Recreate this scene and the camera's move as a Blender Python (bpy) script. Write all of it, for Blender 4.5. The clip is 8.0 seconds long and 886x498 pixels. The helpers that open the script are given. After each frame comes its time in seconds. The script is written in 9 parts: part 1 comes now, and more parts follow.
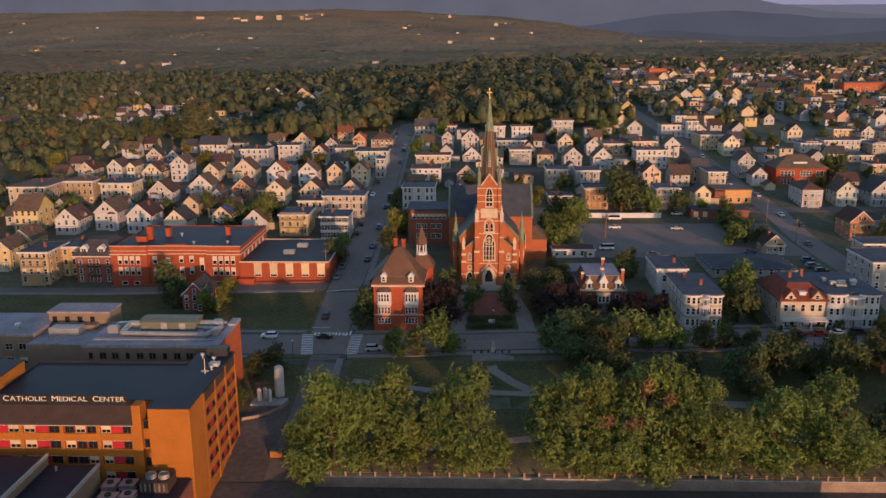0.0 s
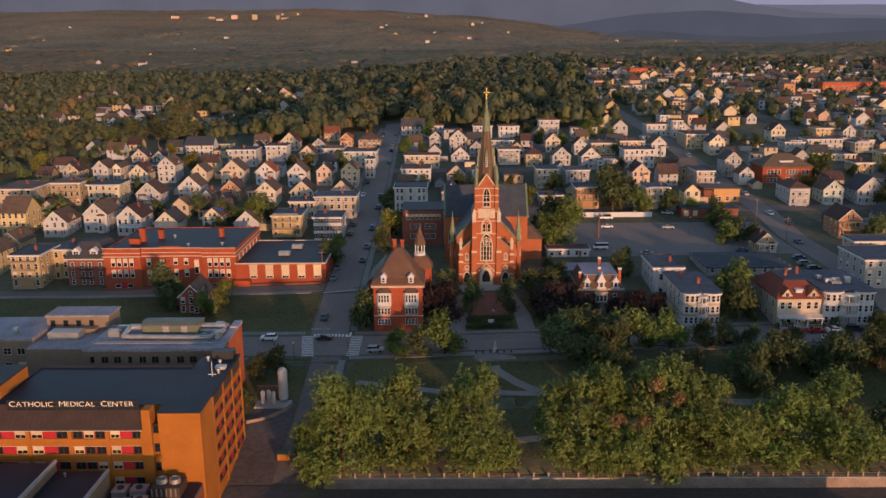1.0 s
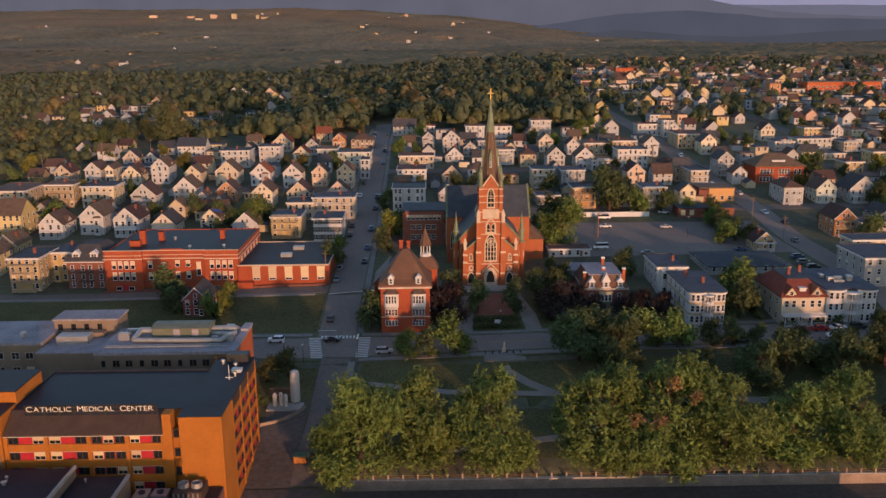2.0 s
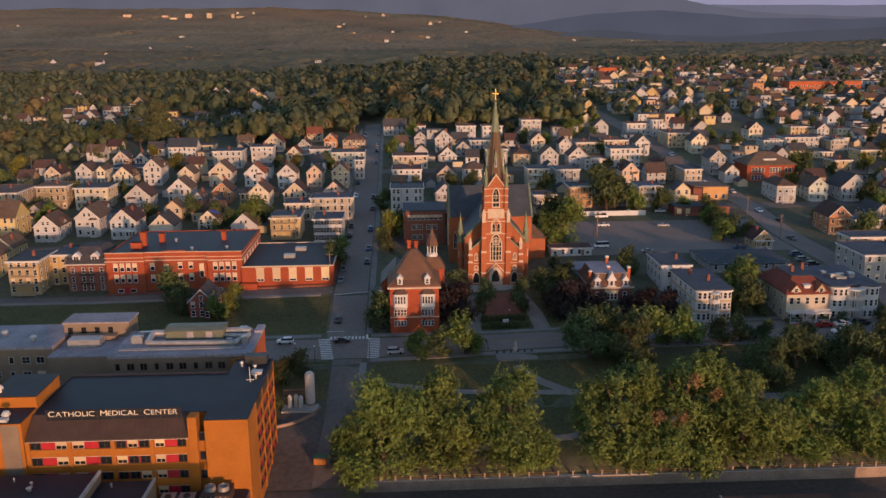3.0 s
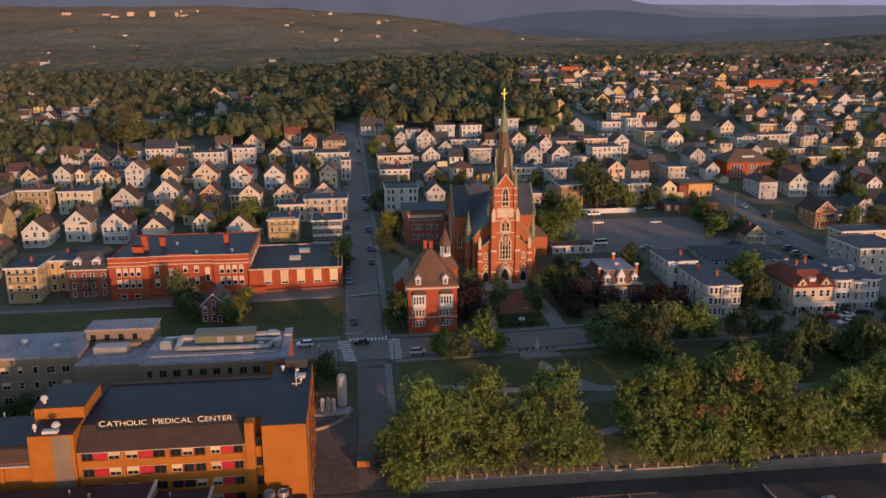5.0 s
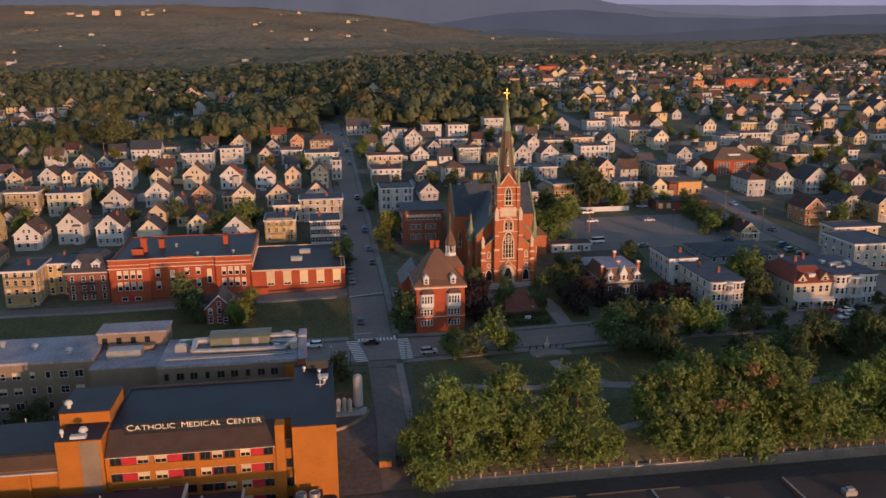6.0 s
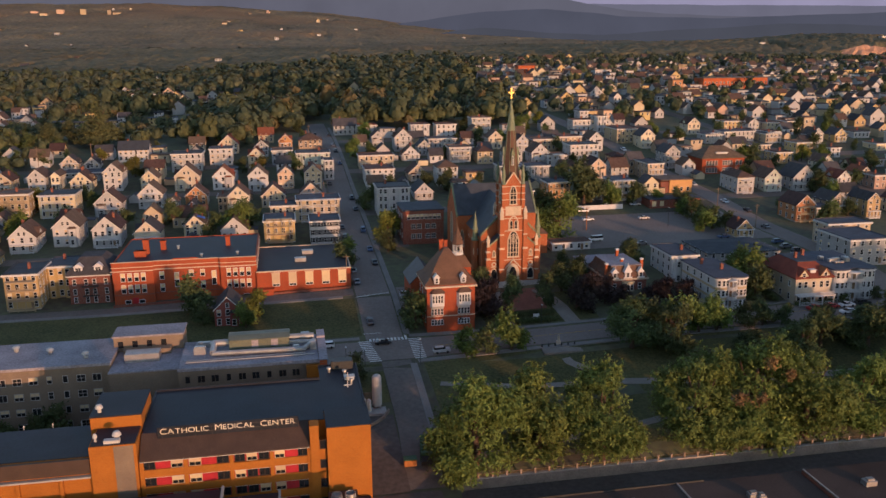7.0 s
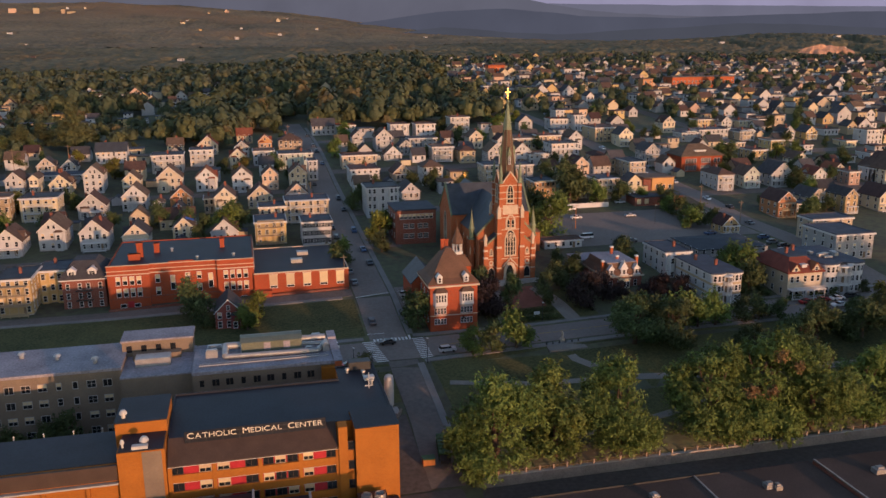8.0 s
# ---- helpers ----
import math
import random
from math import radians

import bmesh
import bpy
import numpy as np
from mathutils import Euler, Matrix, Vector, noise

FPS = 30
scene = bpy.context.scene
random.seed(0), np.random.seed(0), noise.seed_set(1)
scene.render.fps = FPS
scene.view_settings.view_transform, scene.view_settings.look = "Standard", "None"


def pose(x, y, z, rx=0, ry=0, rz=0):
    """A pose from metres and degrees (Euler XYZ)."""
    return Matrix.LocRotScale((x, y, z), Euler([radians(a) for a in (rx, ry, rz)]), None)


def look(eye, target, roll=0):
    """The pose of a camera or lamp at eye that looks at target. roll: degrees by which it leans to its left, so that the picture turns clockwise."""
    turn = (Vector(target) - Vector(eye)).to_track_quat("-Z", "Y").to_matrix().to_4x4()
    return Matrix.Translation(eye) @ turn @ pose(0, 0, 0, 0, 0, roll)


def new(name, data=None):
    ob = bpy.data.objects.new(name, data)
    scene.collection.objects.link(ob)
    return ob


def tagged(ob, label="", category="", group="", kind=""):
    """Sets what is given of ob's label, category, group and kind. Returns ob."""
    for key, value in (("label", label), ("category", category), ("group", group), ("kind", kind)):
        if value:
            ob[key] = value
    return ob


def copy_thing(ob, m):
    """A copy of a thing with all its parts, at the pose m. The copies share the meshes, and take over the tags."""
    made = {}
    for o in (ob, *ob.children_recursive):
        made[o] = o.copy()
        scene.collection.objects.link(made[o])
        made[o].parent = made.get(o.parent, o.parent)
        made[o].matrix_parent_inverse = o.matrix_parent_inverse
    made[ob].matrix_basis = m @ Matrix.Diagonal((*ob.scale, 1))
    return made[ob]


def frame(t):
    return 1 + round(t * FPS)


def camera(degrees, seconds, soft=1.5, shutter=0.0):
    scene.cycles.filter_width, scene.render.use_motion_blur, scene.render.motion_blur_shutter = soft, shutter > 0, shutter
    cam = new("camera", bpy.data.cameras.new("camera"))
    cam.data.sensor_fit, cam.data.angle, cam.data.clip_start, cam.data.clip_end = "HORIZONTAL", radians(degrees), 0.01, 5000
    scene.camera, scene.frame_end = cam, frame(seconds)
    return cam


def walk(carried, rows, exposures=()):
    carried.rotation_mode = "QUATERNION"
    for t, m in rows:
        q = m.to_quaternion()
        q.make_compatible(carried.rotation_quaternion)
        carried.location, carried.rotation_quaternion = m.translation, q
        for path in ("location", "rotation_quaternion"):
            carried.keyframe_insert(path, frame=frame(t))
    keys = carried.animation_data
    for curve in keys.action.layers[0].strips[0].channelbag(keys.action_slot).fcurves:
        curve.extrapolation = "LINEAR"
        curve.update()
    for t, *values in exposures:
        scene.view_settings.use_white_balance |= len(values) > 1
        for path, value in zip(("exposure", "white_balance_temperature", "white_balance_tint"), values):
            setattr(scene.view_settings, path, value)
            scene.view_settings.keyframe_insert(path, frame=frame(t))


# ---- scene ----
cam = camera(55.8, 8.0)
METRES, EYE, TILT, LEAN, TURN = 76.8, 80.0, 0.0, 0.0, 2.1
ROWS = [
    (0.0, 0.0, 0.0, 0.0, -0.1, -13.47, 0.42),
    (0.5, -0.0379, 0.0016, 0.001, -1.06, -13.48, 0.42),
    (1.0, -0.0839, 0.002, 0.0037, -1.73, -13.51, 0.42),
    (1.5, -0.1302, 0.0028, 0.0071, -2.38, -13.53, 0.41),
    (3.0, -0.3006, 0.0101, 0.0127, -4.77, -13.59, 0.4),
    (3.5, -0.3601, 0.0138, 0.0149, -5.61, -13.62, 0.4),
    (4.0, -0.422, 0.0181, 0.017, -6.46, -13.65, 0.4),
    (4.5, -0.4902, 0.0239, 0.0189, -7.44, -13.67, 0.39),
    (6.0, -0.6972, 0.0479, 0.0225, -10.63, -13.74, 0.37),
    (6.5, -0.7724, 0.0582, 0.024, -11.69, -13.77, 0.37),
    (7.0, -0.8434, 0.0692, 0.0258, -12.75, -13.8, 0.37),
    (7.5, -0.9148, 0.0829, 0.027, -14.1, -13.82, 0.38),
    (8.0, -0.9929, 0.0991, 0.0282, -15.49, -13.85, 0.39),
]
walk(cam, [(t, pose(0, 0, EYE, TILT, LEAN, TURN) @ pose(METRES * x, METRES * y, METRES * z, 90 + pitch, roll, yaw)) for t, x, y, z, yaw, pitch, roll in ROWS], exposures=[(0.0, 0.38, 5550, 23), (8.0, 0.38, 5550, 23)])

# ---- world and sun ----
SUN_UP, SUN_SIDE = 4.6, 25.0   # degrees: height of the low sun, and how far it stands to the right behind the first eye
world = bpy.data.worlds.new("dawn_sky")
scene.world = world
world.use_nodes = True
wn = world.node_tree.nodes
sky = wn.new("ShaderNodeTexSky")
sky.sky_type = "NISHITA"
sky.sun_disc = False
sky.sun_elevation = radians(SUN_UP)
sky.sun_rotation = radians(180 - SUN_SIDE)
sky.air_density, sky.dust_density, sky.ozone_density = 1.0, 0.25, 0.8
wn["Background"].inputs["Strength"].default_value = 0.225
world.node_tree.links.new(sky.outputs["Color"], wn["Background"].inputs["Color"])

sun_data = bpy.data.lights.new("sun", "SUN")
sun_data.energy, sun_data.angle, sun_data.color = 3.3, radians(0.6), (1.0, 0.51, 0.215)
sun = new("sun", sun_data)
to_sun = Vector((math.sin(radians(SUN_SIDE)), -math.cos(radians(SUN_SIDE)), math.tan(radians(SUN_UP))))
sun.matrix_world = look(tuple(to_sun * 300), (0, 0, 0))

# ---- materials ----
def mat(name, base, rough=0.85, vary=0.25, scale=1.0, fine=8.0, bump=0.0, metal=0.0, tint=None, hue=0.0, stretch=(1, 1, 1), spec=0.3, world_space=False):
    """A surface with two scales of variation: patches of `scale` per metre and grain of `fine` per metre, and a shift from thing to thing (hue)."""
    m = bpy.data.materials.new(name)
    m.use_nodes = True
    nt = m.node_tree
    n, l = nt.nodes, nt.links
    b = n["Principled BSDF"]
    b.inputs["Roughness"].default_value = rough
    b.inputs["Metallic"].default_value = metal
    b.inputs["Specular IOR Level"].default_value = spec
    tc = n.new("ShaderNodeTexCoord")
    mp = n.new("ShaderNodeMapping")
    mp.inputs["Scale"].default_value = stretch
    if world_space:
        geo = n.new("ShaderNodeNewGeometry")
        l.new(geo.outputs["Position"], mp.inputs["Vector"])
    else:
        l.new(tc.outputs["Object"], mp.inputs["Vector"])
    n1, n2 = n.new("ShaderNodeTexNoise"), n.new("ShaderNodeTexNoise")
    n1.inputs["Scale"].default_value, n1.inputs["Detail"].default_value = scale, 5
    n2.inputs["Scale"].default_value, n2.inputs["Detail"].default_value = fine, 3
    for q in (n1, n2):
        l.new(mp.outputs["Vector"], q.inputs["Vector"])
    add = n.new("ShaderNodeMath")
    add.operation = "ADD"
    l.new(n1.outputs["Fac"], add.inputs[0])
    l.new(n2.outputs["Fac"], add.inputs[1])
    rg = n.new("ShaderNodeMapRange")
    rg.inputs["From Min"].default_value, rg.inputs["From Max"].default_value = 0.7, 1.3
    l.new(add.outputs[0], rg.inputs["Value"])
    mix = n.new("ShaderNodeMix")
    mix.data_type = "RGBA"
    lo = tuple(c * (1 - vary) for c in base)
    hi = tuple(min(1, c * (1 + vary)) for c in (tint or base))
    mix.inputs[6].default_value, mix.inputs[7].default_value = (*lo, 1), (*hi, 1)
    l.new(rg.outputs["Result"], mix.inputs[0])
    out = mix.outputs[2]
    if hue:
        oi = n.new("ShaderNodeObjectInfo")
        hs = n.new("ShaderNodeHueSaturation")
        r2 = n.new("ShaderNodeMapRange")
        r2.inputs["To Min"].default_value, r2.inputs["To Max"].default_value = 1 - hue, 1 + hue
        r3 = n.new("ShaderNodeMapRange")
        r3.inputs["To Min"].default_value, r3.inputs["To Max"].default_value = 0.5 - hue * 0.08, 0.5 + hue * 0.08
        l.new(oi.outputs["Random"], r2.inputs["Value"])
        l.new(oi.outputs["Random"], r3.inputs["Value"])
        l.new(r2.outputs["Result"], hs.inputs["Value"])
        l.new(r3.outputs["Result"], hs.inputs["Hue"])
        l.new(out, hs.inputs["Color"])
        out = hs.outputs["Color"]
    l.new(out, b.inputs["Base Color"])
    if bump:
        bp = n.new("ShaderNodeBump")
        bp.inputs["Strength"].default_value = bump
        bp.inputs["Distance"].default_value = 0.05
        l.new(n2.outputs["Fac"], bp.inputs["Height"])
        l.new(bp.outputs["Normal"], b.inputs["Normal"])
    return m


def leaf_mat(name, dark, light, hue=0.3, each=0.4):
    """Foliage: colour shifts from leaf to leaf, from tree to tree and in soft patches."""
    m = mat(name, dark, 0.7, 0.35, 0.25, 1.6, tint=light, hue=hue, world_space=True, spec=0.2)
    n, l = m.node_tree.nodes, m.node_tree.links
    b = n["Principled BSDF"]
    geo = n.new("ShaderNodeNewGeometry")
    rr = n.new("ShaderNodeMapRange")
    rr.inputs["To Min"].default_value, rr.inputs["To Max"].default_value = 1 - each, 1 + each
    hs = n.new("ShaderNodeHueSaturation")
    l.new(geo.outputs["Random Per Island"], rr.inputs["Value"])
    l.new(rr.outputs["Result"], hs.inputs["Value"])
    src = b.inputs["Base Color"].links[0].from_socket
    l.new(src, hs.inputs["Color"])
    l.new(hs.outputs["Color"], b.inputs["Base Color"])
    return m


def siding(name, base, pitch=0.22):
    """Painted clapboard: fine level shadow lines, weathering and a shift from house to house."""
    m = mat(name, base, 0.6, 0.12, 0.35, 3.0, hue=0.17)
    n, l = m.node_tree.nodes, m.node_tree.links
    b = n["Principled BSDF"]
    tc = n.new("ShaderNodeTexCoord")
    wv = n.new("ShaderNodeTexWave")
    wv.bands_direction = "Z"
    wv.wave_profile = "SAW"
    wv.inputs["Scale"].default_value = 0.314 / pitch
    l.new(tc.outputs["Object"], wv.inputs["Vector"])
    bp = n.new("ShaderNodeBump")
    bp.inputs["Strength"].default_value, bp.inputs["Distance"].default_value = 0.5, 0.02
    l.new(wv.outputs["Fac"], bp.inputs["Height"])
    l.new(bp.outputs["Normal"], b.inputs["Normal"])
    return m


def brickwork(name, c1, c2, mortar):
    """Brick in courses of real size, soot in soft patches."""
    m = mat(name, c1, 0.85, 0.16, 0.2, 9.0, tint=c2)
    n, l = m.node_tree.nodes, m.node_tree.links
    b = n["Principled BSDF"]
    geo = n.new("ShaderNodeTexCoord")
    sep = n.new("ShaderNodeSeparateXYZ")
    com = n.new("ShaderNodeCombineXYZ")
    ad = n.new("ShaderNodeMath")
    ad.operation = "ADD"
    l.new(geo.outputs["Object"], sep.inputs[0])
    l.new(sep.outputs["X"], ad.inputs[0])
    l.new(sep.outputs["Y"], ad.inputs[1])
    l.new(ad.outputs[0], com.inputs["X"])
    l.new(sep.outputs["Z"], com.inputs["Y"])
    bk = n.new("ShaderNodeTexBrick")
    bk.inputs["Scale"].default_value = 1.0
    bk.inputs["Brick Width"].default_value, bk.inputs["Row Height"].default_value = 0.22, 0.075
    bk.inputs["Mortar Size"].default_value = 0.006
    bk.inputs["Mortar"].default_value = (*mortar, 1)
    src = b.inputs["Base Color"].links[0].from_socket
    dk = n.new("ShaderNodeHueSaturation")
    dk.inputs["Value"].default_value = 0.75
    l.new(src, dk.inputs["Color"])
    l.new(src, bk.inputs["Color1"])
    l.new(dk.outputs["Color"], bk.inputs["Color2"])
    l.new(com.outputs[0], bk.inputs["Vector"])
    l.new(bk.outputs["Color"], b.inputs["Base Color"])
    return m


M = {
    "white": siding("white_clapboard", (0.44, 0.432, 0.43)),
    "cream": siding("cream_clapboard", (0.48, 0.40, 0.27)),
    "pale_cream": siding("pale_cream_clapboard", (0.52, 0.45, 0.33)),
    "yellow": siding("yellow_clapboard", (0.47, 0.35, 0.15)),
    "grey": siding("grey_clapboard", (0.34, 0.335, 0.33)),
    "tan": siding("tan_clapboard", (0.36, 0.28, 0.18)),
    "pink": siding("buff_clapboard", (0.47, 0.33, 0.24)),
    "orange": siding("ochre_clapboard", (0.43, 0.21, 0.08)),
    "green": siding("pale_green_clapboard", (0.40, 0.44, 0.38)),
    "red": siding("dark_red_clapboard", (0.20, 0.045, 0.04)),
    "brick": brickwork("red_brick", (0.43, 0.090, 0.022), (0.47, 0.106, 0.028), (0.32, 0.14, 0.07)),
    "churchbrick": brickwork("weathered_red_brick", (0.36, 0.092, 0.028), (0.41, 0.112, 0.036), (0.33, 0.17, 0.09)),
    "schoolbrick": brickwork("dark_red_brick", (0.33, 0.060, 0.017), (0.37, 0.074, 0.022), (0.22, 0.08, 0.045)),
    "oldbrick": brickwork("brown_brick", (0.20, 0.06, 0.04), (0.24, 0.075, 0.05), (0.22, 0.14, 0.1)),
    "buffbrick": brickwork("orange_buff_brick", (0.36, 0.120, 0.007), (0.40, 0.137, 0.010), (0.32, 0.13, 0.02)),
    "greybrick": brickwork("grey_buff_brick", (0.215, 0.158, 0.110), (0.245, 0.182, 0.125), (0.18, 0.15, 0.12)),
    "trim": mat("white_trim_paint", (0.55, 0.54, 0.53), 0.55, 0.08, 0.8, 6),
    "stone": mat("pale_limestone", (0.50, 0.40, 0.30), 0.8, 0.18, 0.6, 6, 0.2),
    "concrete": mat("concrete", (0.36, 0.33, 0.30), 0.9, 0.2, 0.5, 5, 0.2, world_space=True),
    "wallstone": mat("retaining_wall_concrete", (0.27, 0.20, 0.15), 0.9, 0.3, 0.35, 4, 0.3, world_space=True),
    "shingle_brown": mat("brown_shingle", (0.092, 0.056, 0.043), 0.9, 0.3, 0.5, 7, 0.3, hue=0.35),
    "shingle_dark": mat("charcoal_shingle", (0.06, 0.056, 0.06), 0.9, 0.3, 0.5, 7, 0.3, hue=0.3),
    "shingle_red": mat("red_shingle", (0.20, 0.066, 0.036), 0.9, 0.25, 0.5, 7, 0.3, hue=0.2),
    "slate": mat("blue_black_slate", (0.055, 0.062, 0.075), 0.55, 0.3, 0.4, 6, 0.3),
    "slate_brown": mat("brown_slate", (0.12, 0.065, 0.040), 0.7, 0.25, 0.4, 6, 0.3),
    "tar": mat("black_roof_membrane", (0.015, 0.017, 0.026), 0.6, 0.4, 0.12, 2.5, 0.1, world_space=True),
    "tar_brown": mat("brown_gravel_roof", (0.12, 0.08, 0.065), 0.95, 0.3, 0.3, 6, 0.2, hue=0.25),
    "tar_blue": mat("blue_grey_roof_membrane", (0.055, 0.06, 0.075), 0.8, 0.3, 0.3, 6, 0.1, hue=0.25),
    "roof_grey": mat("weathered_grey_membrane", (0.27, 0.245, 0.27), 0.8, 0.35, 0.15, 2.0, 0.1, world_space=True),
    "copper": mat("green_copper", (0.17, 0.20, 0.125), 0.6, 0.3, 0.6, 5, metal=0.1),
    "gold": mat("gilded_metal", (0.95, 0.62, 0.16), 0.25, 0.08, 2, 8, metal=1.0),
    "asphalt": mat("asphalt", (0.190, 0.158, 0.138), 0.9, 0.18, 0.06, 1.2, 0.1, world_space=True),
    "asphalt_old": mat("worn_asphalt", (0.142, 0.120, 0.104), 0.9, 0.22, 0.05, 0.9, 0.1, world_space=True),
    "asphalt_dark": mat("dark_patched_asphalt", (0.105, 0.086, 0.074), 0.9, 0.3, 0.05, 0.9, 0.1, world_space=True),
    "tar_old": mat("old_brown_gravel_roof", (0.080, 0.056, 0.046), 0.95, 0.35, 0.08, 4, 0.2, world_space=True),
    "pavement": mat("concrete_pavement", (0.20, 0.185, 0.17), 0.9, 0.2, 0.2, 3, 0.1, world_space=True),
    "paint": mat("road_paint", (0.62, 0.60, 0.56), 0.7, 0.25, 0.8, 6, world_space=True),
    "yellowpaint": mat("yellow_road_paint", (0.50, 0.32, 0.05), 0.7, 0.25, 0.8, 6, world_space=True),
    "grass": mat("mown_grass", (0.050, 0.058, 0.019), 0.95, 0.38, 0.06, 1.5, 0.3, tint=(0.086, 0.080, 0.028), world_space=True),
    "path": mat("gravel_path", (0.22, 0.19, 0.16), 0.95, 0.2, 0.3, 4, 0.2, world_space=True),
    "bark": mat("bark", (0.085, 0.055, 0.038), 0.95, 0.3, 1.5, 9, 0.5, stretch=(1, 1, 0.3)),
    "glass": mat("window_glass", (0.018, 0.02, 0.024), 0.12, 0.3, 0.3, 1.5, spec=0.6),
    "blind": mat("drawn_window_blind", (0.55, 0.43, 0.26), 0.7, 0.1, 0.6, 4, hue=0.15),
    "redpanel": mat("dark_red_spandrel", (0.36, 0.02, 0.025), 0.6, 0.2, 0.5, 4),
    "metal": mat("galvanised_metal", (0.38, 0.37, 0.36), 0.4, 0.2, 0.8, 6, metal=0.6),
    "darkmetal": mat("dark_metal", (0.05, 0.05, 0.05), 0.5, 0.2, 0.8, 6, metal=0.4),
    "canopy": mat("brown_standing_seam", (0.062, 0.040, 0.030), 0.7, 0.2, 0.4, 5),
    "plastic": mat("off_white_unit", (0.48, 0.46, 0.43), 0.5, 0.12, 0.8, 6),
    "pale_green": mat("pale_green_sheet_metal", (0.125, 0.135, 0.095), 0.5, 0.2, 0.5, 4),
    "wood": mat("weathered_wood", (0.20, 0.14, 0.09), 0.9, 0.25, 1, 8, 0.2),
    "tarp": mat("blue_tarpaulin", (0.03, 0.10, 0.42), 0.5, 0.2, 0.8, 4),
    "green_dumpster": mat("green_painted_steel", (0.04, 0.09, 0.03), 0.6, 0.2, 0.8, 5),
    "orange_paint": mat("orange_painted_steel", (0.36, 0.14, 0.03), 0.6, 0.2, 0.8, 5),
    "rock": mat("bare_quarry_rock", (0.42, 0.24, 0.15), 0.95, 0.35, 0.03, 0.3, 0.3, world_space=True),
    "tyre": mat("tyre_rubber", (0.02, 0.02, 0.02), 0.9, 0.1, 2, 9),
    "leaf": leaf_mat("maple_leaves", (0.070, 0.106, 0.020), (0.116, 0.152, 0.033), 0.12, 0.22),
    "leaf_dark": leaf_mat("oak_leaves", (0.046, 0.064, 0.022), (0.072, 0.088, 0.030), 0.25, 0.25),
    "leaf_gold": leaf_mat("turning_leaves", (0.09, 0.105, 0.018), (0.14, 0.13, 0.022)),
    "leaf_purple": leaf_mat("purple_leaves", (0.023, 0.016, 0.016), (0.032, 0.020, 0.019)),
    "leaf_pine": leaf_mat("pine_needles", (0.042, 0.058, 0.022), (0.064, 0.080, 0.028)),
    "leaf_far": leaf_mat("distant_woods", (0.067, 0.076, 0.044), (0.092, 0.097, 0.053), 0.15, 0.15),
    "wood_dark": leaf_mat("shaded_woods", (0.041, 0.053, 0.028), (0.062, 0.071, 0.036), 0.15, 0.2),
    "wood_olive": leaf_mat("olive_woods", (0.054, 0.065, 0.026), (0.082, 0.084, 0.033), 0.15, 0.2),
    "wood_rust": leaf_mat("turning_woods", (0.087, 0.071, 0.032), (0.117, 0.090, 0.039), 0.2, 0.2),
    "leaf_dead": leaf_mat("dead_leaves", (0.13, 0.082, 0.032), (0.18, 0.105, 0.042), 0.1),
}
CAR_PAINT = {k: mat(k + "_car_paint", c, 0.3, 0.05, 1, 5, spec=0.5) for k, c in {
    "white": (0.70, 0.70, 0.70), "silver": (0.42, 0.43, 0.45), "black": (0.025, 0.025, 0.03), "red": (0.36, 0.03, 0.03),
    "blue": (0.05, 0.08, 0.16), "grey": (0.16, 0.16, 0.17)}.items()}

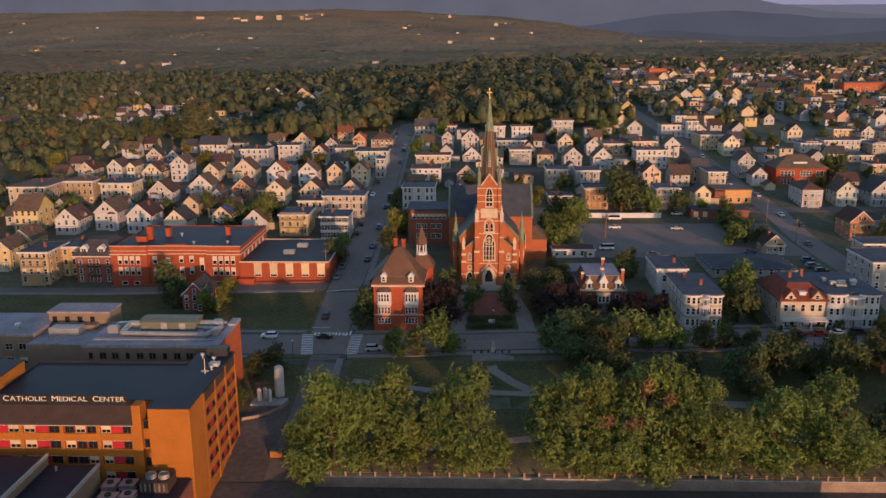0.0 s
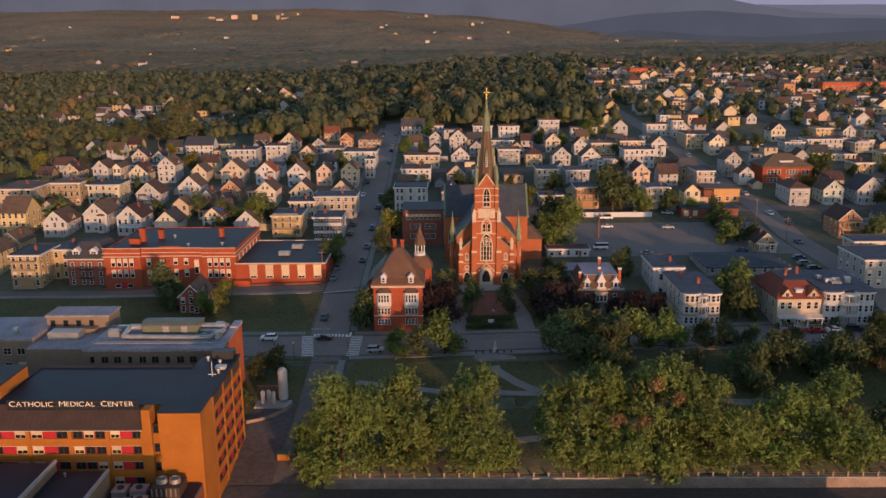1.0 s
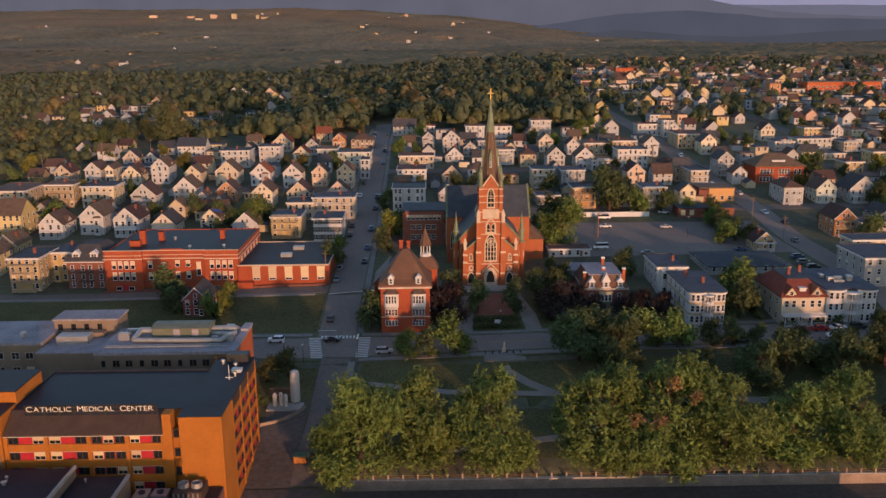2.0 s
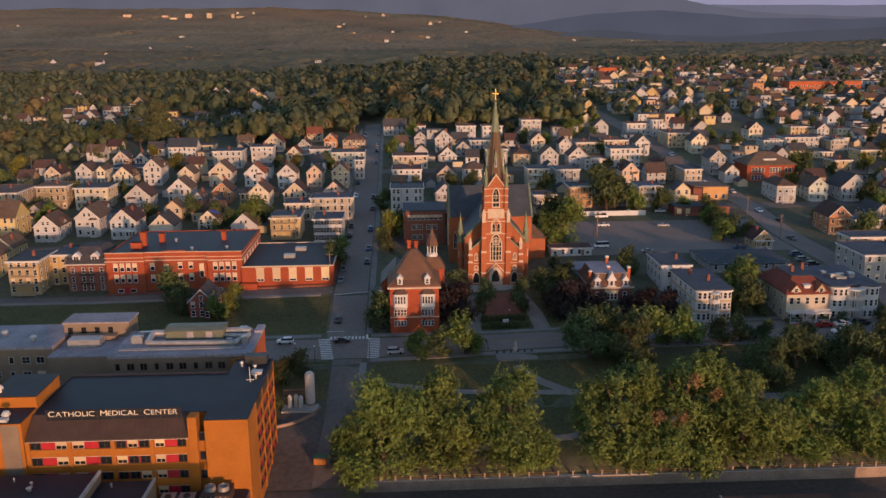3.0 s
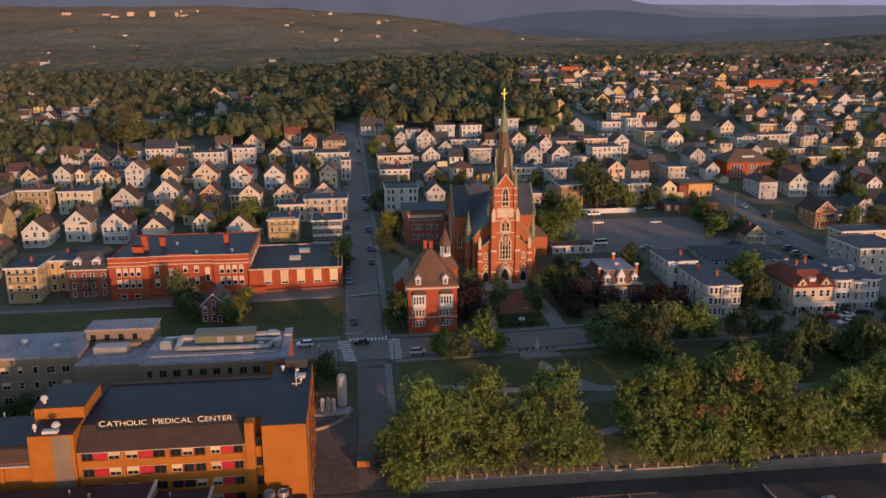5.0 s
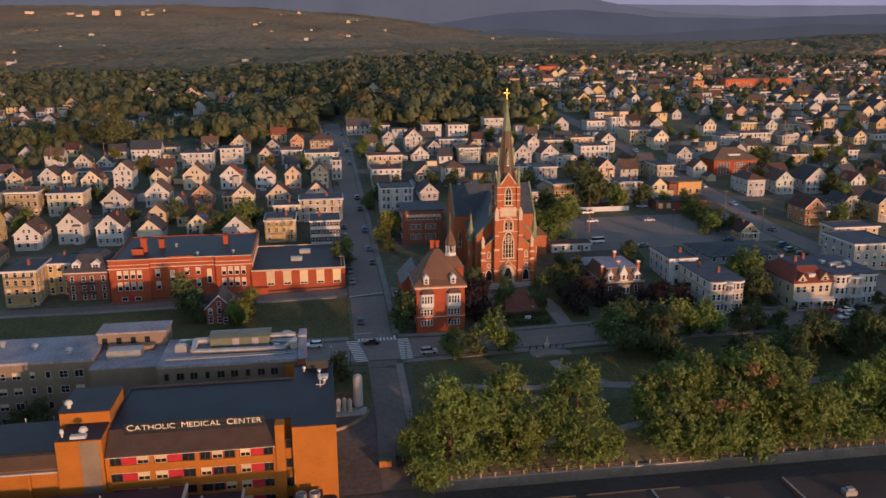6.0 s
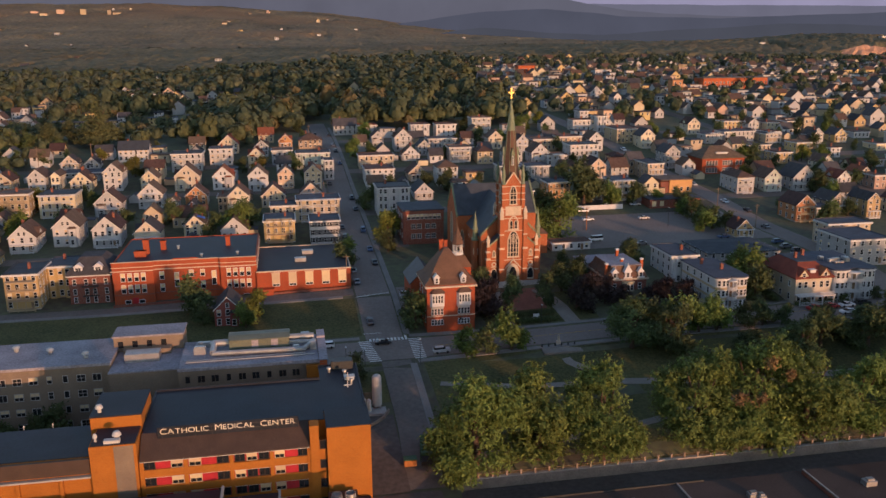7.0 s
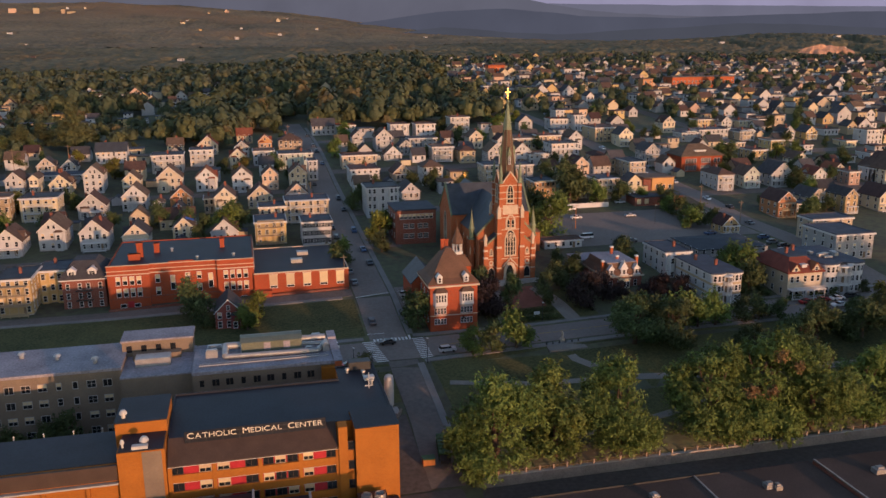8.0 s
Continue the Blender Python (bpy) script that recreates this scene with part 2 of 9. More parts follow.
# ---- mesh helpers ----
class Build:
    """Collects faces for one mesh."""

    def __init__(self):
        self.v, self.f, self.k, self.smooth = [], [], [], False

    def poly(self, pts, k=0):
        i = len(self.v)
        self.v.extend(tuple(p) for p in pts)
        self.f.append(tuple(range(i, i + len(pts))))
        self.k.append(k)
        return self

    def box(self, x0, y0, z0, x1, y1, z1, k=0):
        c = [(x, y, z) for z in (z0, z1) for x, y in ((x0, y0), (x1, y0), (x1, y1), (x0, y1))]
        i = len(self.v)
        self.v.extend(c)
        for q in ((3, 2, 1, 0), (4, 5, 6, 7), (0, 1, 5, 4), (1, 2, 6, 5), (2, 3, 7, 6), (3, 0, 4, 7)):
            self.f.append(tuple(i + a for a in q))
            self.k.append(k)
        return self

    def prism(self, outline, along, k=0):
        """A closed outline pushed along a vector."""
        n, i = len(outline), len(self.v)
        a = Vector(along)
        self.v.extend(tuple(p) for p in outline)
        self.v.extend(tuple(Vector(p) + a) for p in outline)
        self.f.append(tuple(i + j for j in range(n)))
        self.f.append(tuple(i + n + j for j in reversed(range(n))))
        self.k.extend((k, k))
        for j in range(n):
            q = (j + 1) % n
            self.f.append((i + j, i + n + j, i + n + q, i + q))
            self.k.append(k)
        return self

    def rings(self, rings, k=0, cap=True):
        """Skins a stack of rings, each a list of points; a single point closes the top."""
        idx = []
        for r in rings:
            idx.append(range(len(self.v), len(self.v) + len(r)))
            self.v.extend(tuple(p) for p in r)
        for a, b in zip(idx, idx[1:]):
            n = len(a)
            for j in range(n):
                q = (j + 1) % n
                self.f.append((a[j], a[q], b[0]) if len(b) == 1 else (a[j], a[q], b[q], b[j]))
                self.k.append(k)
        if cap:
            for r, rev in ((idx[0], True), (idx[-1], False)):
                if len(r) > 2:
                    self.f.append(tuple(reversed(r)) if rev else tuple(r))
                    self.k.append(k)
        return self

    def lathe(self, cx, cy, steps, sides=12, k=0, turn=0.0):
        """Round or many-sided body: steps of (radius, z)."""
        rs = []
        for r, z in steps:
            if r < 1e-4:
                rs.append([(cx, cy, z)])
            else:
                rs.append([(cx + r * math.cos(turn + 2 * math.pi * j / sides), cy + r * math.sin(turn + 2 * math.pi * j / sides), z) for j in range(sides)])
        return self.rings(rs, k)

    def tube(self, p, q, r0, r1, sides=7, k=0):
        p, q = Vector(p), Vector(q)
        d = (q - p).normalized()
        a = d.orthogonal().normalized()
        b = d.cross(a)
        ring = lambda c, r: [c + r * (math.cos(2 * math.pi * j / sides) * a + math.sin(2 * math.pi * j / sides) * b) for j in range(sides)]
        return self.rings([ring(p, r0), ring(q, r1)], k)

    def mesh(self, name, mats):
        me = bpy.data.meshes.new(name)
        me.from_pydata(self.v, [], self.f)
        for m in mats:
            me.materials.append(m)
        if len(mats) > 1:
            me.polygons.foreach_set("material_index", self.k)
        if self.smooth:
            me.polygons.foreach_set("use_smooth", [True] * len(self.f))
        me.update()
        return me


def mats_of(m):
    return [M[k] if isinstance(k, str) else k for k in (m if isinstance(m, (list, tuple)) else (m,))]


def part(name, b, material, parent=None, label="", at=None):
    """One mesh object under a thing or part. b: a Build or a finished mesh."""
    ob = new(name, b.mesh(name, mats_of(material)) if isinstance(b, Build) else b)
    ob.parent = parent
    if at is not None:
        ob.matrix_basis = at if isinstance(at, Matrix) else Matrix.Translation(at)
    return tagged(ob, label)


def thing(name, m, label, category, group="", kind=""):
    ob = new(name)
    ob.empty_display_size = 0.5
    ob.matrix_basis = m
    return tagged(ob, label, category, group, kind)


def solid(name, b, material, label, category="", kind="", group="", at=None):
    return tagged(part(name, b, material, None, at=at), label, category, group, kind)


def arch_pts(w, spring, top, n=7):
    """A pointed arch in the xz plane, from the foot on the left over the tip."""
    pts = [(-w / 2, 0), (-w / 2, spring)]
    for j in range(1, n):
        u = j / n
        pts.append((-w / 2 * (1 - u) ** 0.8 if u < 1 else 0, spring + (top - spring) * math.sin(u * math.pi / 2) ** 0.85))
    pts.append((0, top))
    return pts + [(-x, z) for x, z in reversed(pts[:-1])]


def ring_prism(b, outer, inner, depth, k=0, y=0.0):
    """A frame between two outlines (xz) of equal count, `depth` thick towards -y."""
    n = len(outer)
    for j in range(n - 1):
        q = j + 1
        o1, o2, i1, i2 = outer[j], outer[q], inner[j], inner[q]
        b.poly([(o1[0], y - depth, o1[1]), (i1[0], y - depth, i1[1]), (i2[0], y - depth, i2[1]), (o2[0], y - depth, o2[1])], k)
        b.poly([(o1[0], y, o1[1]), (o1[0], y - depth, o1[1]), (o2[0], y - depth, o2[1]), (o2[0], y, o2[1])], k)
        b.poly([(i1[0], y - depth, i1[1]), (i1[0], y, i1[1]), (i2[0], y, i2[1]), (i2[0], y - depth, i2[1])], k)
    return b


def arch_window(name, w, spring, top, parent, at, bars=2, rails=(), frame_mat="trim", fill="glass", f=0.22, rose=False):
    """Pointed window: stone frame with tracery, and its own pane behind."""
    out, inn = arch_pts(w, spring, top), [(x * (1 - 2 * f / w), max(f, z - f * (1.2 if z > spring else 0))) for x, z in arch_pts(w, spring, top)]
    b = ring_prism(Build(), out, inn, 0.18, y=-0.02)
    b.box(-w / 2 - 0.1, -0.28, -0.12, w / 2 + 0.1, -0.02, f)
    bones = []
    for j in range(1, bars + 1):
        x = -w / 2 + w * j / (bars + 1)
        zt = spring + (top - spring) * (1 - abs(2 * x / w)) * 0.72
        bw = 0.13 if rose else 0.07
        bones.append(("mullion", (x - bw, -0.16, f, x + bw, -0.04, zt - 0.1)))
    for z in rails:
        bones.append(("rail", (-w / 2 + f * 0.5, -0.17, z - 0.08, w / 2 - f * 0.5, -0.04, z + 0.08)))
    if not rose:
        for _, q in bones:
            b.box(*q)
        bones = []
    tracery = []
    if rose:
        b, main = Build(), b
        zc, r = spring + (top - spring) * 0.22, w * 0.33
        n = 20
        o = [(r * math.cos(2 * math.pi * j / n), zc + r * math.sin(2 * math.pi * j / n)) for j in range(n + 1)]
        i = [(0.82 * x, zc + 0.82 * (z - zc)) for x, z in o]
        ring_prism(b, o, i, 0.2, y=-0.02)
        for j in range(6):
            a = math.pi * j / 6
            c, s = math.cos(a), math.sin(a)
            t = 0.05
            tracery.append(Build().prism([(-r * c + t * s, -0.16, zc - r * s - t * c), (r * c + t * s, -0.16, zc + r * s - t * c), (r * c - t * s, -0.16, zc + r * s + t * c), (-r * c - t * s, -0.16, zc - r * s + t * c)], (0, 0.1, 0)))
        tracery.append(b)
        b = main
    ob = part(name, b, frame_mat, parent, at=at)
    for q in tracery:
        part("tracery", q, frame_mat, ob)
    for nm, q in bones:
        part(nm, Build().box(*q), frame_mat, ob)
    p = Build().prism([(x * 0.97, -0.06, z) for x, z in arch_pts(w, spring, top)], (0, 0.05, 0))
    part("pane" if fill == "glass" else "leaf", p, fill, ob)
    return ob


WINDOWS = {}


def relief(xs, zs, cells):
    """One welded sheet of cells in the xz plane, each at its own depth (towards -y): cells[row][column] = (depth, material)."""
    b, seen = Build(), {}

    def vid(x, y, z):
        q = (round(x, 4), round(y, 4), round(z, 4))
        if q not in seen:
            seen[q] = len(b.v)
            b.v.append(q)
        return seen[q]

    def face(pts, k):
        b.f.append(tuple(vid(*p) for p in pts))
        b.k.append(k)
    rows, cols = len(zs) - 1, len(xs) - 1
    dep = lambda r, c: cells[r][c] if 0 <= r < rows and 0 <= c < cols else (-0.02, 0)
    for r in range(rows):
        for c in range(cols):
            y, k = -cells[r][c][0], cells[r][c][1]
            face([(xs[c], y, zs[r]), (xs[c + 1], y, zs[r]), (xs[c + 1], y, zs[r + 1]), (xs[c], y, zs[r + 1])], k)
    for r in range(rows):
        for c in range(cols + 1):
            (d0, k0), (d1, k1) = dep(r, c - 1), dep(r, c)
            if abs(d0 - d1) > 1e-4:
                face([(xs[c], -d0, zs[r]), (xs[c], -d1, zs[r]), (xs[c], -d1, zs[r + 1]), (xs[c], -d0, zs[r + 1])], k0 if d0 > d1 else k1)
    for c in range(cols):
        for r in range(rows + 1):
            (d0, k0), (d1, k1) = dep(r - 1, c), dep(r, c)
            if abs(d0 - d1) > 1e-4:
                face([(xs[c], -d0, zs[r]), (xs[c + 1], -d0, zs[r]), (xs[c + 1], -d1, zs[r]), (xs[c], -d1, zs[r])], k0 if d0 > d1 else k1)
    return b


def window_mesh(w=1.0, h=1.7, style="sash", fill="glass", trim="trim", cols=1):
    """A window that faces -y: casing, sill, meeting rail and sunk panes in one welded piece; with shutters if asked."""
    key = (w, h, style, fill, trim, cols)
    if key not in WINDOWS:
        t = 0.12
        xs = [-w / 2 - t]
        for j in range(cols):
            xs += [-w / 2 + (w + 0.08) * j / cols, -w / 2 + (w + 0.08) * (j + 1) / cols - 0.08]
        xs.append(w / 2 + t)
        zs = [-0.12, 0, h * 0.48, h * 0.54, h, h + t]
        up = 3 if style == "half" else 1
        rows = []
        for r in range(5):
            row = []
            for c in range(len(xs) - 1):
                if r == 0:
                    row.append((0.16, 0))
                elif r == 4 or c % 2 == 0:
                    row.append((0.09, 0))
                elif r == 2:
                    row.append((0.05, 0) if style != "fixed" else (0.03, up))
                else:
                    row.append((0.03, up if r == 3 else 1))
            rows.append(row)
        if style == "shutter":
            xs = [xs[0] - 0.42] + xs + [xs[-1] + 0.42]
            rows = [[(0.06, 2)] + r + [(0.06, 2)] for r in rows]
        WINDOWS[key] = relief(xs, zs, rows).mesh("window", mats_of((trim, fill, "darkmetal", "blind")))
    return WINDOWS[key]


FACES = {"front": 0, "right": 90, "back": 180, "left": -90}


def window_at(parent, x, y, z, face="front", name="window", **kw):
    return part(name, window_mesh(**kw), None, parent, at=pose(x, y, z, 0, 0, FACES[face]))

# ---- the lie of the land ----
RISE_Y = (-6000, 146, 156, 165, 206, 226, 238, 252, 262, 320, 354, 400, 456, 505, 577, 675, 850, 1170, 1500, 2100, 2600, 3300, 4700)
RISE_Z = (-8, -8, -7.2, -5.6, 0.3, 1.8, 3.5, 6.0, 6.6, 10.5, 13.4, 17.5, 24, 27.5, 32, 37, 46, 58, 62, 64, 65, 68, 70)


def ground(x, y):
    """Height of the ground at a place of the plan."""
    z = np.interp(y, RISE_Y, RISE_Z)
    if x > -34 and y < 206:
        # the park lies behind its retaining wall, above the street that climbs beside it
        park = np.interp(y, (155.9, 156.6, 159.5, 165, 206), (-8, -5.75, -4.4, -3.8, 0.3))
        z += (park - z) * min(1, (x + 34) / 1.6)
    z += 0.03 * np.clip(x, 0, 110) * np.interp(y, (165, 200, 240, 310), (0, 1, 1, 0))
    z += 1.3 * np.interp(x, (-36, 0, 40, 70), (0, 1, 1, 0.4)) * np.interp(y, (185, 204, 212, 226), (0, 1, 1, 0))
    z -= np.interp(x, (-120, -40), (2.2, 0)) * np.interp(y, (235, 262, 285, 300), (0, 1, 1, 0))
    # the valley to the left, and the long wooded slope beyond it
    z -= np.interp(x, (-400, -150, 0, 200), (22, 16, 5, 0)) * np.interp(y, (500, 700, 1000, 1500, 2000), (0, 1, 1, 0.8, 0))
    z += np.interp(x, (-2500, -600, -200, 200, 700, 1500), (165, 165, 150, 130, 70, 0)) * np.interp(y, (2000, 2800, 3600, 4600), (0, 0.15, 0.6, 1.25))
    z -= 15 * np.interp(x, (600, 850), (0, 1)) * np.interp(y, (1050, 1280, 1420, 1700), (0, 1, 1, 0))
    # a rounded hill far right with a bare quarry face
    z += 26 * math.exp(-((x - 1150) / 420) ** 2 - ((y - 1650) / 260) ** 2)
    if y > 700:
        z += np.interp(y, (700, 1500), (0, 1)) * 9 * noise.noise(Vector((x / 240, y / 240, 0.3)))
    return float(z)


def spread(lo, hi, near, step, growth):
    """Coordinates that are `step` apart up to `near` and then widen."""
    out, s = [near], step
    while out[-1] < hi:
        s = min(s * growth, 160)
        out.append(out[-1] + s)
    return out


gx = sorted({*np.arange(-300, 330, 10.0), -34.0, -32.4, *spread(0, 5200, 330, 10, 1.12), *[-q for q in spread(0, 5200, 300, 10, 1.12)]})
gy = sorted({*np.arange(100, 600, 8.0), *RISE_Y[1:16], 155.9, 156.3, 156.6, 159.5, 146, 238, 285, 300, 310, *spread(0, 4750, 600, 8, 1.05), -5000, -2500, -1000, -300, 0, 60})
gy = [q for q in gy if q < 4760]
b = Build()
b.v = [(x, y, ground(x, y)) for y in gy for x in gx]
nx = len(gx)
b.f = [(j * nx + i, j * nx + i + 1, (j + 1) * nx + i + 1, (j + 1) * nx + i) for j in range(len(gy) - 1) for i in range(nx - 1)]
b.k = [0] * len(b.f)
gm = mat("town_ground", (0.115, 0.102, 0.078), 0.95, 0.4, 0.035, 0.4, 0.2, tint=(0.085, 0.090, 0.045), world_space=True)
b.smooth = True
solid("ground", b, gm, "dark grassy and paved ground rising towards wooded hills", "ground", "structure")


def strip(name, pts, width, lift, material, label, step=6.0, kind="structure", side=0.0, parent=None, edge=0.35):
    """A band that follows the ground along a line of the plan, with its edges turned down."""
    c = []
    for (xa, ya), (xb, yb) in zip(pts, pts[1:]):
        n = max(1, int(math.hypot(xb - xa, yb - ya) / step))
        c += [(xa + (xb - xa) * j / n, ya + (yb - ya) * j / n) for j in range(n)]
    c.append(pts[-1])
    b, rows = Build(), []
    for j, (x, y) in enumerate(c):
        x0, y0 = c[max(0, j - 1)]
        x1, y1 = c[min(len(c) - 1, j + 1)]
        d = Vector((x1 - x0, y1 - y0)).normalized()
        nrm = Vector((d.y, -d.x))
        row = []
        cuts = max(2, int(width / 4) + 1)
        for q in range(cuts + 1):
            o = side - width / 2 + width * q / cuts
            px, py = x + nrm.x * o, y + nrm.y * o
            row.append((px, py, ground(px, py) + lift))
        row = [(row[0][0], row[0][1], row[0][2] - edge)] + row + [(row[-1][0], row[-1][1], row[-1][2] - edge)]
        rows.append(row)
    n = len(rows[0])
    b.v = [p for r in rows for p in r]
    b.f = [(j * n + i, j * n + i + 1, (j + 1) * n + i + 1, (j + 1) * n + i) for j in range(len(rows) - 1) for i in range(n - 1)]
    b.k = [0] * len(b.f)
    return tagged(part(name, b, material, parent), label, "" if parent else name.split("_")[0], "", kind)


def patch(name, x0, y0, x1, y1, lift, material, label, category, step=5.0):
    """A level-edged area of the ground, laid over it."""
    xs, ys = np.linspace(x0, x1, max(2, int((x1 - x0) / step) + 1)), np.linspace(y0, y1, max(2, int((y1 - y0) / step) + 1))
    b = Build()
    b.v = [(x, y, ground(x, y) + lift) for y in ys for x in xs]
    n = len(xs)
    b.f = [(j * n + i, j * n + i + 1, (j + 1) * n + i + 1, (j + 1) * n + i) for j in range(len(ys) - 1) for i in range(n - 1)]
    b.k = [0] * len(b.f)
    return solid(name, b, material, label, category, "structure")


# streets: the long cross street before the church, the street that climbs beside it, and the others of the grid
strip("road_cross", [(-420, 216.5), (330, 216.5)], 12.5, 0.10, "asphalt", "dark asphalt street between park and church")
strip("road_climbing", [(-40.0, 156.5), (-39.0, 180), (-39.2, 209.5)], 7.8, 0.12, "asphalt_old", "worn asphalt street beside the park")
strip("road_hill", [(-40.5, 223.5), (-41.0, 330), (-42.5, 470), (-44.5, 585)], 10.5, 0.14, "asphalt", "asphalt street climbing between houses with parked cars")
strip("road_front", [(-400, 150.6), (420, 150.6)], 10.0, 0.10, "asphalt_dark", "asphalt street below the retaining wall")
strip("road_lane", [(-300, 256.5), (-46.5, 256.5)], 6.0, 0.12, "asphalt_old", "narrow lane in front of the brick school")
strip("road_east_hill", [(123, 223.5), (123, 300), (125.5, 350), (120, 450), (118, 640), (130, 1000)], 10.0, 0.12, "asphalt", "asphalt street climbing through the housing blocks")
for yy in (304.5, 389, 438):
    strip("road_side", [(-330, yy), (-47, yy)], 7.0, 0.11, "asphalt_old", "side street between rows of wooden houses")
for yy in (348.5, 421, 494):
    strip("road_side", [(-35, yy), (380, yy + 6)], 8.0, 0.09, "asphalt_old", "side street between rows of wooden houses")
strip("road_far", [(205, 230), (210, 700)], 9.0, 0.1, "asphalt_old", "asphalt street through the housing blocks")
# pavements with a kerb
for nm, pts in (("pavement_cross", [(-33.5, 224.9), (300, 224.9)]), ("pavement_park", [(-33.5, 208.2), (300, 208.2)]), ("pavement_school", [(-300, 224.9), (-47.5, 224.9)]),
                ("pavement_clinic", [(-300, 208.2), (-60, 208.2)]), ("pavement_hill_west", [(-47.4, 262), (-48.2, 340), (-51, 560)]), ("pavement_hill_east", [(-34.0, 226), (-34.6, 340), (-37, 560)]),
                ("pavement_lane", [(-170, 252.4), (-50, 252.4)]), ("pavement_climb", [(-35.0, 168), (-34.9, 207)])):
    strip(nm, pts, 1.8, 0.22, "pavement", "pale concrete pavement with a raised kerb")
# zebra crossings, stop lines and centre lines
for x in np.arange(-44.6, -33.6, 1.0):
    strip("road_marking", [(x, 222.4), (x, 225.4)], 0.6, 0.17, "paint", "white zebra crossing stripe on asphalt", edge=0.02)
for y in np.arange(210.0, 223.0, 1.15):
    for x in (-46.6 + (223 - y) * 0.16, -32.5):
        strip("road_marking", [(x - 1.6, y), (x + 1.6, y)], 0.42, 0.15, "paint", "white zebra crossing stripe on asphalt", edge=0.02)
strip("road_marking", [(-46, 227.5), (-41, 227.5)], 0.4, 0.2, "paint", "white stop line on asphalt", edge=0.02)
strip("road_marking", [(-46, 251.5), (-35.5, 253.5)], 0.35, 0.2, "paint", "white stop line on asphalt", edge=0.02)
strip("road_marking", [(-27, 216.5), (290, 216.5)], 0.12, 0.15, "yellowpaint", "yellow centre line on asphalt", edge=0.02)

# lawns, yards and the parking place
patch("lawn_school", -240, 227, -46.6, 251, 0.06, "grass", "wide mown lawn below the brick school", "lawn")
patch("lawn_park", -32.2, 157, 170, 207, 0.05, "grass", "shaded park lawn under large trees", "lawn")
patch("lawn_church", -10, 227, 24, 246, 0.06, "grass", "small lawn before the church", "lawn")
patch("lawn_clinic", -58, 189.5, -43.2, 208.5, 0.06, "grass", "lawn corner beside the clinic", "lawn")
patch("yard_clinic", -53, 156, -43.4, 184, 0.14, "asphalt_dark", "paved yard beside the clinic", "yard")
patch("parking_place", 38, 285, 117, 330, 0.10, "asphalt", "large empty asphalt parking place", "parking")
patch("yard_rectory", -33, 241, -24, 258, 0.10, "asphalt", "small marked car park beside the rectory", "parking")
patch("yard_church", -34, 300, -22, 316, 0.10, "asphalt_old", "paved yard behind the church", "yard")
for y in np.arange(243.5, 257, 2.7):
    strip("road_marking", [(-32.5, y), (-28.5, y)], 0.18, 0.17, "paint", "white parking bay line on asphalt", edge=0.02)
strip("path_plaza", [(5.2, 236), (5.2, 250)], 11.0, 0.14, mat("brick_paving", (0.20, 0.085, 0.06), 0.9, 0.25, 0.3, 5, world_space=True), "red brick forecourt before the church")
strip("path_plaza", [(-4.5, 225.8), (-3.5, 236), (-2.0, 249)], 4.6, 0.16, "path", "pale walk before the church")
strip("path_plaza", [(15.5, 225.8), (14.8, 236), (11.5, 249)], 4.6, 0.16, "path", "pale walk before the church")
strip("path_park", [(4.2, 207), (5.2, 199), (10, 193), (16, 188), (40, 184), (80, 182)], 2.6, 0.12, "path", "curving pale gravel path through the park")
strip("path_park", [(-30, 162), (-11, 165.3), (12, 169), (40, 176)], 2.2, 0.12, "path", "pale gravel path through the park")
strip("path_park", [(-30, 195), (-10, 190), (16, 188)], 2.0, 0.11, "path", "pale gravel path through the park")

# ---- wooden houses ----
ROOF_WORDS = {"shingle_brown": "brown shingle", "shingle_dark": "dark shingle", "shingle_red": "red shingle", "tar": "black flat", "tar_brown": "brown flat", "tar_blue": "blue-grey flat", "slate": "dark slate"}
WALL_WORDS = {"white": "white clapboard", "cream": "cream clapboard", "pale_cream": "pale cream clapboard", "yellow": "yellow clapboard", "grey": "grey clapboard", "tan": "tan clapboard", "pink": "buff clapboard", "orange": "ochre clapboard",
              "green": "pale green clapboard", "red": "dark red clapboard", "brick": "red brick", "oldbrick": "brown brick"}
PARTS = {}


def shared(key, make, mats):
    """One mesh for all parts of the same measure."""
    if key not in PARTS:
        PARTS[key] = make().mesh(key[0], mats_of(mats))
    return PARTS[key]


def chimney_mesh():
    b = Build().box(-0.4, -0.4, -1.5, 0.4, 0.4, 1.5)
    b.box(-0.5, -0.5, 1.3, 0.5, 0.5, 1.5)
    return b.box(-0.2, -0.2, 1.5, 0.2, 0.2, 1.75)


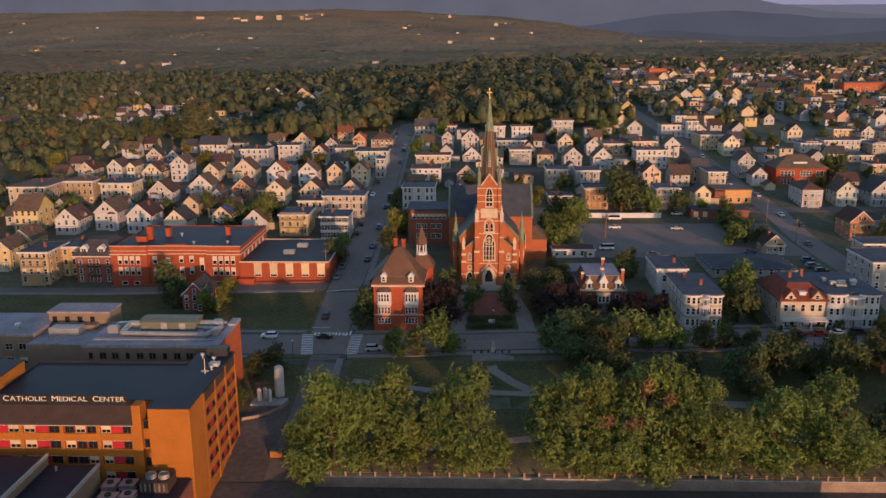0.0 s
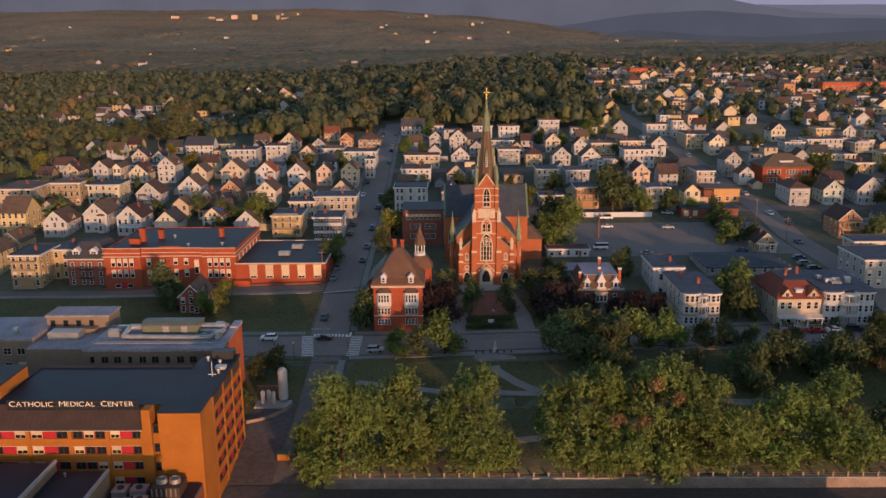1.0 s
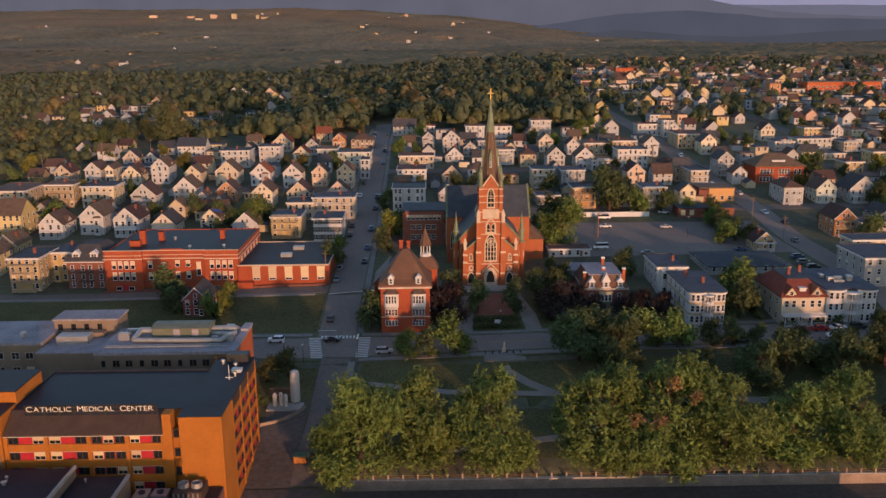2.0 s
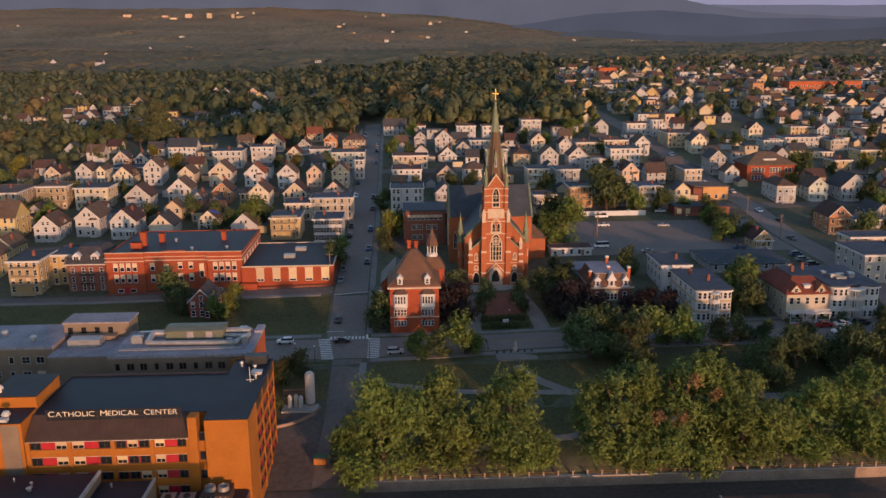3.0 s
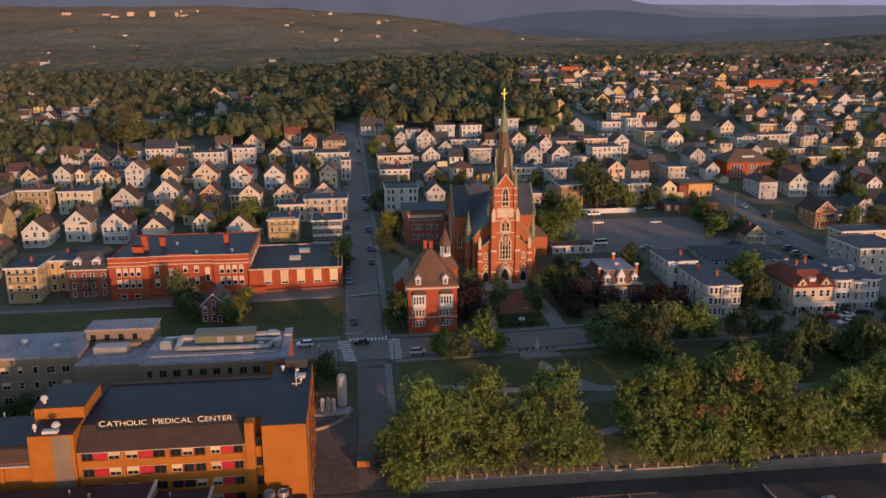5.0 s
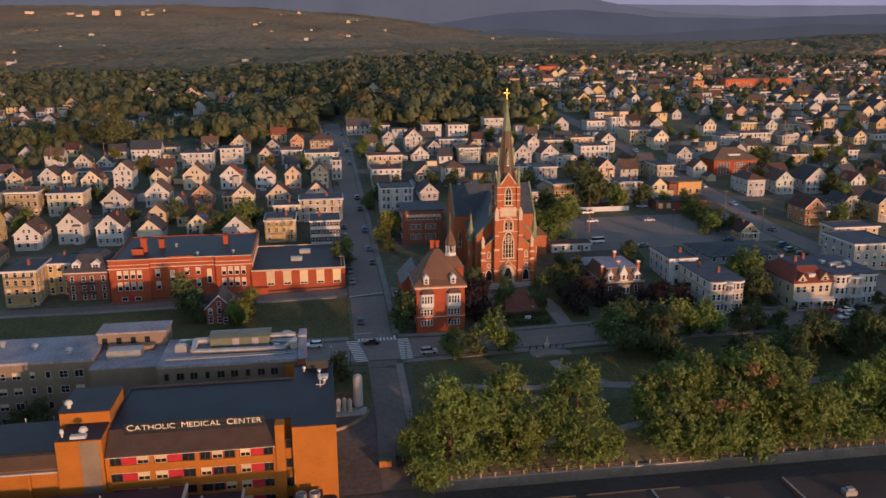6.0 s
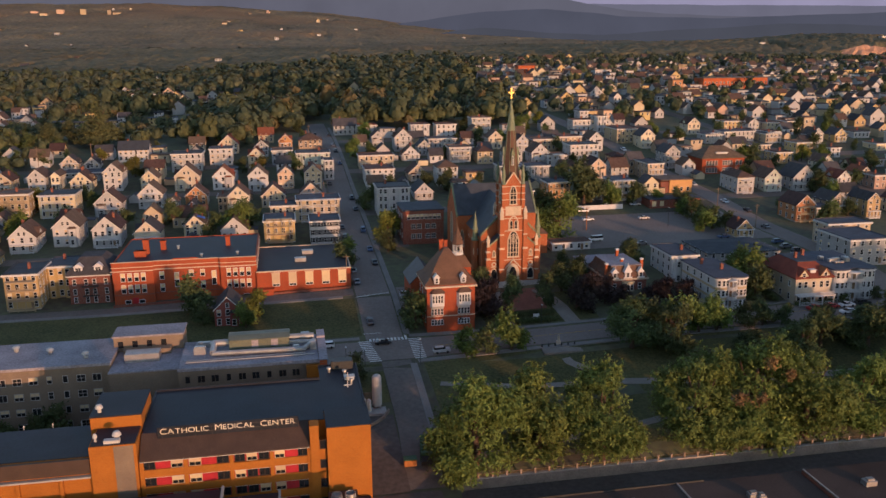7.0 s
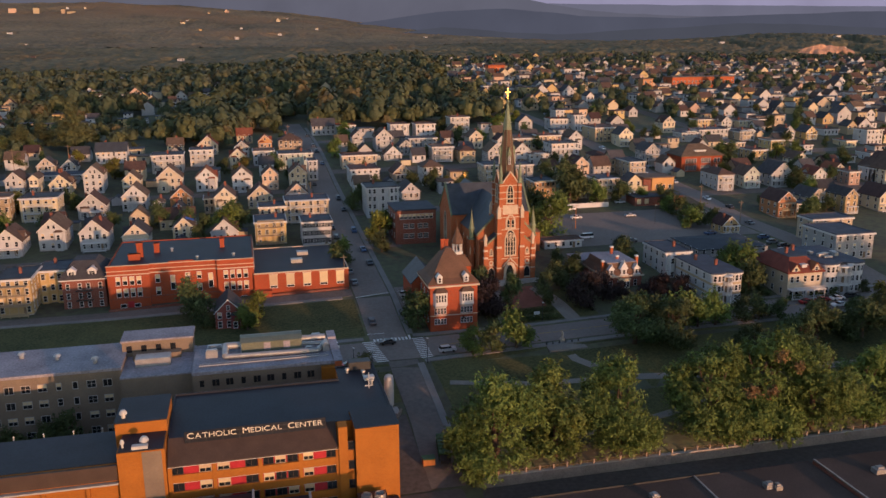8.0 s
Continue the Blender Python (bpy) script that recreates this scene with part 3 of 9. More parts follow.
def porch(parent, w, d, levels, z0, x=0.0, m="trim"):
    """A stacked front porch: posts, decks and rails, each a piece of its own."""
    w, d = round(w * 2) / 2, round(d * 2) / 2
    top = z0 + levels * 3.0
    p = part("porch", shared(("porch_roof", w, d, m), lambda: Build().box(-w / 2 - 0.25, -d - 0.25, 0, w / 2 + 0.25, 0, 0.25), m), None, parent, at=(x, 0, top - 0.35))
    n = 3 if w < 5 else 4
    ht = round(levels * 3.0 - 0.35 + 1.0, 2)
    post = shared(("post", ht, m), lambda: Build().box(-0.1, -0.1, 0, 0.1, 0.1, ht), m)
    for j in range(n):
        part("post", post, None, p, at=(-w / 2 + 0.1 + (w - 0.2) * j / (n - 1), -d + 0.1, -ht))

    def rail():
        b = Build().box(-w / 2, -0.04, 0.85, w / 2, 0.04, 0.95).box(-w / 2, -0.03, 0.12, w / 2, 0.03, 0.18)
        k = int(w / 0.3)
        for j in range(k):
            u = -w / 2 + 0.15 + j * 0.3
            b.box(u - 0.03, -0.02, 0.15, u + 0.03, 0.02, 0.9)
        return b
    for lv in range(levels):
        z = z0 + lv * 3.0 - top + 0.35
        part("deck", shared(("deck", w, d, m), lambda: Build().box(-w / 2, -d, -0.2, w / 2, 0, 0.0), m), None, p, at=(0, 0, z))
        part("railing", shared(("railing", w, m), rail, m), None, p, at=(0, -d + 0.1, z))
    return p


def house(x, y, w, d, h, roof="gy", wall="white", top="", turn=0.0, rise=None, deck=0, style="sash", chimney=1, cols=None, z=None, sides="lr", label="", group="town houses", seed=None, lower=2.5):
    rnd = random.Random(int(x * 13 + y * 7) if seed is None else seed)
    flat = roof == "flat"
    top = top or (rnd.choice(("tar_blue", "tar_brown", "tar_blue")) if flat else rnd.choice(("shingle_brown", "shingle_brown", "shingle_dark", "shingle_red")))
    kinds = {"gy": "gable roof", "gx": "gable roof", "flat": "roof", "hip": "hipped roof"}
    if not label:
        label = "%s house with %s %s" % (WALL_WORDS.get(wall, wall), ROOF_WORDS.get(top, "dark"), kinds[roof])
        label += rnd.choice((" beside its neighbours", " on the hillside", " along the street", " among trees")) if not deck else " and stacked front porches"
    t = thing("house", pose(x, y, ground(x, y) if z is None else z, 0, 0, turn), label, "house", group)
    a, o = w / 2, 0.4
    rise = rise if rise is not None else {"gy": w * 0.46, "gx": d * 0.4, "hip": min(w, d) * 0.3, "flat": 0}[roof]
    b = Build()
    if roof == "gy":
        b.prism([(-a, 0, -lower), (a, 0, -lower), (a, 0, h), (0, 0, h + rise), (-a, 0, h)], (0, d, 0))
    elif roof == "gx":
        b.prism([(-a, 0, -lower), (-a, d, -lower), (-a, d, h), (-a, d / 2, h + rise), (-a, 0, h)], (w, 0, 0))
    else:
        b.box(-a, 0, -lower, a, d, h)
    body = part("wall", b, wall, t)
    if y < 330:
        part("foundation", Build().box(-a - 0.05, -0.05, -lower, a + 0.05, d + 0.05, 0.45), "concrete", t)
    r = Build()
    if roof == "gy":
        s = rise / a
        for sgn in (-1, 1):
            e = (sgn * (a + o), h - o * s)
            r.prism([(e[0], -o, e[1] + 0.02), (0, -o, h + rise + 0.02), (0, -o, h + rise + 0.27), (e[0], -o, e[1] + 0.24)], (0, d + 2 * o, 0))
    elif roof == "gx":
        s = rise / (d / 2)
        for y0, yy in ((d / 2, -o), (d / 2, d + o)):
            ze = h - o * s
            r.prism([(-a - o, yy, ze + 0.02), (-a - o, d / 2, h + rise + 0.02), (-a - o, d / 2, h + rise + 0.27), (-a - o, yy, ze + 0.24)], (w + 2 * o, 0, 0))
    elif roof == "hip":
        q = min(w, d) / 2 * 0.95
        c = [(-a - o, -o), (a + o, -o), (a + o, d + o), (-a - o, d + o)]
        i = [(-a + q, q), (a - q, q), (a - q, d - q), (-a + q, d - q)]
        r.rings([[(*p, h) for p in c], [(*p, h + 0.25) for p in c], [(*p, h + rise) for p in i]])
    else:
        r.box(-a - 0.12, -0.12, h, a + 0.12, d + 0.12, h + 0.16)
        for q in ((-a - 0.12, -0.12, a + 0.12, 0.12), (-a - 0.12, d - 0.12, a + 0.12, d + 0.12), (-a - 0.12, 0.12, -a + 0.12, d - 0.12), (a - 0.12, 0.12, a + 0.12, d - 0.12)):
            r.box(q[0], q[1], h + 0.16, q[2], q[3], h + 0.42)
    ro = part("roof", r, top, t)
    if flat:
        c = Build().box(-a - 0.5, -0.5, h - 0.45, a + 0.5, -0.01, h + 0.1).box(-a - 0.5, -0.01, h - 0.45, -a - 0.01, d, h + 0.1).box(a + 0.01, -0.01, h - 0.45, a + 0.5, d, h + 0.1)
        part("cornice", c, "trim", ro)
    elif roof == "gy":
        s = rise / a
        c = Build()
        for sgn in (-1, 1):
            e = sgn * (a + o)
            c.prism([(e, -o - 0.06, h - o * s - 0.12), (0, -o - 0.06, h + rise - 0.12), (0, -o - 0.06, h + rise + 0.2), (e, -o - 0.06, h - o * s + 0.2)], (0, 0.08, 0))
        part("bargeboard", c, "trim", ro)
    for _ in range(chimney if rnd.random() < 0.55 else 0):
        cx, cy = rnd.uniform(-0.25, 0.25) * w, d * rnd.uniform(0.4, 0.75)
        zt = h + (rise * (1 - abs(cx) / a) if roof == "gy" else rise * 0.8 if roof != "flat" else 0)
        part("chimney", shared(("chimney",), chimney_mesh, "oldbrick"), None, t, at=(cx, cy, zt + 0.3))
    more = random.Random(int(x * 5 + y * 11))
    if roof == "gy" and w > 6.5 and group == "town houses":
        s = rise / a
        if more.random() < 0.55:
            # a cross gable through the roof
            gw, gy = min(d * 0.42, 4.2), d * more.uniform(0.45, 0.6)
            gh = h + 0.35
            rg = gw / 2 * 0.9
            sg = more.choice((-1, 1))
            cg = part("cross_gable", Build().prism([(sg * (a - 0.02), gy - gw / 2, h - 2.0), (sg * (a - 0.02), gy + gw / 2, h - 2.0), (sg * (a - 0.02), gy + gw / 2, gh), (sg * (a - 0.02), gy, gh + rg), (sg * (a - 0.02), gy - gw / 2, gh)], (-sg * min(a, (gh + rg - h) / s * 1.0 + 0.6) * 0.9, 0, 0)), wall, t)
            c = Build()
            for sy in (-1, 1):
                c.prism([(sg * (a + 0.25), gy + sy * (gw / 2 + 0.3), gh - 0.25), (sg * (a + 0.25), gy, gh + rg + 0.05), (sg * (a + 0.25), gy, gh + rg + 0.28), (sg * (a + 0.25), gy + sy * (gw / 2 + 0.3), gh - 0.02)], (-sg * (a + 0.25) * 0.95, 0, 0))
            part("gable_roof", c, top, cg)
        if not deck and more.random() < 0.5:
            # a two-storey bay at one side of the front
            bx, bw, bh = more.choice((-1, 1)) * w * 0.24, w * 0.36, h * more.uniform(0.78, 0.95)
            bb = part("bay", Build().prism([(bx - bw / 2, 0.05, -lower), (bx - bw * 0.32, -0.9, -lower), (bx + bw * 0.32, -0.9, -lower), (bx + bw / 2, 0.05, -lower)], (0, 0, bh + lower)), wall, t)
            part("bay_roof", Build().rings([[(bx - bw / 2 - 0.2, 0.05, bh), (bx - bw * 0.36, -1.15, bh), (bx + bw * 0.36, -1.15, bh), (bx + bw / 2 + 0.2, 0.05, bh)], [(bx - bw * 0.3, 0.05, bh + 0.7), (bx - bw * 0.2, -0.1, bh + 0.7), (bx + bw * 0.2, -0.1, bh + 0.7), (bx + bw * 0.3, 0.05, bh + 0.7)]]), top, bb)
            for k in range(max(1, int(bh / 3.05))):
                window_at(bb, bx, -0.91, 1.0 + 3.05 * k, w=1.0)
    elif flat and h > 8 and not deck and more.random() < 0.7:
        for bx in (-w * 0.27, w * 0.27):
            bb = part("bay", Build().prism([(bx - 1.5, 0.05, -lower), (bx - 0.9, -0.9, -lower), (bx + 0.9, -0.9, -lower), (bx + 1.5, 0.05, -lower)], (0, 0, h - 0.5 + lower)), wall, t)
            for k in range(max(1, int(h / 3.05))):
                window_at(bb, bx, -0.91, 1.0 + h / max(1, int(h / 3.05)) * k, w=1.0)
    # windows, floor by floor
    fl = max(1, int(round(h / 3.05)))
    fh = h / fl
    n = cols or max(2, int(round(w / 2.7)))
    for k in range(fl):
        z0 = k * fh + 0.95 + (0.15 if k == 0 else 0)
        for j in range(n):
            u = -a + w * (j + 0.5) / n
            if deck and k < deck and abs(u) < 0.2 * w and k == 0:
                continue
            window_at(t, u, -0.01, z0, style="shutter" if style == "shutter" else rnd.choice(("sash", "sash", "half")))
        m = max(1, int(round(d / 4.2))) if y < 425 else 1
        for j in range(m):
            u = d * (j + 0.5) / m
            if "r" in sides:
                window_at(t, a + 0.01, u, z0, "right", style=rnd.choice(("sash", "sash", "half")))
            if "l" in sides:
                window_at(t, -a - 0.01, u, z0, "left", style=rnd.choice(("sash", "sash", "half")))
    if roof == "gy" and rise > 2.0:
        for u in ((0,) if w < 8 else (-0.9, 0.9)):
            window_at(t, u, -0.01, h + rise * 0.16, w=0.8, h=1.2)
    if y < 400:
        part("door", shared(("door",), lambda: Build().box(-0.5, -0.06, 0.0, 0.5, 0.02, 2.1), "wood"), None, t, at=(0.28 * w, 0, 0.45))
    if deck:
        porch(t, max(3.5, w * (0.52 if wall == "white" else 0.8)), 1.8, deck, 0.5, m="tan" if wall in ("yellow", "orange", "tan", "pink") else "trim")
    elif roof == "gy" and rnd.random() < 0.55:
        porch(t, w * 0.8, 1.5, 1, 0.3)
    return t

# ---- trees ----
def leaf_cloud(rnd, lobes, count, size, k=0, spray=6):
    """Leaves as small tilted blades in sprays over a set of lobes (centre, radii); each spray reaches outwards and hangs a little."""
    b = Build()
    g = lambda: Vector((rnd.gauss(0, 1), rnd.gauss(0, 1), rnd.gauss(0, 1)))
    tot = sum(r[0] * r[1] for _, r in lobes)
    for c, r in lobes:
        for _ in range(int(count * r[0] * r[1] / tot / spray) + 1):
            d = g().normalized()
            if d.z < -0.55:
                d.z *= -0.6
            u = rnd.uniform(0.55, 1.08)
            p0 = Vector((c[0] + d.x * r[0] * u, c[1] + d.y * r[1] * u, c[2] + d.z * r[2] * u))
            reach = (d + 0.45 * g() + Vector((0, 0, rnd.choice((0.35, -0.25))))).normalized() * size * 0.55 * spray ** 0.6
            face = (d + 0.35 * g() + Vector((0, 0, 0.2))).normalized()
            for _ in range(spray):
                p = p0 + reach * rnd.uniform(-0.5, 1.0) + g() * size * 0.4
                nrm = (face + 0.42 * g()).normalized()
                e = (reach.normalized() + 0.6 * g())
                e = (e - nrm * e.dot(nrm)).normalized()
                f = nrm.cross(e)
                s, q = size * rnd.uniform(0.7, 1.5), rnd.uniform(0.28, 0.5)
                b.poly([p - e * s * 0.55, p - f * s * q * 0.5 + e * s * 0.05, p + e * s * 0.6, p + f * s * q * 0.55 + e * s * 0.1], k)
    return b


def trunk_mesh(rnd, height, r, limbs, spread_r):
    b = Build()
    p, rr = Vector((0, 0, -0.6)), r
    for j in range(4):
        q = Vector((rnd.uniform(-0.2, 0.2) * r * 3, rnd.uniform(-0.2, 0.2) * r * 3, height * 0.75 * (j + 1) / 4))
        b.tube(p, q, rr * (1.35 if j == 0 else 1), rr * 0.82, 9)
        p, rr = q, rr * 0.82
    for j in range(limbs):
        a = 2 * math.pi * (j + rnd.random() * 0.6) / limbs
        z0 = height * rnd.uniform(0.28, 0.6)
        s = Vector((0, 0, z0))
        m = Vector((math.cos(a) * spread_r * 0.3, math.sin(a) * spread_r * 0.3, z0 + height * 0.14))
        e = Vector((math.cos(a + 0.2) * spread_r * 0.45, math.sin(a + 0.2) * spread_r * 0.45, z0 + height * 0.3))
        b.tube(s, m, r * 0.42, r * 0.28, 6)
        b.tube(m, e, r * 0.28, r * 0.08, 5)
    return b


def tree_kind(seed, kind, height, radius, count, size, leaf):
    """Meshes of one tree: trunk with limbs, and a crown of leaves with an uneven outline."""
    rnd = random.Random(seed)
    lobes = []
    if kind == "round":
        lobes.append(((0, 0, height * 0.46), (radius * 0.66, radius * 0.66, height * 0.38)))
        n = 84 if count > 8500 else 30
        for j in range(n):
            a = 2.4 * j + rnd.uniform(-0.5, 0.5)
            zz = (0.06 if count > 8500 else 0.12) + 0.87 * ((j * 0.618) % 1.0) * (1.0 if count > 8500 else 0.93)
            env = math.sqrt(max(0.12, 1 - ((zz - 0.40) / 0.58) ** 2))
            rr = radius * env * rnd.uniform(0.62, 1.0)
            s = radius * rnd.uniform(0.13, 0.25) * (1.0 if n > 30 else 1.45)
            lobes.append(((math.cos(a) * rr, math.sin(a) * rr, height * zz), (s, s, s * rnd.uniform(1.4, 2.6))))
        lobes.append(((rnd.uniform(-0.5, 0.5), rnd.uniform(-0.5, 0.5), height * 0.88), (radius * 0.3, radius * 0.3, height * 0.12)))
    elif kind == "tall":
        lobes.append(((0, 0, height * 0.46), (radius * 0.6, radius * 0.6, height * 0.40)))
        n = 44 if count > 8500 else 18
        for j in range(n):
            zz = 0.07 + 0.86 * ((j * 0.618) % 1.0)
            rr = radius * (1.05 - abs(zz - 0.42) * 1.35) * rnd.uniform(0.45, 0.9)
            a = 2.4 * j + rnd.uniform(-0.4, 0.4)
            s = radius * rnd.uniform(0.17, 0.3) * (1.0 if n > 30 else 1.4)
            lobes.append(((math.cos(a) * rr, math.sin(a) * rr, height * zz), (s, s, s * rnd.uniform(1.3, 2.2))))
    else:
        for j in range(12):
            zz = 0.12 + 0.075 * j
            rr = radius * (1.05 - zz)
            a = 2.4 * j
            lobes.append(((math.cos(a) * rr * 0.3, math.sin(a) * rr * 0.3, height * zz), (rr * 0.85, rr * 0.85, height * 0.045)))
    if count > 15000:
        # low sprays that hang round the trunk
        for j in range(8):
            a = 0.785 * j + rnd.uniform(-0.25, 0.25)
            rr, s = radius * rnd.uniform(0.42, 0.62), radius * rnd.uniform(0.2, 0.28)
            lobes.append(((math.cos(a) * rr, math.sin(a) * rr, height * rnd.uniform(0.10, 0.19)), (s, s, s * 1.4)))
    crown = leaf_cloud(rnd, lobes, count, size, spray=11 if count > 15000 else 6).mesh("crown", mats_of(leaf))
    trunk = trunk_mesh(rnd, height, radius * 0.075 + 0.08, 7 if kind == "round" else 3, radius * 0.8).mesh("trunk", mats_of("bark"))
    trunk.polygons.foreach_set("use_smooth", [True] * len(trunk.polygons))
    return trunk, crown


KINDS = {
    "park_a": (tree_kind(11, "round", 18.5, 9.0, 39000, 0.54, "leaf"), "large green maple with dense sunlit crown in the park", 18.5),
    "park_b": (tree_kind(12, "round", 19.5, 9.2, 40000, 0.54, "leaf"), "broad green maple with uneven crown in the park", 19.5),
    "park_c": (tree_kind(13, "tall", 18.0, 6.2, 25000, 0.54, "leaf"), "slender green park tree with upright crown", 18.0),
    "park_d": (tree_kind(14, "round", 13.5, 7.4, 8600, 0.8, "leaf_dark"), "shaded dark green park tree", 13.5),
    "round_a": (tree_kind(21, "round", 11.0, 4.6, 2200, 0.95, "leaf_dark"), "rounded dark green street tree", 11.0),
    "round_b": (tree_kind(22, "round", 9.0, 4.0, 1900, 0.9, "leaf"), "rounded green yard tree", 9.0),
    "gold": (tree_kind(23, "round", 9.5, 3.8, 1900, 0.9, "leaf_gold"), "yard tree with yellowing leaves", 9.5),
    "purple": (tree_kind(24, "round", 10.0, 4.6, 5200, 0.85, "leaf_purple"), "purple-leaved beech with dark crown", 10.0),
    "tall": (tree_kind(25, "tall", 12.0, 3.4, 1500, 0.95, "leaf_dark"), "upright dark green tree", 12.0),
    "pine": (tree_kind(26, "cone", 16.0, 4.6, 3600, 0.9, "leaf_pine"), "tall dark pine with layered branches", 16.0),
    "old": (tree_kind(29, "round", 24.0, 11.0, 4000, 1.6, "wood_olive"), "very large old tree with olive crown above the houses", 24.0),
    "cedar": (tree_kind(32, "cone", 24.0, 12.5, 7000, 1.1, "wood_olive"), "very large spreading conifer with layered olive branches above the houses", 24.0),
    "wide": (tree_kind(31, "round", 14.0, 7.0, 7000, 0.72, "leaf"), "broad green tree with a full crown beside the church", 14.0),
    "yew": (tree_kind(30, "tall", 10.0, 3.3, 3400, 0.55, "leaf_pine"), "dense dark evergreen before the church steps", 10.0),
    "shrub": (tree_kind(27, "round", 3.2, 1.9, 900, 0.45, "leaf_dark"), "low rounded green shrub", 3.2),
    "cone": (tree_kind(28, "cone", 7.5, 2.0, 1500, 0.5, "leaf_pine"), "small conical dark evergreen tree", 7.5),
}

def tree(kind, x, y, height=None, turn=None, wide=1.0, z=None):
    (trunk, crown), label, h0 = KINDS[kind]
    rnd = random.Random(int(x * 31 + y * 17))
    s = (height or h0 * rnd.uniform(0.85, 1.15)) / h0
    shrub = kind == "shrub"
    t = thing("shrub" if shrub else "tree", pose(x, y, ground(x, y) if z is None else z, 0, 0, rnd.uniform(0, 360) if turn is None else turn), label, "shrub" if shrub else "tree",
              "park trees" if kind.startswith("park") else "town trees")
    wide *= 1.1 if kind.startswith("park") else 1.0
    t.scale = (s * wide, s * wide, s)
    part("trunk", trunk, None, t)
    part("crown", crown, None, t)
    return t

# ---- the church ----
def gable_roof_x(b, x0, x1, y0, y1, eave, ridge, o=0.4, t=0.3):
    """Two slabs over a body whose ridge runs along x."""
    ym = (y0 + y1) / 2
    s = (ridge - eave) / (ym - y0)
    for yy in (y0 - o, y1 + o):
        ze = eave - o * s
        b.prism([(x0, yy, ze), (x0, ym, ridge), (x0, ym, ridge + t), (x0, yy, ze + t)], (x1 - x0, 0, 0))
    return b


def gable_roof_y(b, x0, x1, y0, y1, eave, ridge, o=0.4, t=0.3):
    xm = (x0 + x1) / 2
    s = (ridge - eave) / (xm - x0)
    for xx in (x0 - o, x1 + o):
        ze = eave - o * s
        b.prism([(xx, y0, ze), (xm, y0, ridge), (xm, y0, ridge + t), (xx, y0, ze + t)], (0, y1 - y0, 0))
    return b


church = thing("church", pose(5.1, 256, 7.0), "red brick Gothic church with pale stone trim and tall spire", "church")
part("nave_wall", Build().prism([(-9.5, 5, -4), (9.5, 5, -4), (9.5, 5, 14.4), (0, 5, 24.4), (-9.5, 5, 14.4)], (0, 52, 0)), "churchbrick", church)
part("nave_roof", gable_roof_y(Build(), -9.5, 9.5, 5.25, 57.3, 14.4, 24.4), "slate", church, "blue-black slate nave roof")
part("transept_wall", Build().prism([(-13.2, 25.5, -4), (-13.2, 42.5, -4), (-13.2, 42.5, 17.4), (-13.2, 34, 26.3), (-13.2, 25.5, 17.4)], (28.4, 0, 0)), "churchbrick", church)
part("transept_roof", gable_roof_x(Build(), -13.0, 15.0, 25.5, 42.5, 17.4, 26.4), "slate", church, "dark slate transept roof")
for x in (-13.2, 15.2):
    c = Build()
    for sg in (-1, 1):
        c.prism([(x - 0.3, 34 + sg * 9.1, 16.6), (x - 0.3, 34, 26.5), (x - 0.3, 34, 27.2), (x - 0.3, 34 + sg * 9.1, 17.3)], (0.6, 0, 0))
    part("coping", c, "copper", church)
part("gable_cross", Build().box(-0.12, -0.1, 0, 0.12, 0.1, 2.2).box(-0.7, -0.1, 1.2, 0.7, 0.1, 1.45), "gold", church, "small gilded cross on the roof ridge", at=(0, 56.8, 24.6))
part("apse_wall", Build().lathe(0, 57, [(8.0, -4), (8.0, 13.0)], 12), "churchbrick", church)
part("apse_roof", Build().lathe(0, 57, [(8.5, 12.8), (8.5, 13.2), (0.0, 22.5)], 12), "slate", church)
part("sacristy_wall", Build().box(15.3, 28, -4, 20.5, 41, 8.5), "churchbrick", church)
part("sacristy_roof", Build().rings([[(15.2, 27.6, 8.5), (20.9, 27.6, 8.5), (20.9, 41.4, 8.5), (15.2, 41.4, 8.5)], [(15.2, 31, 12.5), (16.5, 31, 12.5), (16.5, 38, 12.5), (15.2, 38, 12.5)]]), "shingle_brown", church)


def square(x, y, r, z):
    return [(x - r, y - r, z), (x + r, y - r, z), (x + r, y + r, z), (x - r, y + r, z)]


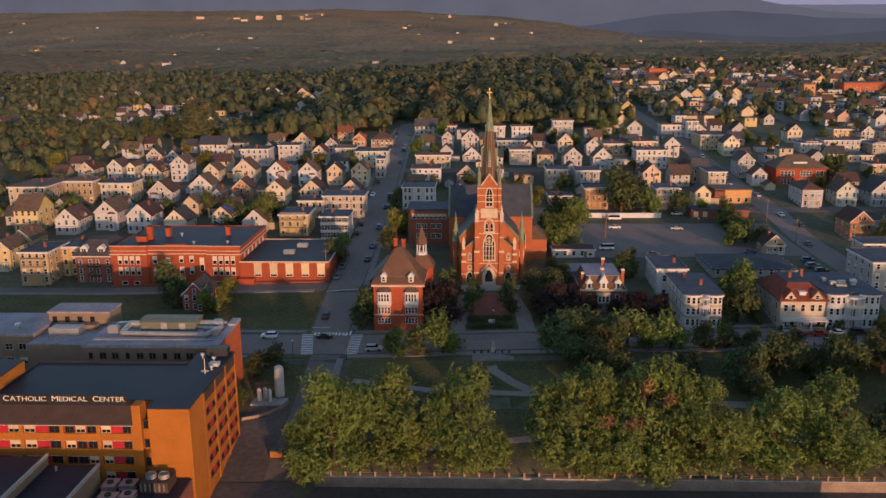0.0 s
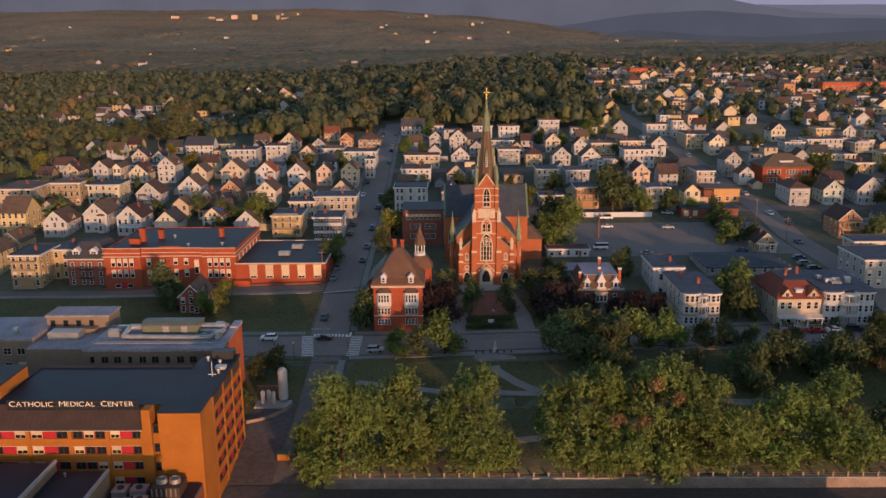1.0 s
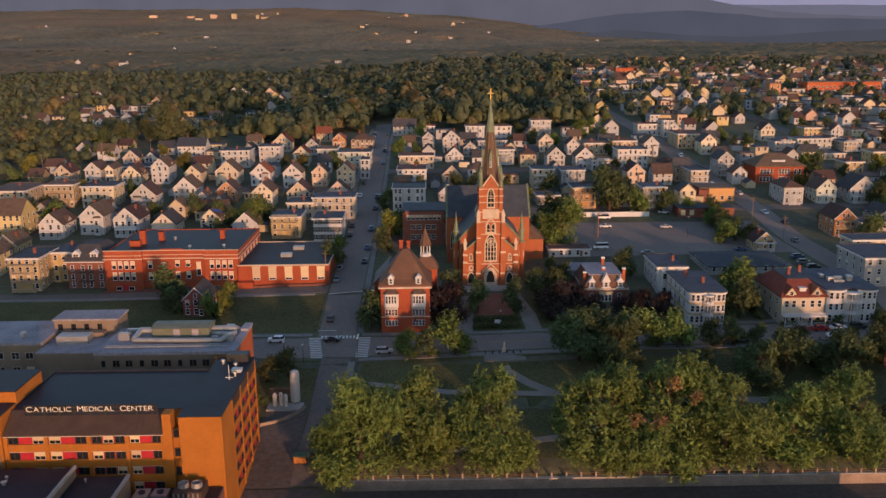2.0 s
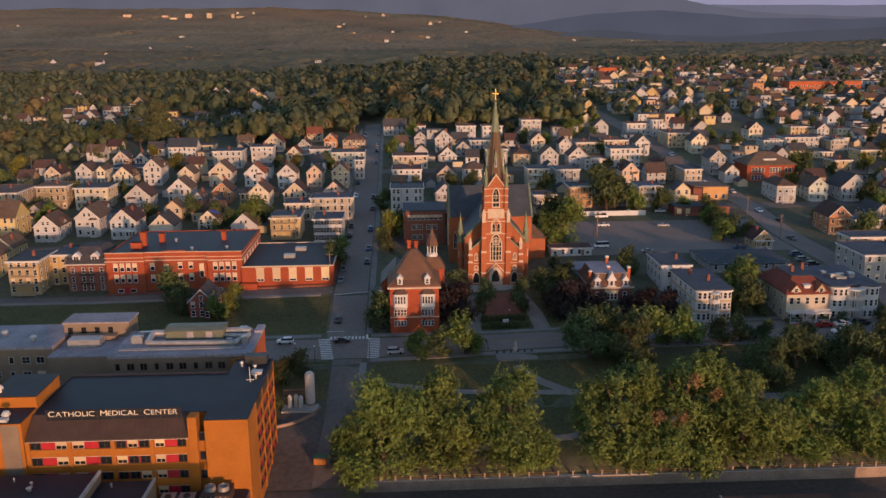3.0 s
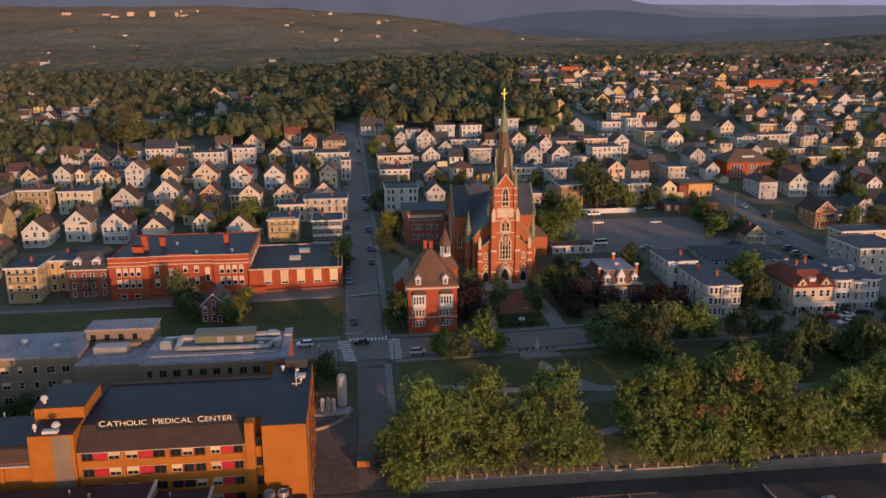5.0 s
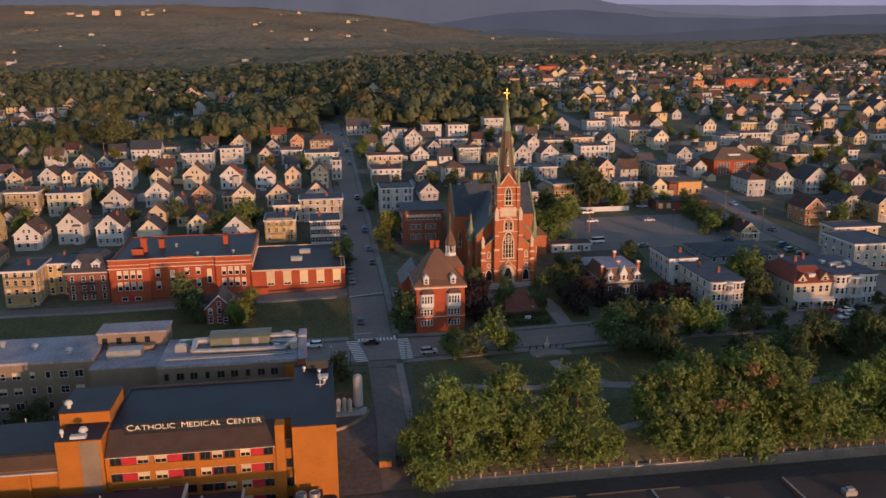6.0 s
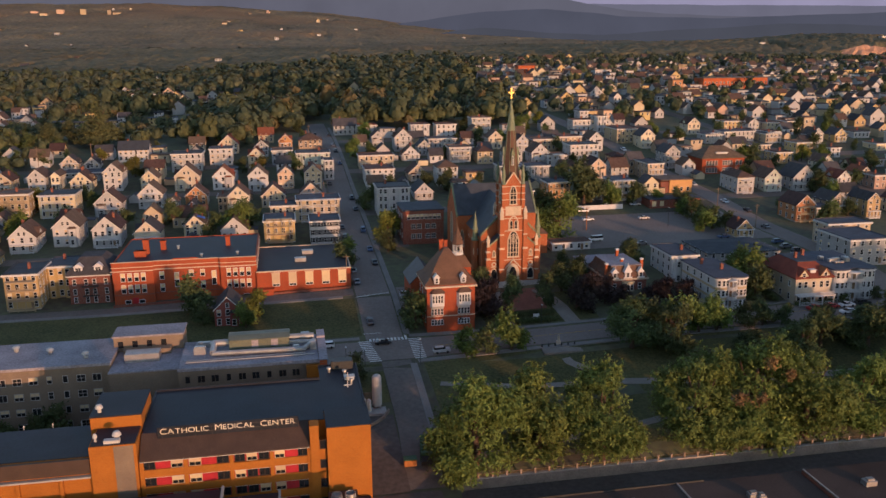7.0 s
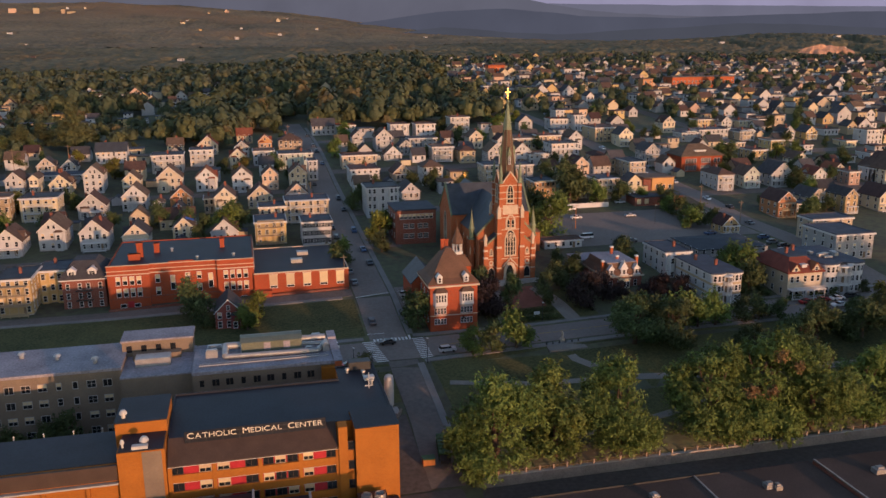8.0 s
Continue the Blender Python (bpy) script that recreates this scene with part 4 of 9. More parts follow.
# aisle fronts with raking tops and their copings, piers, turrets and the nave gable behind
for sg in (-1, 1):
    part("aisle_front", Build().prism([(sg * 3.6, 0.6, -4), (sg * 7.9, 0.6, -4), (sg * 7.9, 0.6, 11.3), (sg * 3.6, 0.6, 14.9)], (0, 4.4, 0)), "churchbrick", church)
    part("aisle_roof", Build().prism([(sg * 3.9, 0.9, 14.7), (sg * 7.9, 0.9, 11.4), (sg * 7.9, 0.9, 11.65), (sg * 3.9, 0.9, 15.0)], (0, 4.2, 0)), "slate", church)
    part("coping", Build().prism([(sg * 4.0, 0.3, 14.6), (sg * 8.2, 0.3, 11.1), (sg * 8.2, 0.3, 11.6), (sg * 4.0, 0.3, 15.2)], (0, 0.6, 0)), "copper", church)
    c = Build().prism([(sg * 3.9, 4.7, 19.9), (sg * 9.9, 4.7, 13.6), (sg * 9.9, 4.7, 14.2), (sg * 3.9, 4.7, 20.5)], (0, 0.6, 0))
    for j in range(10):
        u = (j + 0.5) / 10
        x, z = sg * (3.9 + 6.0 * u), 20.5 - 6.3 * u
        c.box(x - 0.12, 4.7, z - 0.1, x + 0.12, 5.0, z + 0.35)
    part("gable_coping", c, "copper", church, "green copper gable coping with crockets")
    part("aisle_wall", Build().box(7.91 if sg > 0 else -9.49, 3.0, -4, 9.49 if sg > 0 else -7.91, 5.0, 12.6), "churchbrick", church)
    # corner piers
    x = sg * 8.0
    part("pier", Build().box(x - 0.7, 0.0, -4, x + 0.7, 1.4, 7.4).box(x - 0.55, 0.1, 7.4, x + 0.55, 1.3, 11.4), "churchbrick", church)
    for z in (3.4, 7.2, 9.6):
        part("stone_cap", Build().rings([square(x, 0.7, 0.78, z), square(x, 0.7, 0.6, z + 0.6)]), "stone", church)
    part("pinnacle", Build().box(x - 0.42, 0.28, 11.4, x + 0.42, 1.12, 13.4).rings([square(x, 0.7, 0.6, 13.3), square(x, 0.7, 0.5, 13.9), square(x, 0.7, 0.16, 15.2)]), "stone", church, "pale stone pinnacle")
    # tall side turrets
    part("turret", Build().lathe(sg * 10.6, 8, [(1.05, -4), (1.05, 12.2)], 8, turn=0.39), "churchbrick", church)
    part("turret_band", Build().lathe(sg * 10.6, 8, [(1.12, 7.4), (1.12, 9.4), (0.95, 10.0)], 4, turn=0.785), "stone", church)
    part("turret_spire", Build().lathe(sg * 10.6, 8, [(1.2, 12.2), (1.25, 12.6), (0.85, 12.9), (0.85, 15.6), (1.15, 15.8), (0.8, 16.4), (0.25, 20.4), (0.0, 22.6)], 8, turn=0.39), "copper", church, "green copper turret spire")
    arch_window("portal", 2.5, 2.4, 4.0, church, pose(sg * 6.1, 0.6, 0.3), 0, (), "stone", "glass", 0.3)
    arch_window("window", 1.2, 1.5, 2.4, church, pose(sg * 6.1, 0.6, 8.0), 1, (0.8,), "stone", "glass", 0.26)
    part("roundel", ring_prism(Build(), [(0.85 * math.cos(a * 0.7854), 0.85 * math.sin(a * 0.7854)) for a in range(9)], [(0.45 * math.cos(a * 0.7854), 0.45 * math.sin(a * 0.7854)) for a in range(9)], 0.2), "stone", church, at=(sg * 6.1, 0.55, 5.6))
    for z in (4.6, 6.9):
        part("stone_band", Build().box(sg * 4.9 if sg > 0 else -7.3, 0.5, z, 7.3 if sg > 0 else -4.9, 0.62, z + 0.2), "stone", church)
# tower in three stages
part("tower_base", Build().box(-3.9, -0.4, -4, 3.9, 8.4, 21.6), "churchbrick", church)
part("tower_belfry", Build().box(-3.2, 0.3, 21.6, 3.2, 7.7, 31.6), "churchbrick", church)
for sx in (-1, 1):
    for sy in (-1, 1):
        x, y = sx * 3.85, 4.0 + sy * 4.3
        part("buttress", Build().box(x - 0.8, y - 0.8, -4, x + 0.8, y + 0.8, 11.0).box(x - 0.65, y - 0.65, 11.0, x + 0.65, y + 0.65, 20.4), "churchbrick", church)
        for z, r in ((4.0, 0.88), (10.7, 0.88), (15.4, 0.72)):
            part("stone_cap", Build().rings([square(x, y, r, z), square(x, y, r - 0.12, z + 0.6)]), "stone", church)
        part("stone_niche", Build().rings([square(x, y, 0.55, 20.2), square(x, y, 0.55, 22.6), square(x, y, 0.7, 22.7), square(x, y, 0.12, 24.6)]), "stone", church, "pale stone canopied pinnacle")
        x, y = sx * 3.15, 4.0 + sy * 3.65
        part("buttress", Build().box(x - 0.55, y - 0.55, 21.6, x + 0.55, y + 0.55, 31.5), "churchbrick", church)
        for z in (23.6, 26.6, 28.6, 30.8):
            part("stone_cap", Build().box(x - 0.62, y - 0.62, z, x + 0.62, y + 0.62, z + 0.28), "stone", church)
        part("pinnacle", Build().lathe(x, y, [(0.72, 31.5), (0.8, 31.9), (0.55, 32.2), (0.5, 33.8), (0.68, 34.0), (0.2, 37.4), (0.0, 38.4)], 8, turn=0.39), "copper", church, "green copper corner pinnacle")
part("stone_panel", Build().box(-2.7, -0.1, 22.0, 2.7, 0.28, 24.3).box(-3.0, -0.2, 21.6, 3.0, 0.28, 22.0).box(-2.9, -0.16, 24.3, 2.9, 0.28, 24.55), "stone", church, "carved pale stone panel")
for z in (26.6, 28.6, 30.8):
    part("stone_band", Build().box(-3.3, 0.2, z, 3.3, 7.8, z + 0.22), "stone", church)
for z in (7.0, 16.6, 20.6):
    part("stone_band", Build().box(-3.95, -0.5, z, 3.95, -0.3, z + 0.24), "stone", church)
# gables at the foot of the spire
for turn, cx, cy in ((0, 0, 0.3), (90, 3.2, 4.0), (180, 0, 7.7), (-90, -3.2, 4.0)):
    g = part("spire_gable", Build().prism([(-2.6, -0.05, 31.5), (2.6, -0.05, 31.5), (0, -0.05, 35.0)], (0, 1.6, 0)), "churchbrick", church, at=pose(cx, cy, 0, 0, 0, turn))
    c = Build()
    for sg in (-1, 1):
        c.prism([(sg * 2.8, -0.25, 31.1), (0, -0.25, 35.0), (0, -0.25, 35.6), (sg * 2.8, -0.25, 31.7)], (0, 0.45, 0))
    part("coping", c, "stone", g)
    arch_window("belfry_window", 2.5, 4.0, 6.2, church, pose(cx, cy, 25.0, 0, 0, turn) @ pose(0, -0.02, 0), 1, (1.5, 3.0), "stone", "glass", 0.32)
spire = part("spire", Build().lathe(0, 4.0, [(3.1, 31.5), (2.75, 34.0), (2.15, 40.0), (1.28, 48.4)], 8, turn=0.3927), "slate_brown", church, "brown slate octagonal spire")
part("spire_top", Build().lathe(0, 4.0, [(1.38, 48.2), (1.4, 48.6), (0.9, 52.4), (0.46, 55.2), (0.3, 56.4), (0.44, 56.7), (0.48, 57.1), (0.2, 57.5), (0.1, 58.2)], 8, turn=0.3927), "copper", spire, "green copper spire tip")
ribs = Build()
for j in range(8):
    a = 0.3927 + j * math.pi / 4
    ribs.tube((2.8 * math.cos(a), 4.0 + 2.8 * math.sin(a), 33.4), (1.3 * math.cos(a), 4.0 + 1.3 * math.sin(a), 48.4), 0.09, 0.07, 5)
part("spire_ribs", ribs, "copper", spire)
for turn, cx, cy in ((0, 0, -2.5), (90, 2.5, 0), (180, 0, 2.5), (-90, -2.5, 0)):
    l = Build().box(-0.42, 0, 37.4, 0.42, 1.6, 40.6).prism([(-0.58, -0.1, 40.5), (0.58, -0.1, 40.5), (0, -0.1, 43.0)], (0, 1.6, 0))
    lu = part("lucarne", l, "copper", spire, "slender green copper spire dormer", at=pose(cx, 4.0 + cy, 0, 0, 0, turn))
    arch_window("louvre", 0.6, 1.9, 2.8, lu, pose(0, 0, 37.6), 0, (0.6, 1.2, 1.8), "trim", "glass", 0.1)
cr = Build().box(-0.13, -0.1, 0, 0.13, 0.1, 3.7).box(-0.95, -0.1, 2.2, 0.95, 0.1, 2.46)
for x, z in ((-1.0, 2.33), (1.0, 2.33), (0, 3.75)):
    cr.lathe(x, 0, [(0.0, z - 0.24), (0.22, z), (0.0, z + 0.24)], 8)
cr.lathe(0, 0, [(0.0, 1.98), (0.32, 2.33), (0.0, 2.7)], 8)
part("cross", cr, "gold", spire, "gilded cross on the spire", at=(0, 4.0, 57.6))
# west front openings
arch_window("portal", 4.2, 3.2, 5.6, church, pose(0, -0.42, 0.3), 0, (), "stone", "glass", 0.85)
hood = Build()
for sg in (-1, 1):
    hood.prism([(sg * 2.6, -0.9, 4.2), (0, -0.9, 7.0), (0, -0.9, 7.5), (sg * 2.6, -0.9, 4.7)], (0, 0.5, 0))
part("portal_gable", hood, "stone", church, "pale stone gable over the main door")
part("portal_finial", Build().box(-0.12, -0.8, 7.3, 0.12, -0.55, 8.4).box(-0.36, -0.8, 7.8, 0.36, -0.55, 8.0), "stone", church)
arch_window("great_window", 3.9, 5.6, 8.8, church, pose(0, -0.42, 8.0), 3, (1.6, 3.1, 4.6), "stone", "glass", 0.34, rose=True)
up = arch_window("window", 3.3, 2.6, 4.6, church, pose(0, -0.42, 17.0), 0, (), "stone", "churchbrick", 0.3)
for x in (-0.75, 0.75):
    arch_window("lancet", 1.1, 2.1, 2.9, up, pose(x, -0.08, 0.3), 0, (1.0,), "stone", "glass", 0.16)
for y in (12, 17, 22, 46, 51):
    for sg, turn in ((-1, -90), (1, 90)):
        arch_window("window", 1.7, 5.0, 7.4, church, pose(sg * 9.51, y, 4.0, 0, 0, turn), 1, (2.5,), "stone", "glass", 0.22)
        part("buttress", Build().box(-0.45, -1.0, -4, 0.45, 0.0, 10.5).prism([(-0.45, -1.0, 10.5), (0.45, -1.0, 10.5), (0.45, 0, 12.3), (-0.45, 0, 12.3)], (0, 0.02, 0)), "churchbrick", church, at=pose(sg * 9.5, y + 2.5, 0, 0, 0, turn))
for sg, x, turn in ((-1, -13.21, -90), (1, 15.21, 90)):
    arch_window("transept_window", 4.2, 7.0, 11.0, church, pose(x, 34, 6.0, 0, 0, turn), 3, (3.5,), "stone", "glass", 0.3)
for x in (-11.3, 12.4):
    arch_window("window", 1.4, 4.0, 6.0, church, pose(x, 25.48, 6.0), 1, (2.0,), "stone", "glass", 0.2)
# broad front steps
st = thing("church_steps", pose(5.1, 256, 7.0), "broad grey stone steps up to the church doors", "steps")
for j in range(12):
    part("step", Build().box(-9.5, -1.6 - 0.42 * (j + 1), -4.5, 9.5, -1.6 - 0.42 * j, 0.2 - 0.19 * (j + 1)), "concrete", st)
part("landing", Build().box(-9.8, -1.6, -4.5, 9.8, -0.95, 0.2), "concrete", st)

# ---- rectory, school and other brick buildings ----
rect = thing("rectory", pose(-21.1, 226, 2.6), "red brick rectory with white bay windows and steep brown roof", "house")
part("wall", Build().box(-6.9, 0, -2, 6.9, 15.5, 13.0), "schoolbrick", rect)
prof = [(7.5, 0.0), (7.5, 0.35), (5.9, 1.6), (4.4, 4.0), (2.2, 7.4), (0.7, 9.2)]
part("roof", Build().rings([[(-u, 7.75 - u * 0.97 - 0.25, 12.9 + z), (u, 7.75 - u * 0.97 - 0.25, 12.9 + z), (u, 7.75 + u * 0.97 + 0.25, 12.9 + z), (-u, 7.75 + u * 0.97 + 0.25, 12.9 + z)] for u, z in prof]), "slate_brown", rect, "steep flared brown slate roof")
part("cornice", Build().box(-7.5, -0.6, 12.4, 7.5, -0.02, 12.85).box(-7.5, -0.02, 12.4, -6.91, 15.5, 12.85).box(6.91, -0.02, 12.4, 7.5, 15.5, 12.85), "stone", rect)
part("water_table", Build().box(-7.0, -0.1, 3.9, 7.0, -0.01, 4.15), "stone", rect)
for x, y, z in ((-1.2, 9.0, 21.2), (0.8, 12.5, 20.2)):
    part("chimney", Build().box(x - 0.5, y - 0.5, z - 5, x + 0.5, y + 0.5, z + 3.2).box(x - 0.62, y - 0.62, z + 2.7, x + 0.62, y + 0.62, z + 3.2), "schoolbrick", rect)
for x in (-4.0, 3.7):
    d = part("dormer", Build().box(-0.75, 0, 0, 0.75, 2.4, 1.9).prism([(-1.0, -0.15, 1.8), (1.0, -0.15, 1.8), (0, -0.15, 2.9)], (0, 2.6, 0)), "trim", rect, "white round-headed roof dormer", at=(x, 0.5, 13.3))
    arch_window("window", 0.9, 1.0, 1.6, d, pose(0, -0.02, 0.3), 0, (0.7,), "trim", "glass", 0.1)
    bay = part("bay_window", Build().rings([[(x - 2.1, -0.01, 7.3), (x - 1.6, -1.0, 7.3), (x + 1.6, -1.0, 7.3), (x + 2.1, -0.01, 7.3)], [(x - 2.1, -0.01, 11.0), (x - 1.6, -1.0, 11.0), (x + 1.6, -1.0, 11.0), (x + 2.1, -0.01, 11.0)]]), "trim", rect, "white wooden bay window")
    part("bay_roof", Build().rings([[(x - 2.4, -0.01, 11.0), (x - 1.8, -1.3, 11.0), (x + 1.8, -1.3, 11.0), (x + 2.4, -0.01, 11.0)], [(x - 1.2, -0.01, 12.2), (x - 0.8, -0.2, 12.2), (x + 0.8, -0.2, 12.2), (x + 1.2, -0.01, 12.2)]]), "shingle_brown", bay)
    part("bay_bracket", Build().rings([[(x - 1.7, -0.01, 6.2), (x - 1.4, -0.3, 6.2), (x + 1.4, -0.3, 6.2), (x + 1.7, -0.01, 6.2)], [(x - 2.2, -0.01, 7.3), (x - 1.8, -1.2, 7.3), (x + 1.8, -1.2, 7.3), (x + 2.2, -0.01, 7.3)]]), "trim", bay)
    for j in range(4):
        window_at(bay, x - 1.2 + 0.8 * j, -1.0, 8.3, w=0.46, h=2.0)
        window_at(rect, x - 1.35 + 0.9 * j, -0.01, 4.5, w=0.55, h=1.8)
        window_at(rect, x - 1.35 + 0.9 * j, -0.01, 1.5, w=0.55, h=1.5)
for k, z in enumerate((1.6, 5.0, 8.6)):
    for y in (3.0, 7.5, 12.0):
        window_at(rect, -6.91, y, z, "left", w=0.95, h=1.9)
        window_at(rect, 6.91, y, z, "right", w=0.95, h=1.9)
wing = part("rear_wing", Build().prism([(-9.5, 13.5, -2), (-1.0, 13.5, -2), (-1.0, 13.5, 10.2), (-5.2, 13.5, 14.5), (-9.5, 13.5, 10.2)], (0, 14, 0)), "schoolbrick", rect)
part("wing_roof", gable_roof_y(Build(), -9.5, -1.0, 13.4, 27.7, 10.2, 14.6), "slate", wing)
# bell turret on its brick stair tower
tw = part("stair_tower", Build().box(3.2, 15.6, -2, 9.2, 21.6, 13.8), "schoolbrick", rect)
part("tower_roof", Build().rings([[(2.8, 15.2, 13.8), (9.6, 15.2, 13.8), (9.6, 22.0, 13.8), (2.8, 22.0, 13.8)], [(4.2, 16.8, 17.2), (7.6, 16.8, 17.2), (7.6, 20.2, 17.2), (4.2, 20.2, 17.2)]]), "slate_brown", tw)
cup = part("cupola", Build().lathe(5.7, 18.5, [(1.75, 17.2), (1.75, 17.9), (1.5, 18.0), (1.5, 18.1)], 8, turn=0.39), "trim", rect, "white open bell cupola")
for j in range(8):
    a = 0.39 + j * math.pi / 4
    part("post", Build().tube((5.7 + 1.4 * math.cos(a), 18.5 + 1.4 * math.sin(a), 18.0), (5.7 + 1.4 * math.cos(a), 18.5 + 1.4 * math.sin(a), 20.4), 0.17, 0.17, 6), "trim", cup)
part("bell", Build().lathe(5.7, 18.5, [(0.6, 18.4), (0.5, 18.7), (0.32, 19.3), (0.0, 19.7)], 10), "darkmetal", cup)
part("cupola_cap", Build().lathe(5.7, 18.5, [(1.75, 20.4), (1.9, 20.6), (1.75, 21.2), (1.15, 22.8), (0.5, 24.6), (0.1, 25.8), (0.06, 27.6)], 8, turn=0.39), "slate_brown", cup)


def stack_windows(t, x0, x1, n, zs, y=-0.01, **kw):
    for z in zs:
        for j in range(n):
            window_at(t, x0 + (x1 - x0) * (j + 0.5) / n, y, z, **kw)


school = thing("school", pose(-97.5, 264, 4.2), "long two-storey red brick school with pale cornice and dark flat roof", "school")
part("wall", Build().box(-21.5, 0, -2, 21.5, 35, 12.6).box(-21.5, -1.0, -2, -9.5, -0.01, 12.6).box(10.5, -1.0, -2, 21.5, -0.01, 12.6), "schoolbrick", school)
part("roof", Build().box(-21.3, 0.2, 12.0, 21.3, 34.8, 12.75), "tar", school, "black roof membrane")
par = Build().box(-21.6, -0.1, 12.6, 21.6, 0.3, 13.4).box(-21.6, 34.7, 12.6, 21.6, 35.1, 13.0).box(-21.6, 0.3, 12.6, -21.2, 34.7, 13.0).box(21.2, 0.3, 12.6, 21.6, 34.7, 13.2)
par.box(-21.6, -1.1, 12.6, -9.4, -0.1, 13.6).box(10.4, -1.1, 12.6, 21.6, -0.1, 13.6)
par.prism([(-4.5, -0.15, 13.4), (4.5, -0.15, 13.4), (3.4, -0.15, 14.0), (-3.4, -0.15, 14.0)], (0, 0.4, 0))
part("parapet", par, "schoolbrick", school)
for z, h, o in ((10.7, 0.28, 0.3), (11.9, 0.2, 0.2), (3.2, 0.25, 0.1)):
    part("stone_band", Build().box(-9.4, -o, z, 10.4, -0.02, z + h).box(-21.6 - o, -1.0 - o, z, -9.4, -1.02, z + h).box(10.4, -1.0 - o, z, 21.6 + o, -1.02, z + h).box(21.51, -1.0, z, 21.5 + o, 35, z + h), "stone" if z > 11 else "oldbrick" if z < 5 else "stone", school)
part("coping", Build().box(-21.75, -1.25, 13.55, -9.3, -0.9, 13.75).box(-9.3, -0.3, 13.4, 10.3, 0.1, 13.62).box(10.3, -1.25, 13.55, 21.75, -0.9, 13.75), "stone", school)
for x0, x1 in ((-19.5, -11.5), (12.0, 20.0)):
    stack_windows(school, x0, x1, 4, (7.6, 3.9), y=-1.01, w=1.15, h=2.5, style="half")
    stack_windows(school, x0, x1, 2, (0.6,), y=-1.01, w=1.6, h=1.0, style="fixed")
for x, z, h in ((-7.2, 7.6, 2.3), (-7.2, 3.7, 2.3), (-2.8, 5.0, 4.4), (1.6, 8.0, 2.0), (5.0, 8.0, 2.0), (8.4, 5.0, 4.4), (1.6, 4.0, 2.3), (5.0, 4.0, 2.3)):
    window_at(school, x, -0.01, z, w=1.2, h=h, style="half")
for y in (4, 9, 14, 19, 24, 29):
    for z in (7.6, 3.9):
        window_at(school, 21.52, y, z, "right", w=1.15, h=2.5, style="half")
        window_at(school, -21.52, y, z, "left", w=1.15, h=2.5, style="half")
part("door", Build().box(-16.2, -1.1, 0.0, -14.4, -1.01, 2.4), "redpanel", school)
for x, y, w, z in ((-14.5, 9, 1.7, 14.8), (-13.2, 13, 0.9, 17.4), (-8.6, 18, 0.8, 15.8), (11.8, 20, 0.7, 15.8)):
    part("chimney", Build().box(x - w, y - 0.8, 12.6, x + w, y + 0.8, z).box(x - w - 0.15, y - 0.95, z - 0.5, x + w + 0.15, y + 0.95, z), "schoolbrick", school)
for x, y in ((15.5, 6), (-4, 18), (4.5, 5)):
    part("roof_vent", Build().lathe(x, y, [(0.35, 12.6), (0.35, 13.5), (0.6, 13.6), (0.5, 13.9), (0.0, 14.0)], 10), "metal", school)

annex = thing("school_annex", pose(-61.2, 262, 5.0), "low red brick gymnasium with tall cream window panels", "school")
part("wall", Build().box(-14.9, 0, -2, 14.5, 33.5, 7.6), "schoolbrick", annex)
part("roof", Build().box(-14.9, 0.25, 7.3, 14.3, 33.3, 7.72), "tar", annex, "black roof membrane")
part("parapet", Build().box(-14.9, -0.12, 7.6, 14.6, 0.25, 8.0).box(14.3, 0.25, 7.6, 14.6, 33.5, 8.0).box(-14.9, 33.3, 7.6, 14.3, 33.6, 8.0), "stone", annex)
for j in range(5):
    x = -9.0 + 5.2 * j
    p = part("window_panel", Build().box(-1.25, -0.06, 0, 1.25, -0.005, 4.2), "blind", annex, "tall cream boarded window", at=(x, 0, 3.0))
    window_at(p, 0, -0.07, 0.05, w=2.0, h=0.6, style="fixed", cols=2)
    part("lintel", Build().box(-1.45, -0.1, 4.2, 1.45, -0.004, 4.45), "stone", p)
part("stone_band", Build().box(-14.9, -0.08, 0.2, 14.55, -0.01, 0.45), "stone", annex)
for x, y in ((-1.0, 12), (1.6, 22)):
    part("roof_unit", Build().box(x - 1.8, y - 1.2, 7.7, x + 1.8, y + 1.2, 8.9).box(x - 1.9, y - 1.3, 8.7, x + 1.9, y + 1.3, 8.85), "metal", annex)
part("lean_to", Build().box(-14.9, -2.6, -2, -9.8, -0.01, 2.6).box(-15.0, -2.8, 2.6, -9.6, -0.01, 2.8), "schoolbrick", annex)

# brick school house behind the church, on the rising street
bh = thing("parish_hall", pose(-16.3, 303, 9.0), "three-storey brown brick hall with white window bands", "hall")
part("wall", Build().box(-7.6, 0, -3, 7.6, 16, 13.0), "oldbrick", bh)
part("roof", Build().box(-7.9, -0.3, 13.0, 7.9, 16.3, 13.5), "tar_blue", bh)
stack_windows(bh, -6.2, 6.6, 8, (9.9,), w=1.1, h=1.7, style="half")
for z in (6.3, 2.6):
    for x in (-3.8, -1.6, 1.6, 3.8):
        window_at(bh, x, -0.01, z, w=1.5, h=1.7, cols=2)
for y in (3, 8, 13):
    for z in (9.9, 6.3, 2.6):
        window_at(bh, -7.61, y, z, "left", w=1.2, h=1.7)
        window_at(bh, 7.61, y, z, "right", w=1.2, h=1.7)

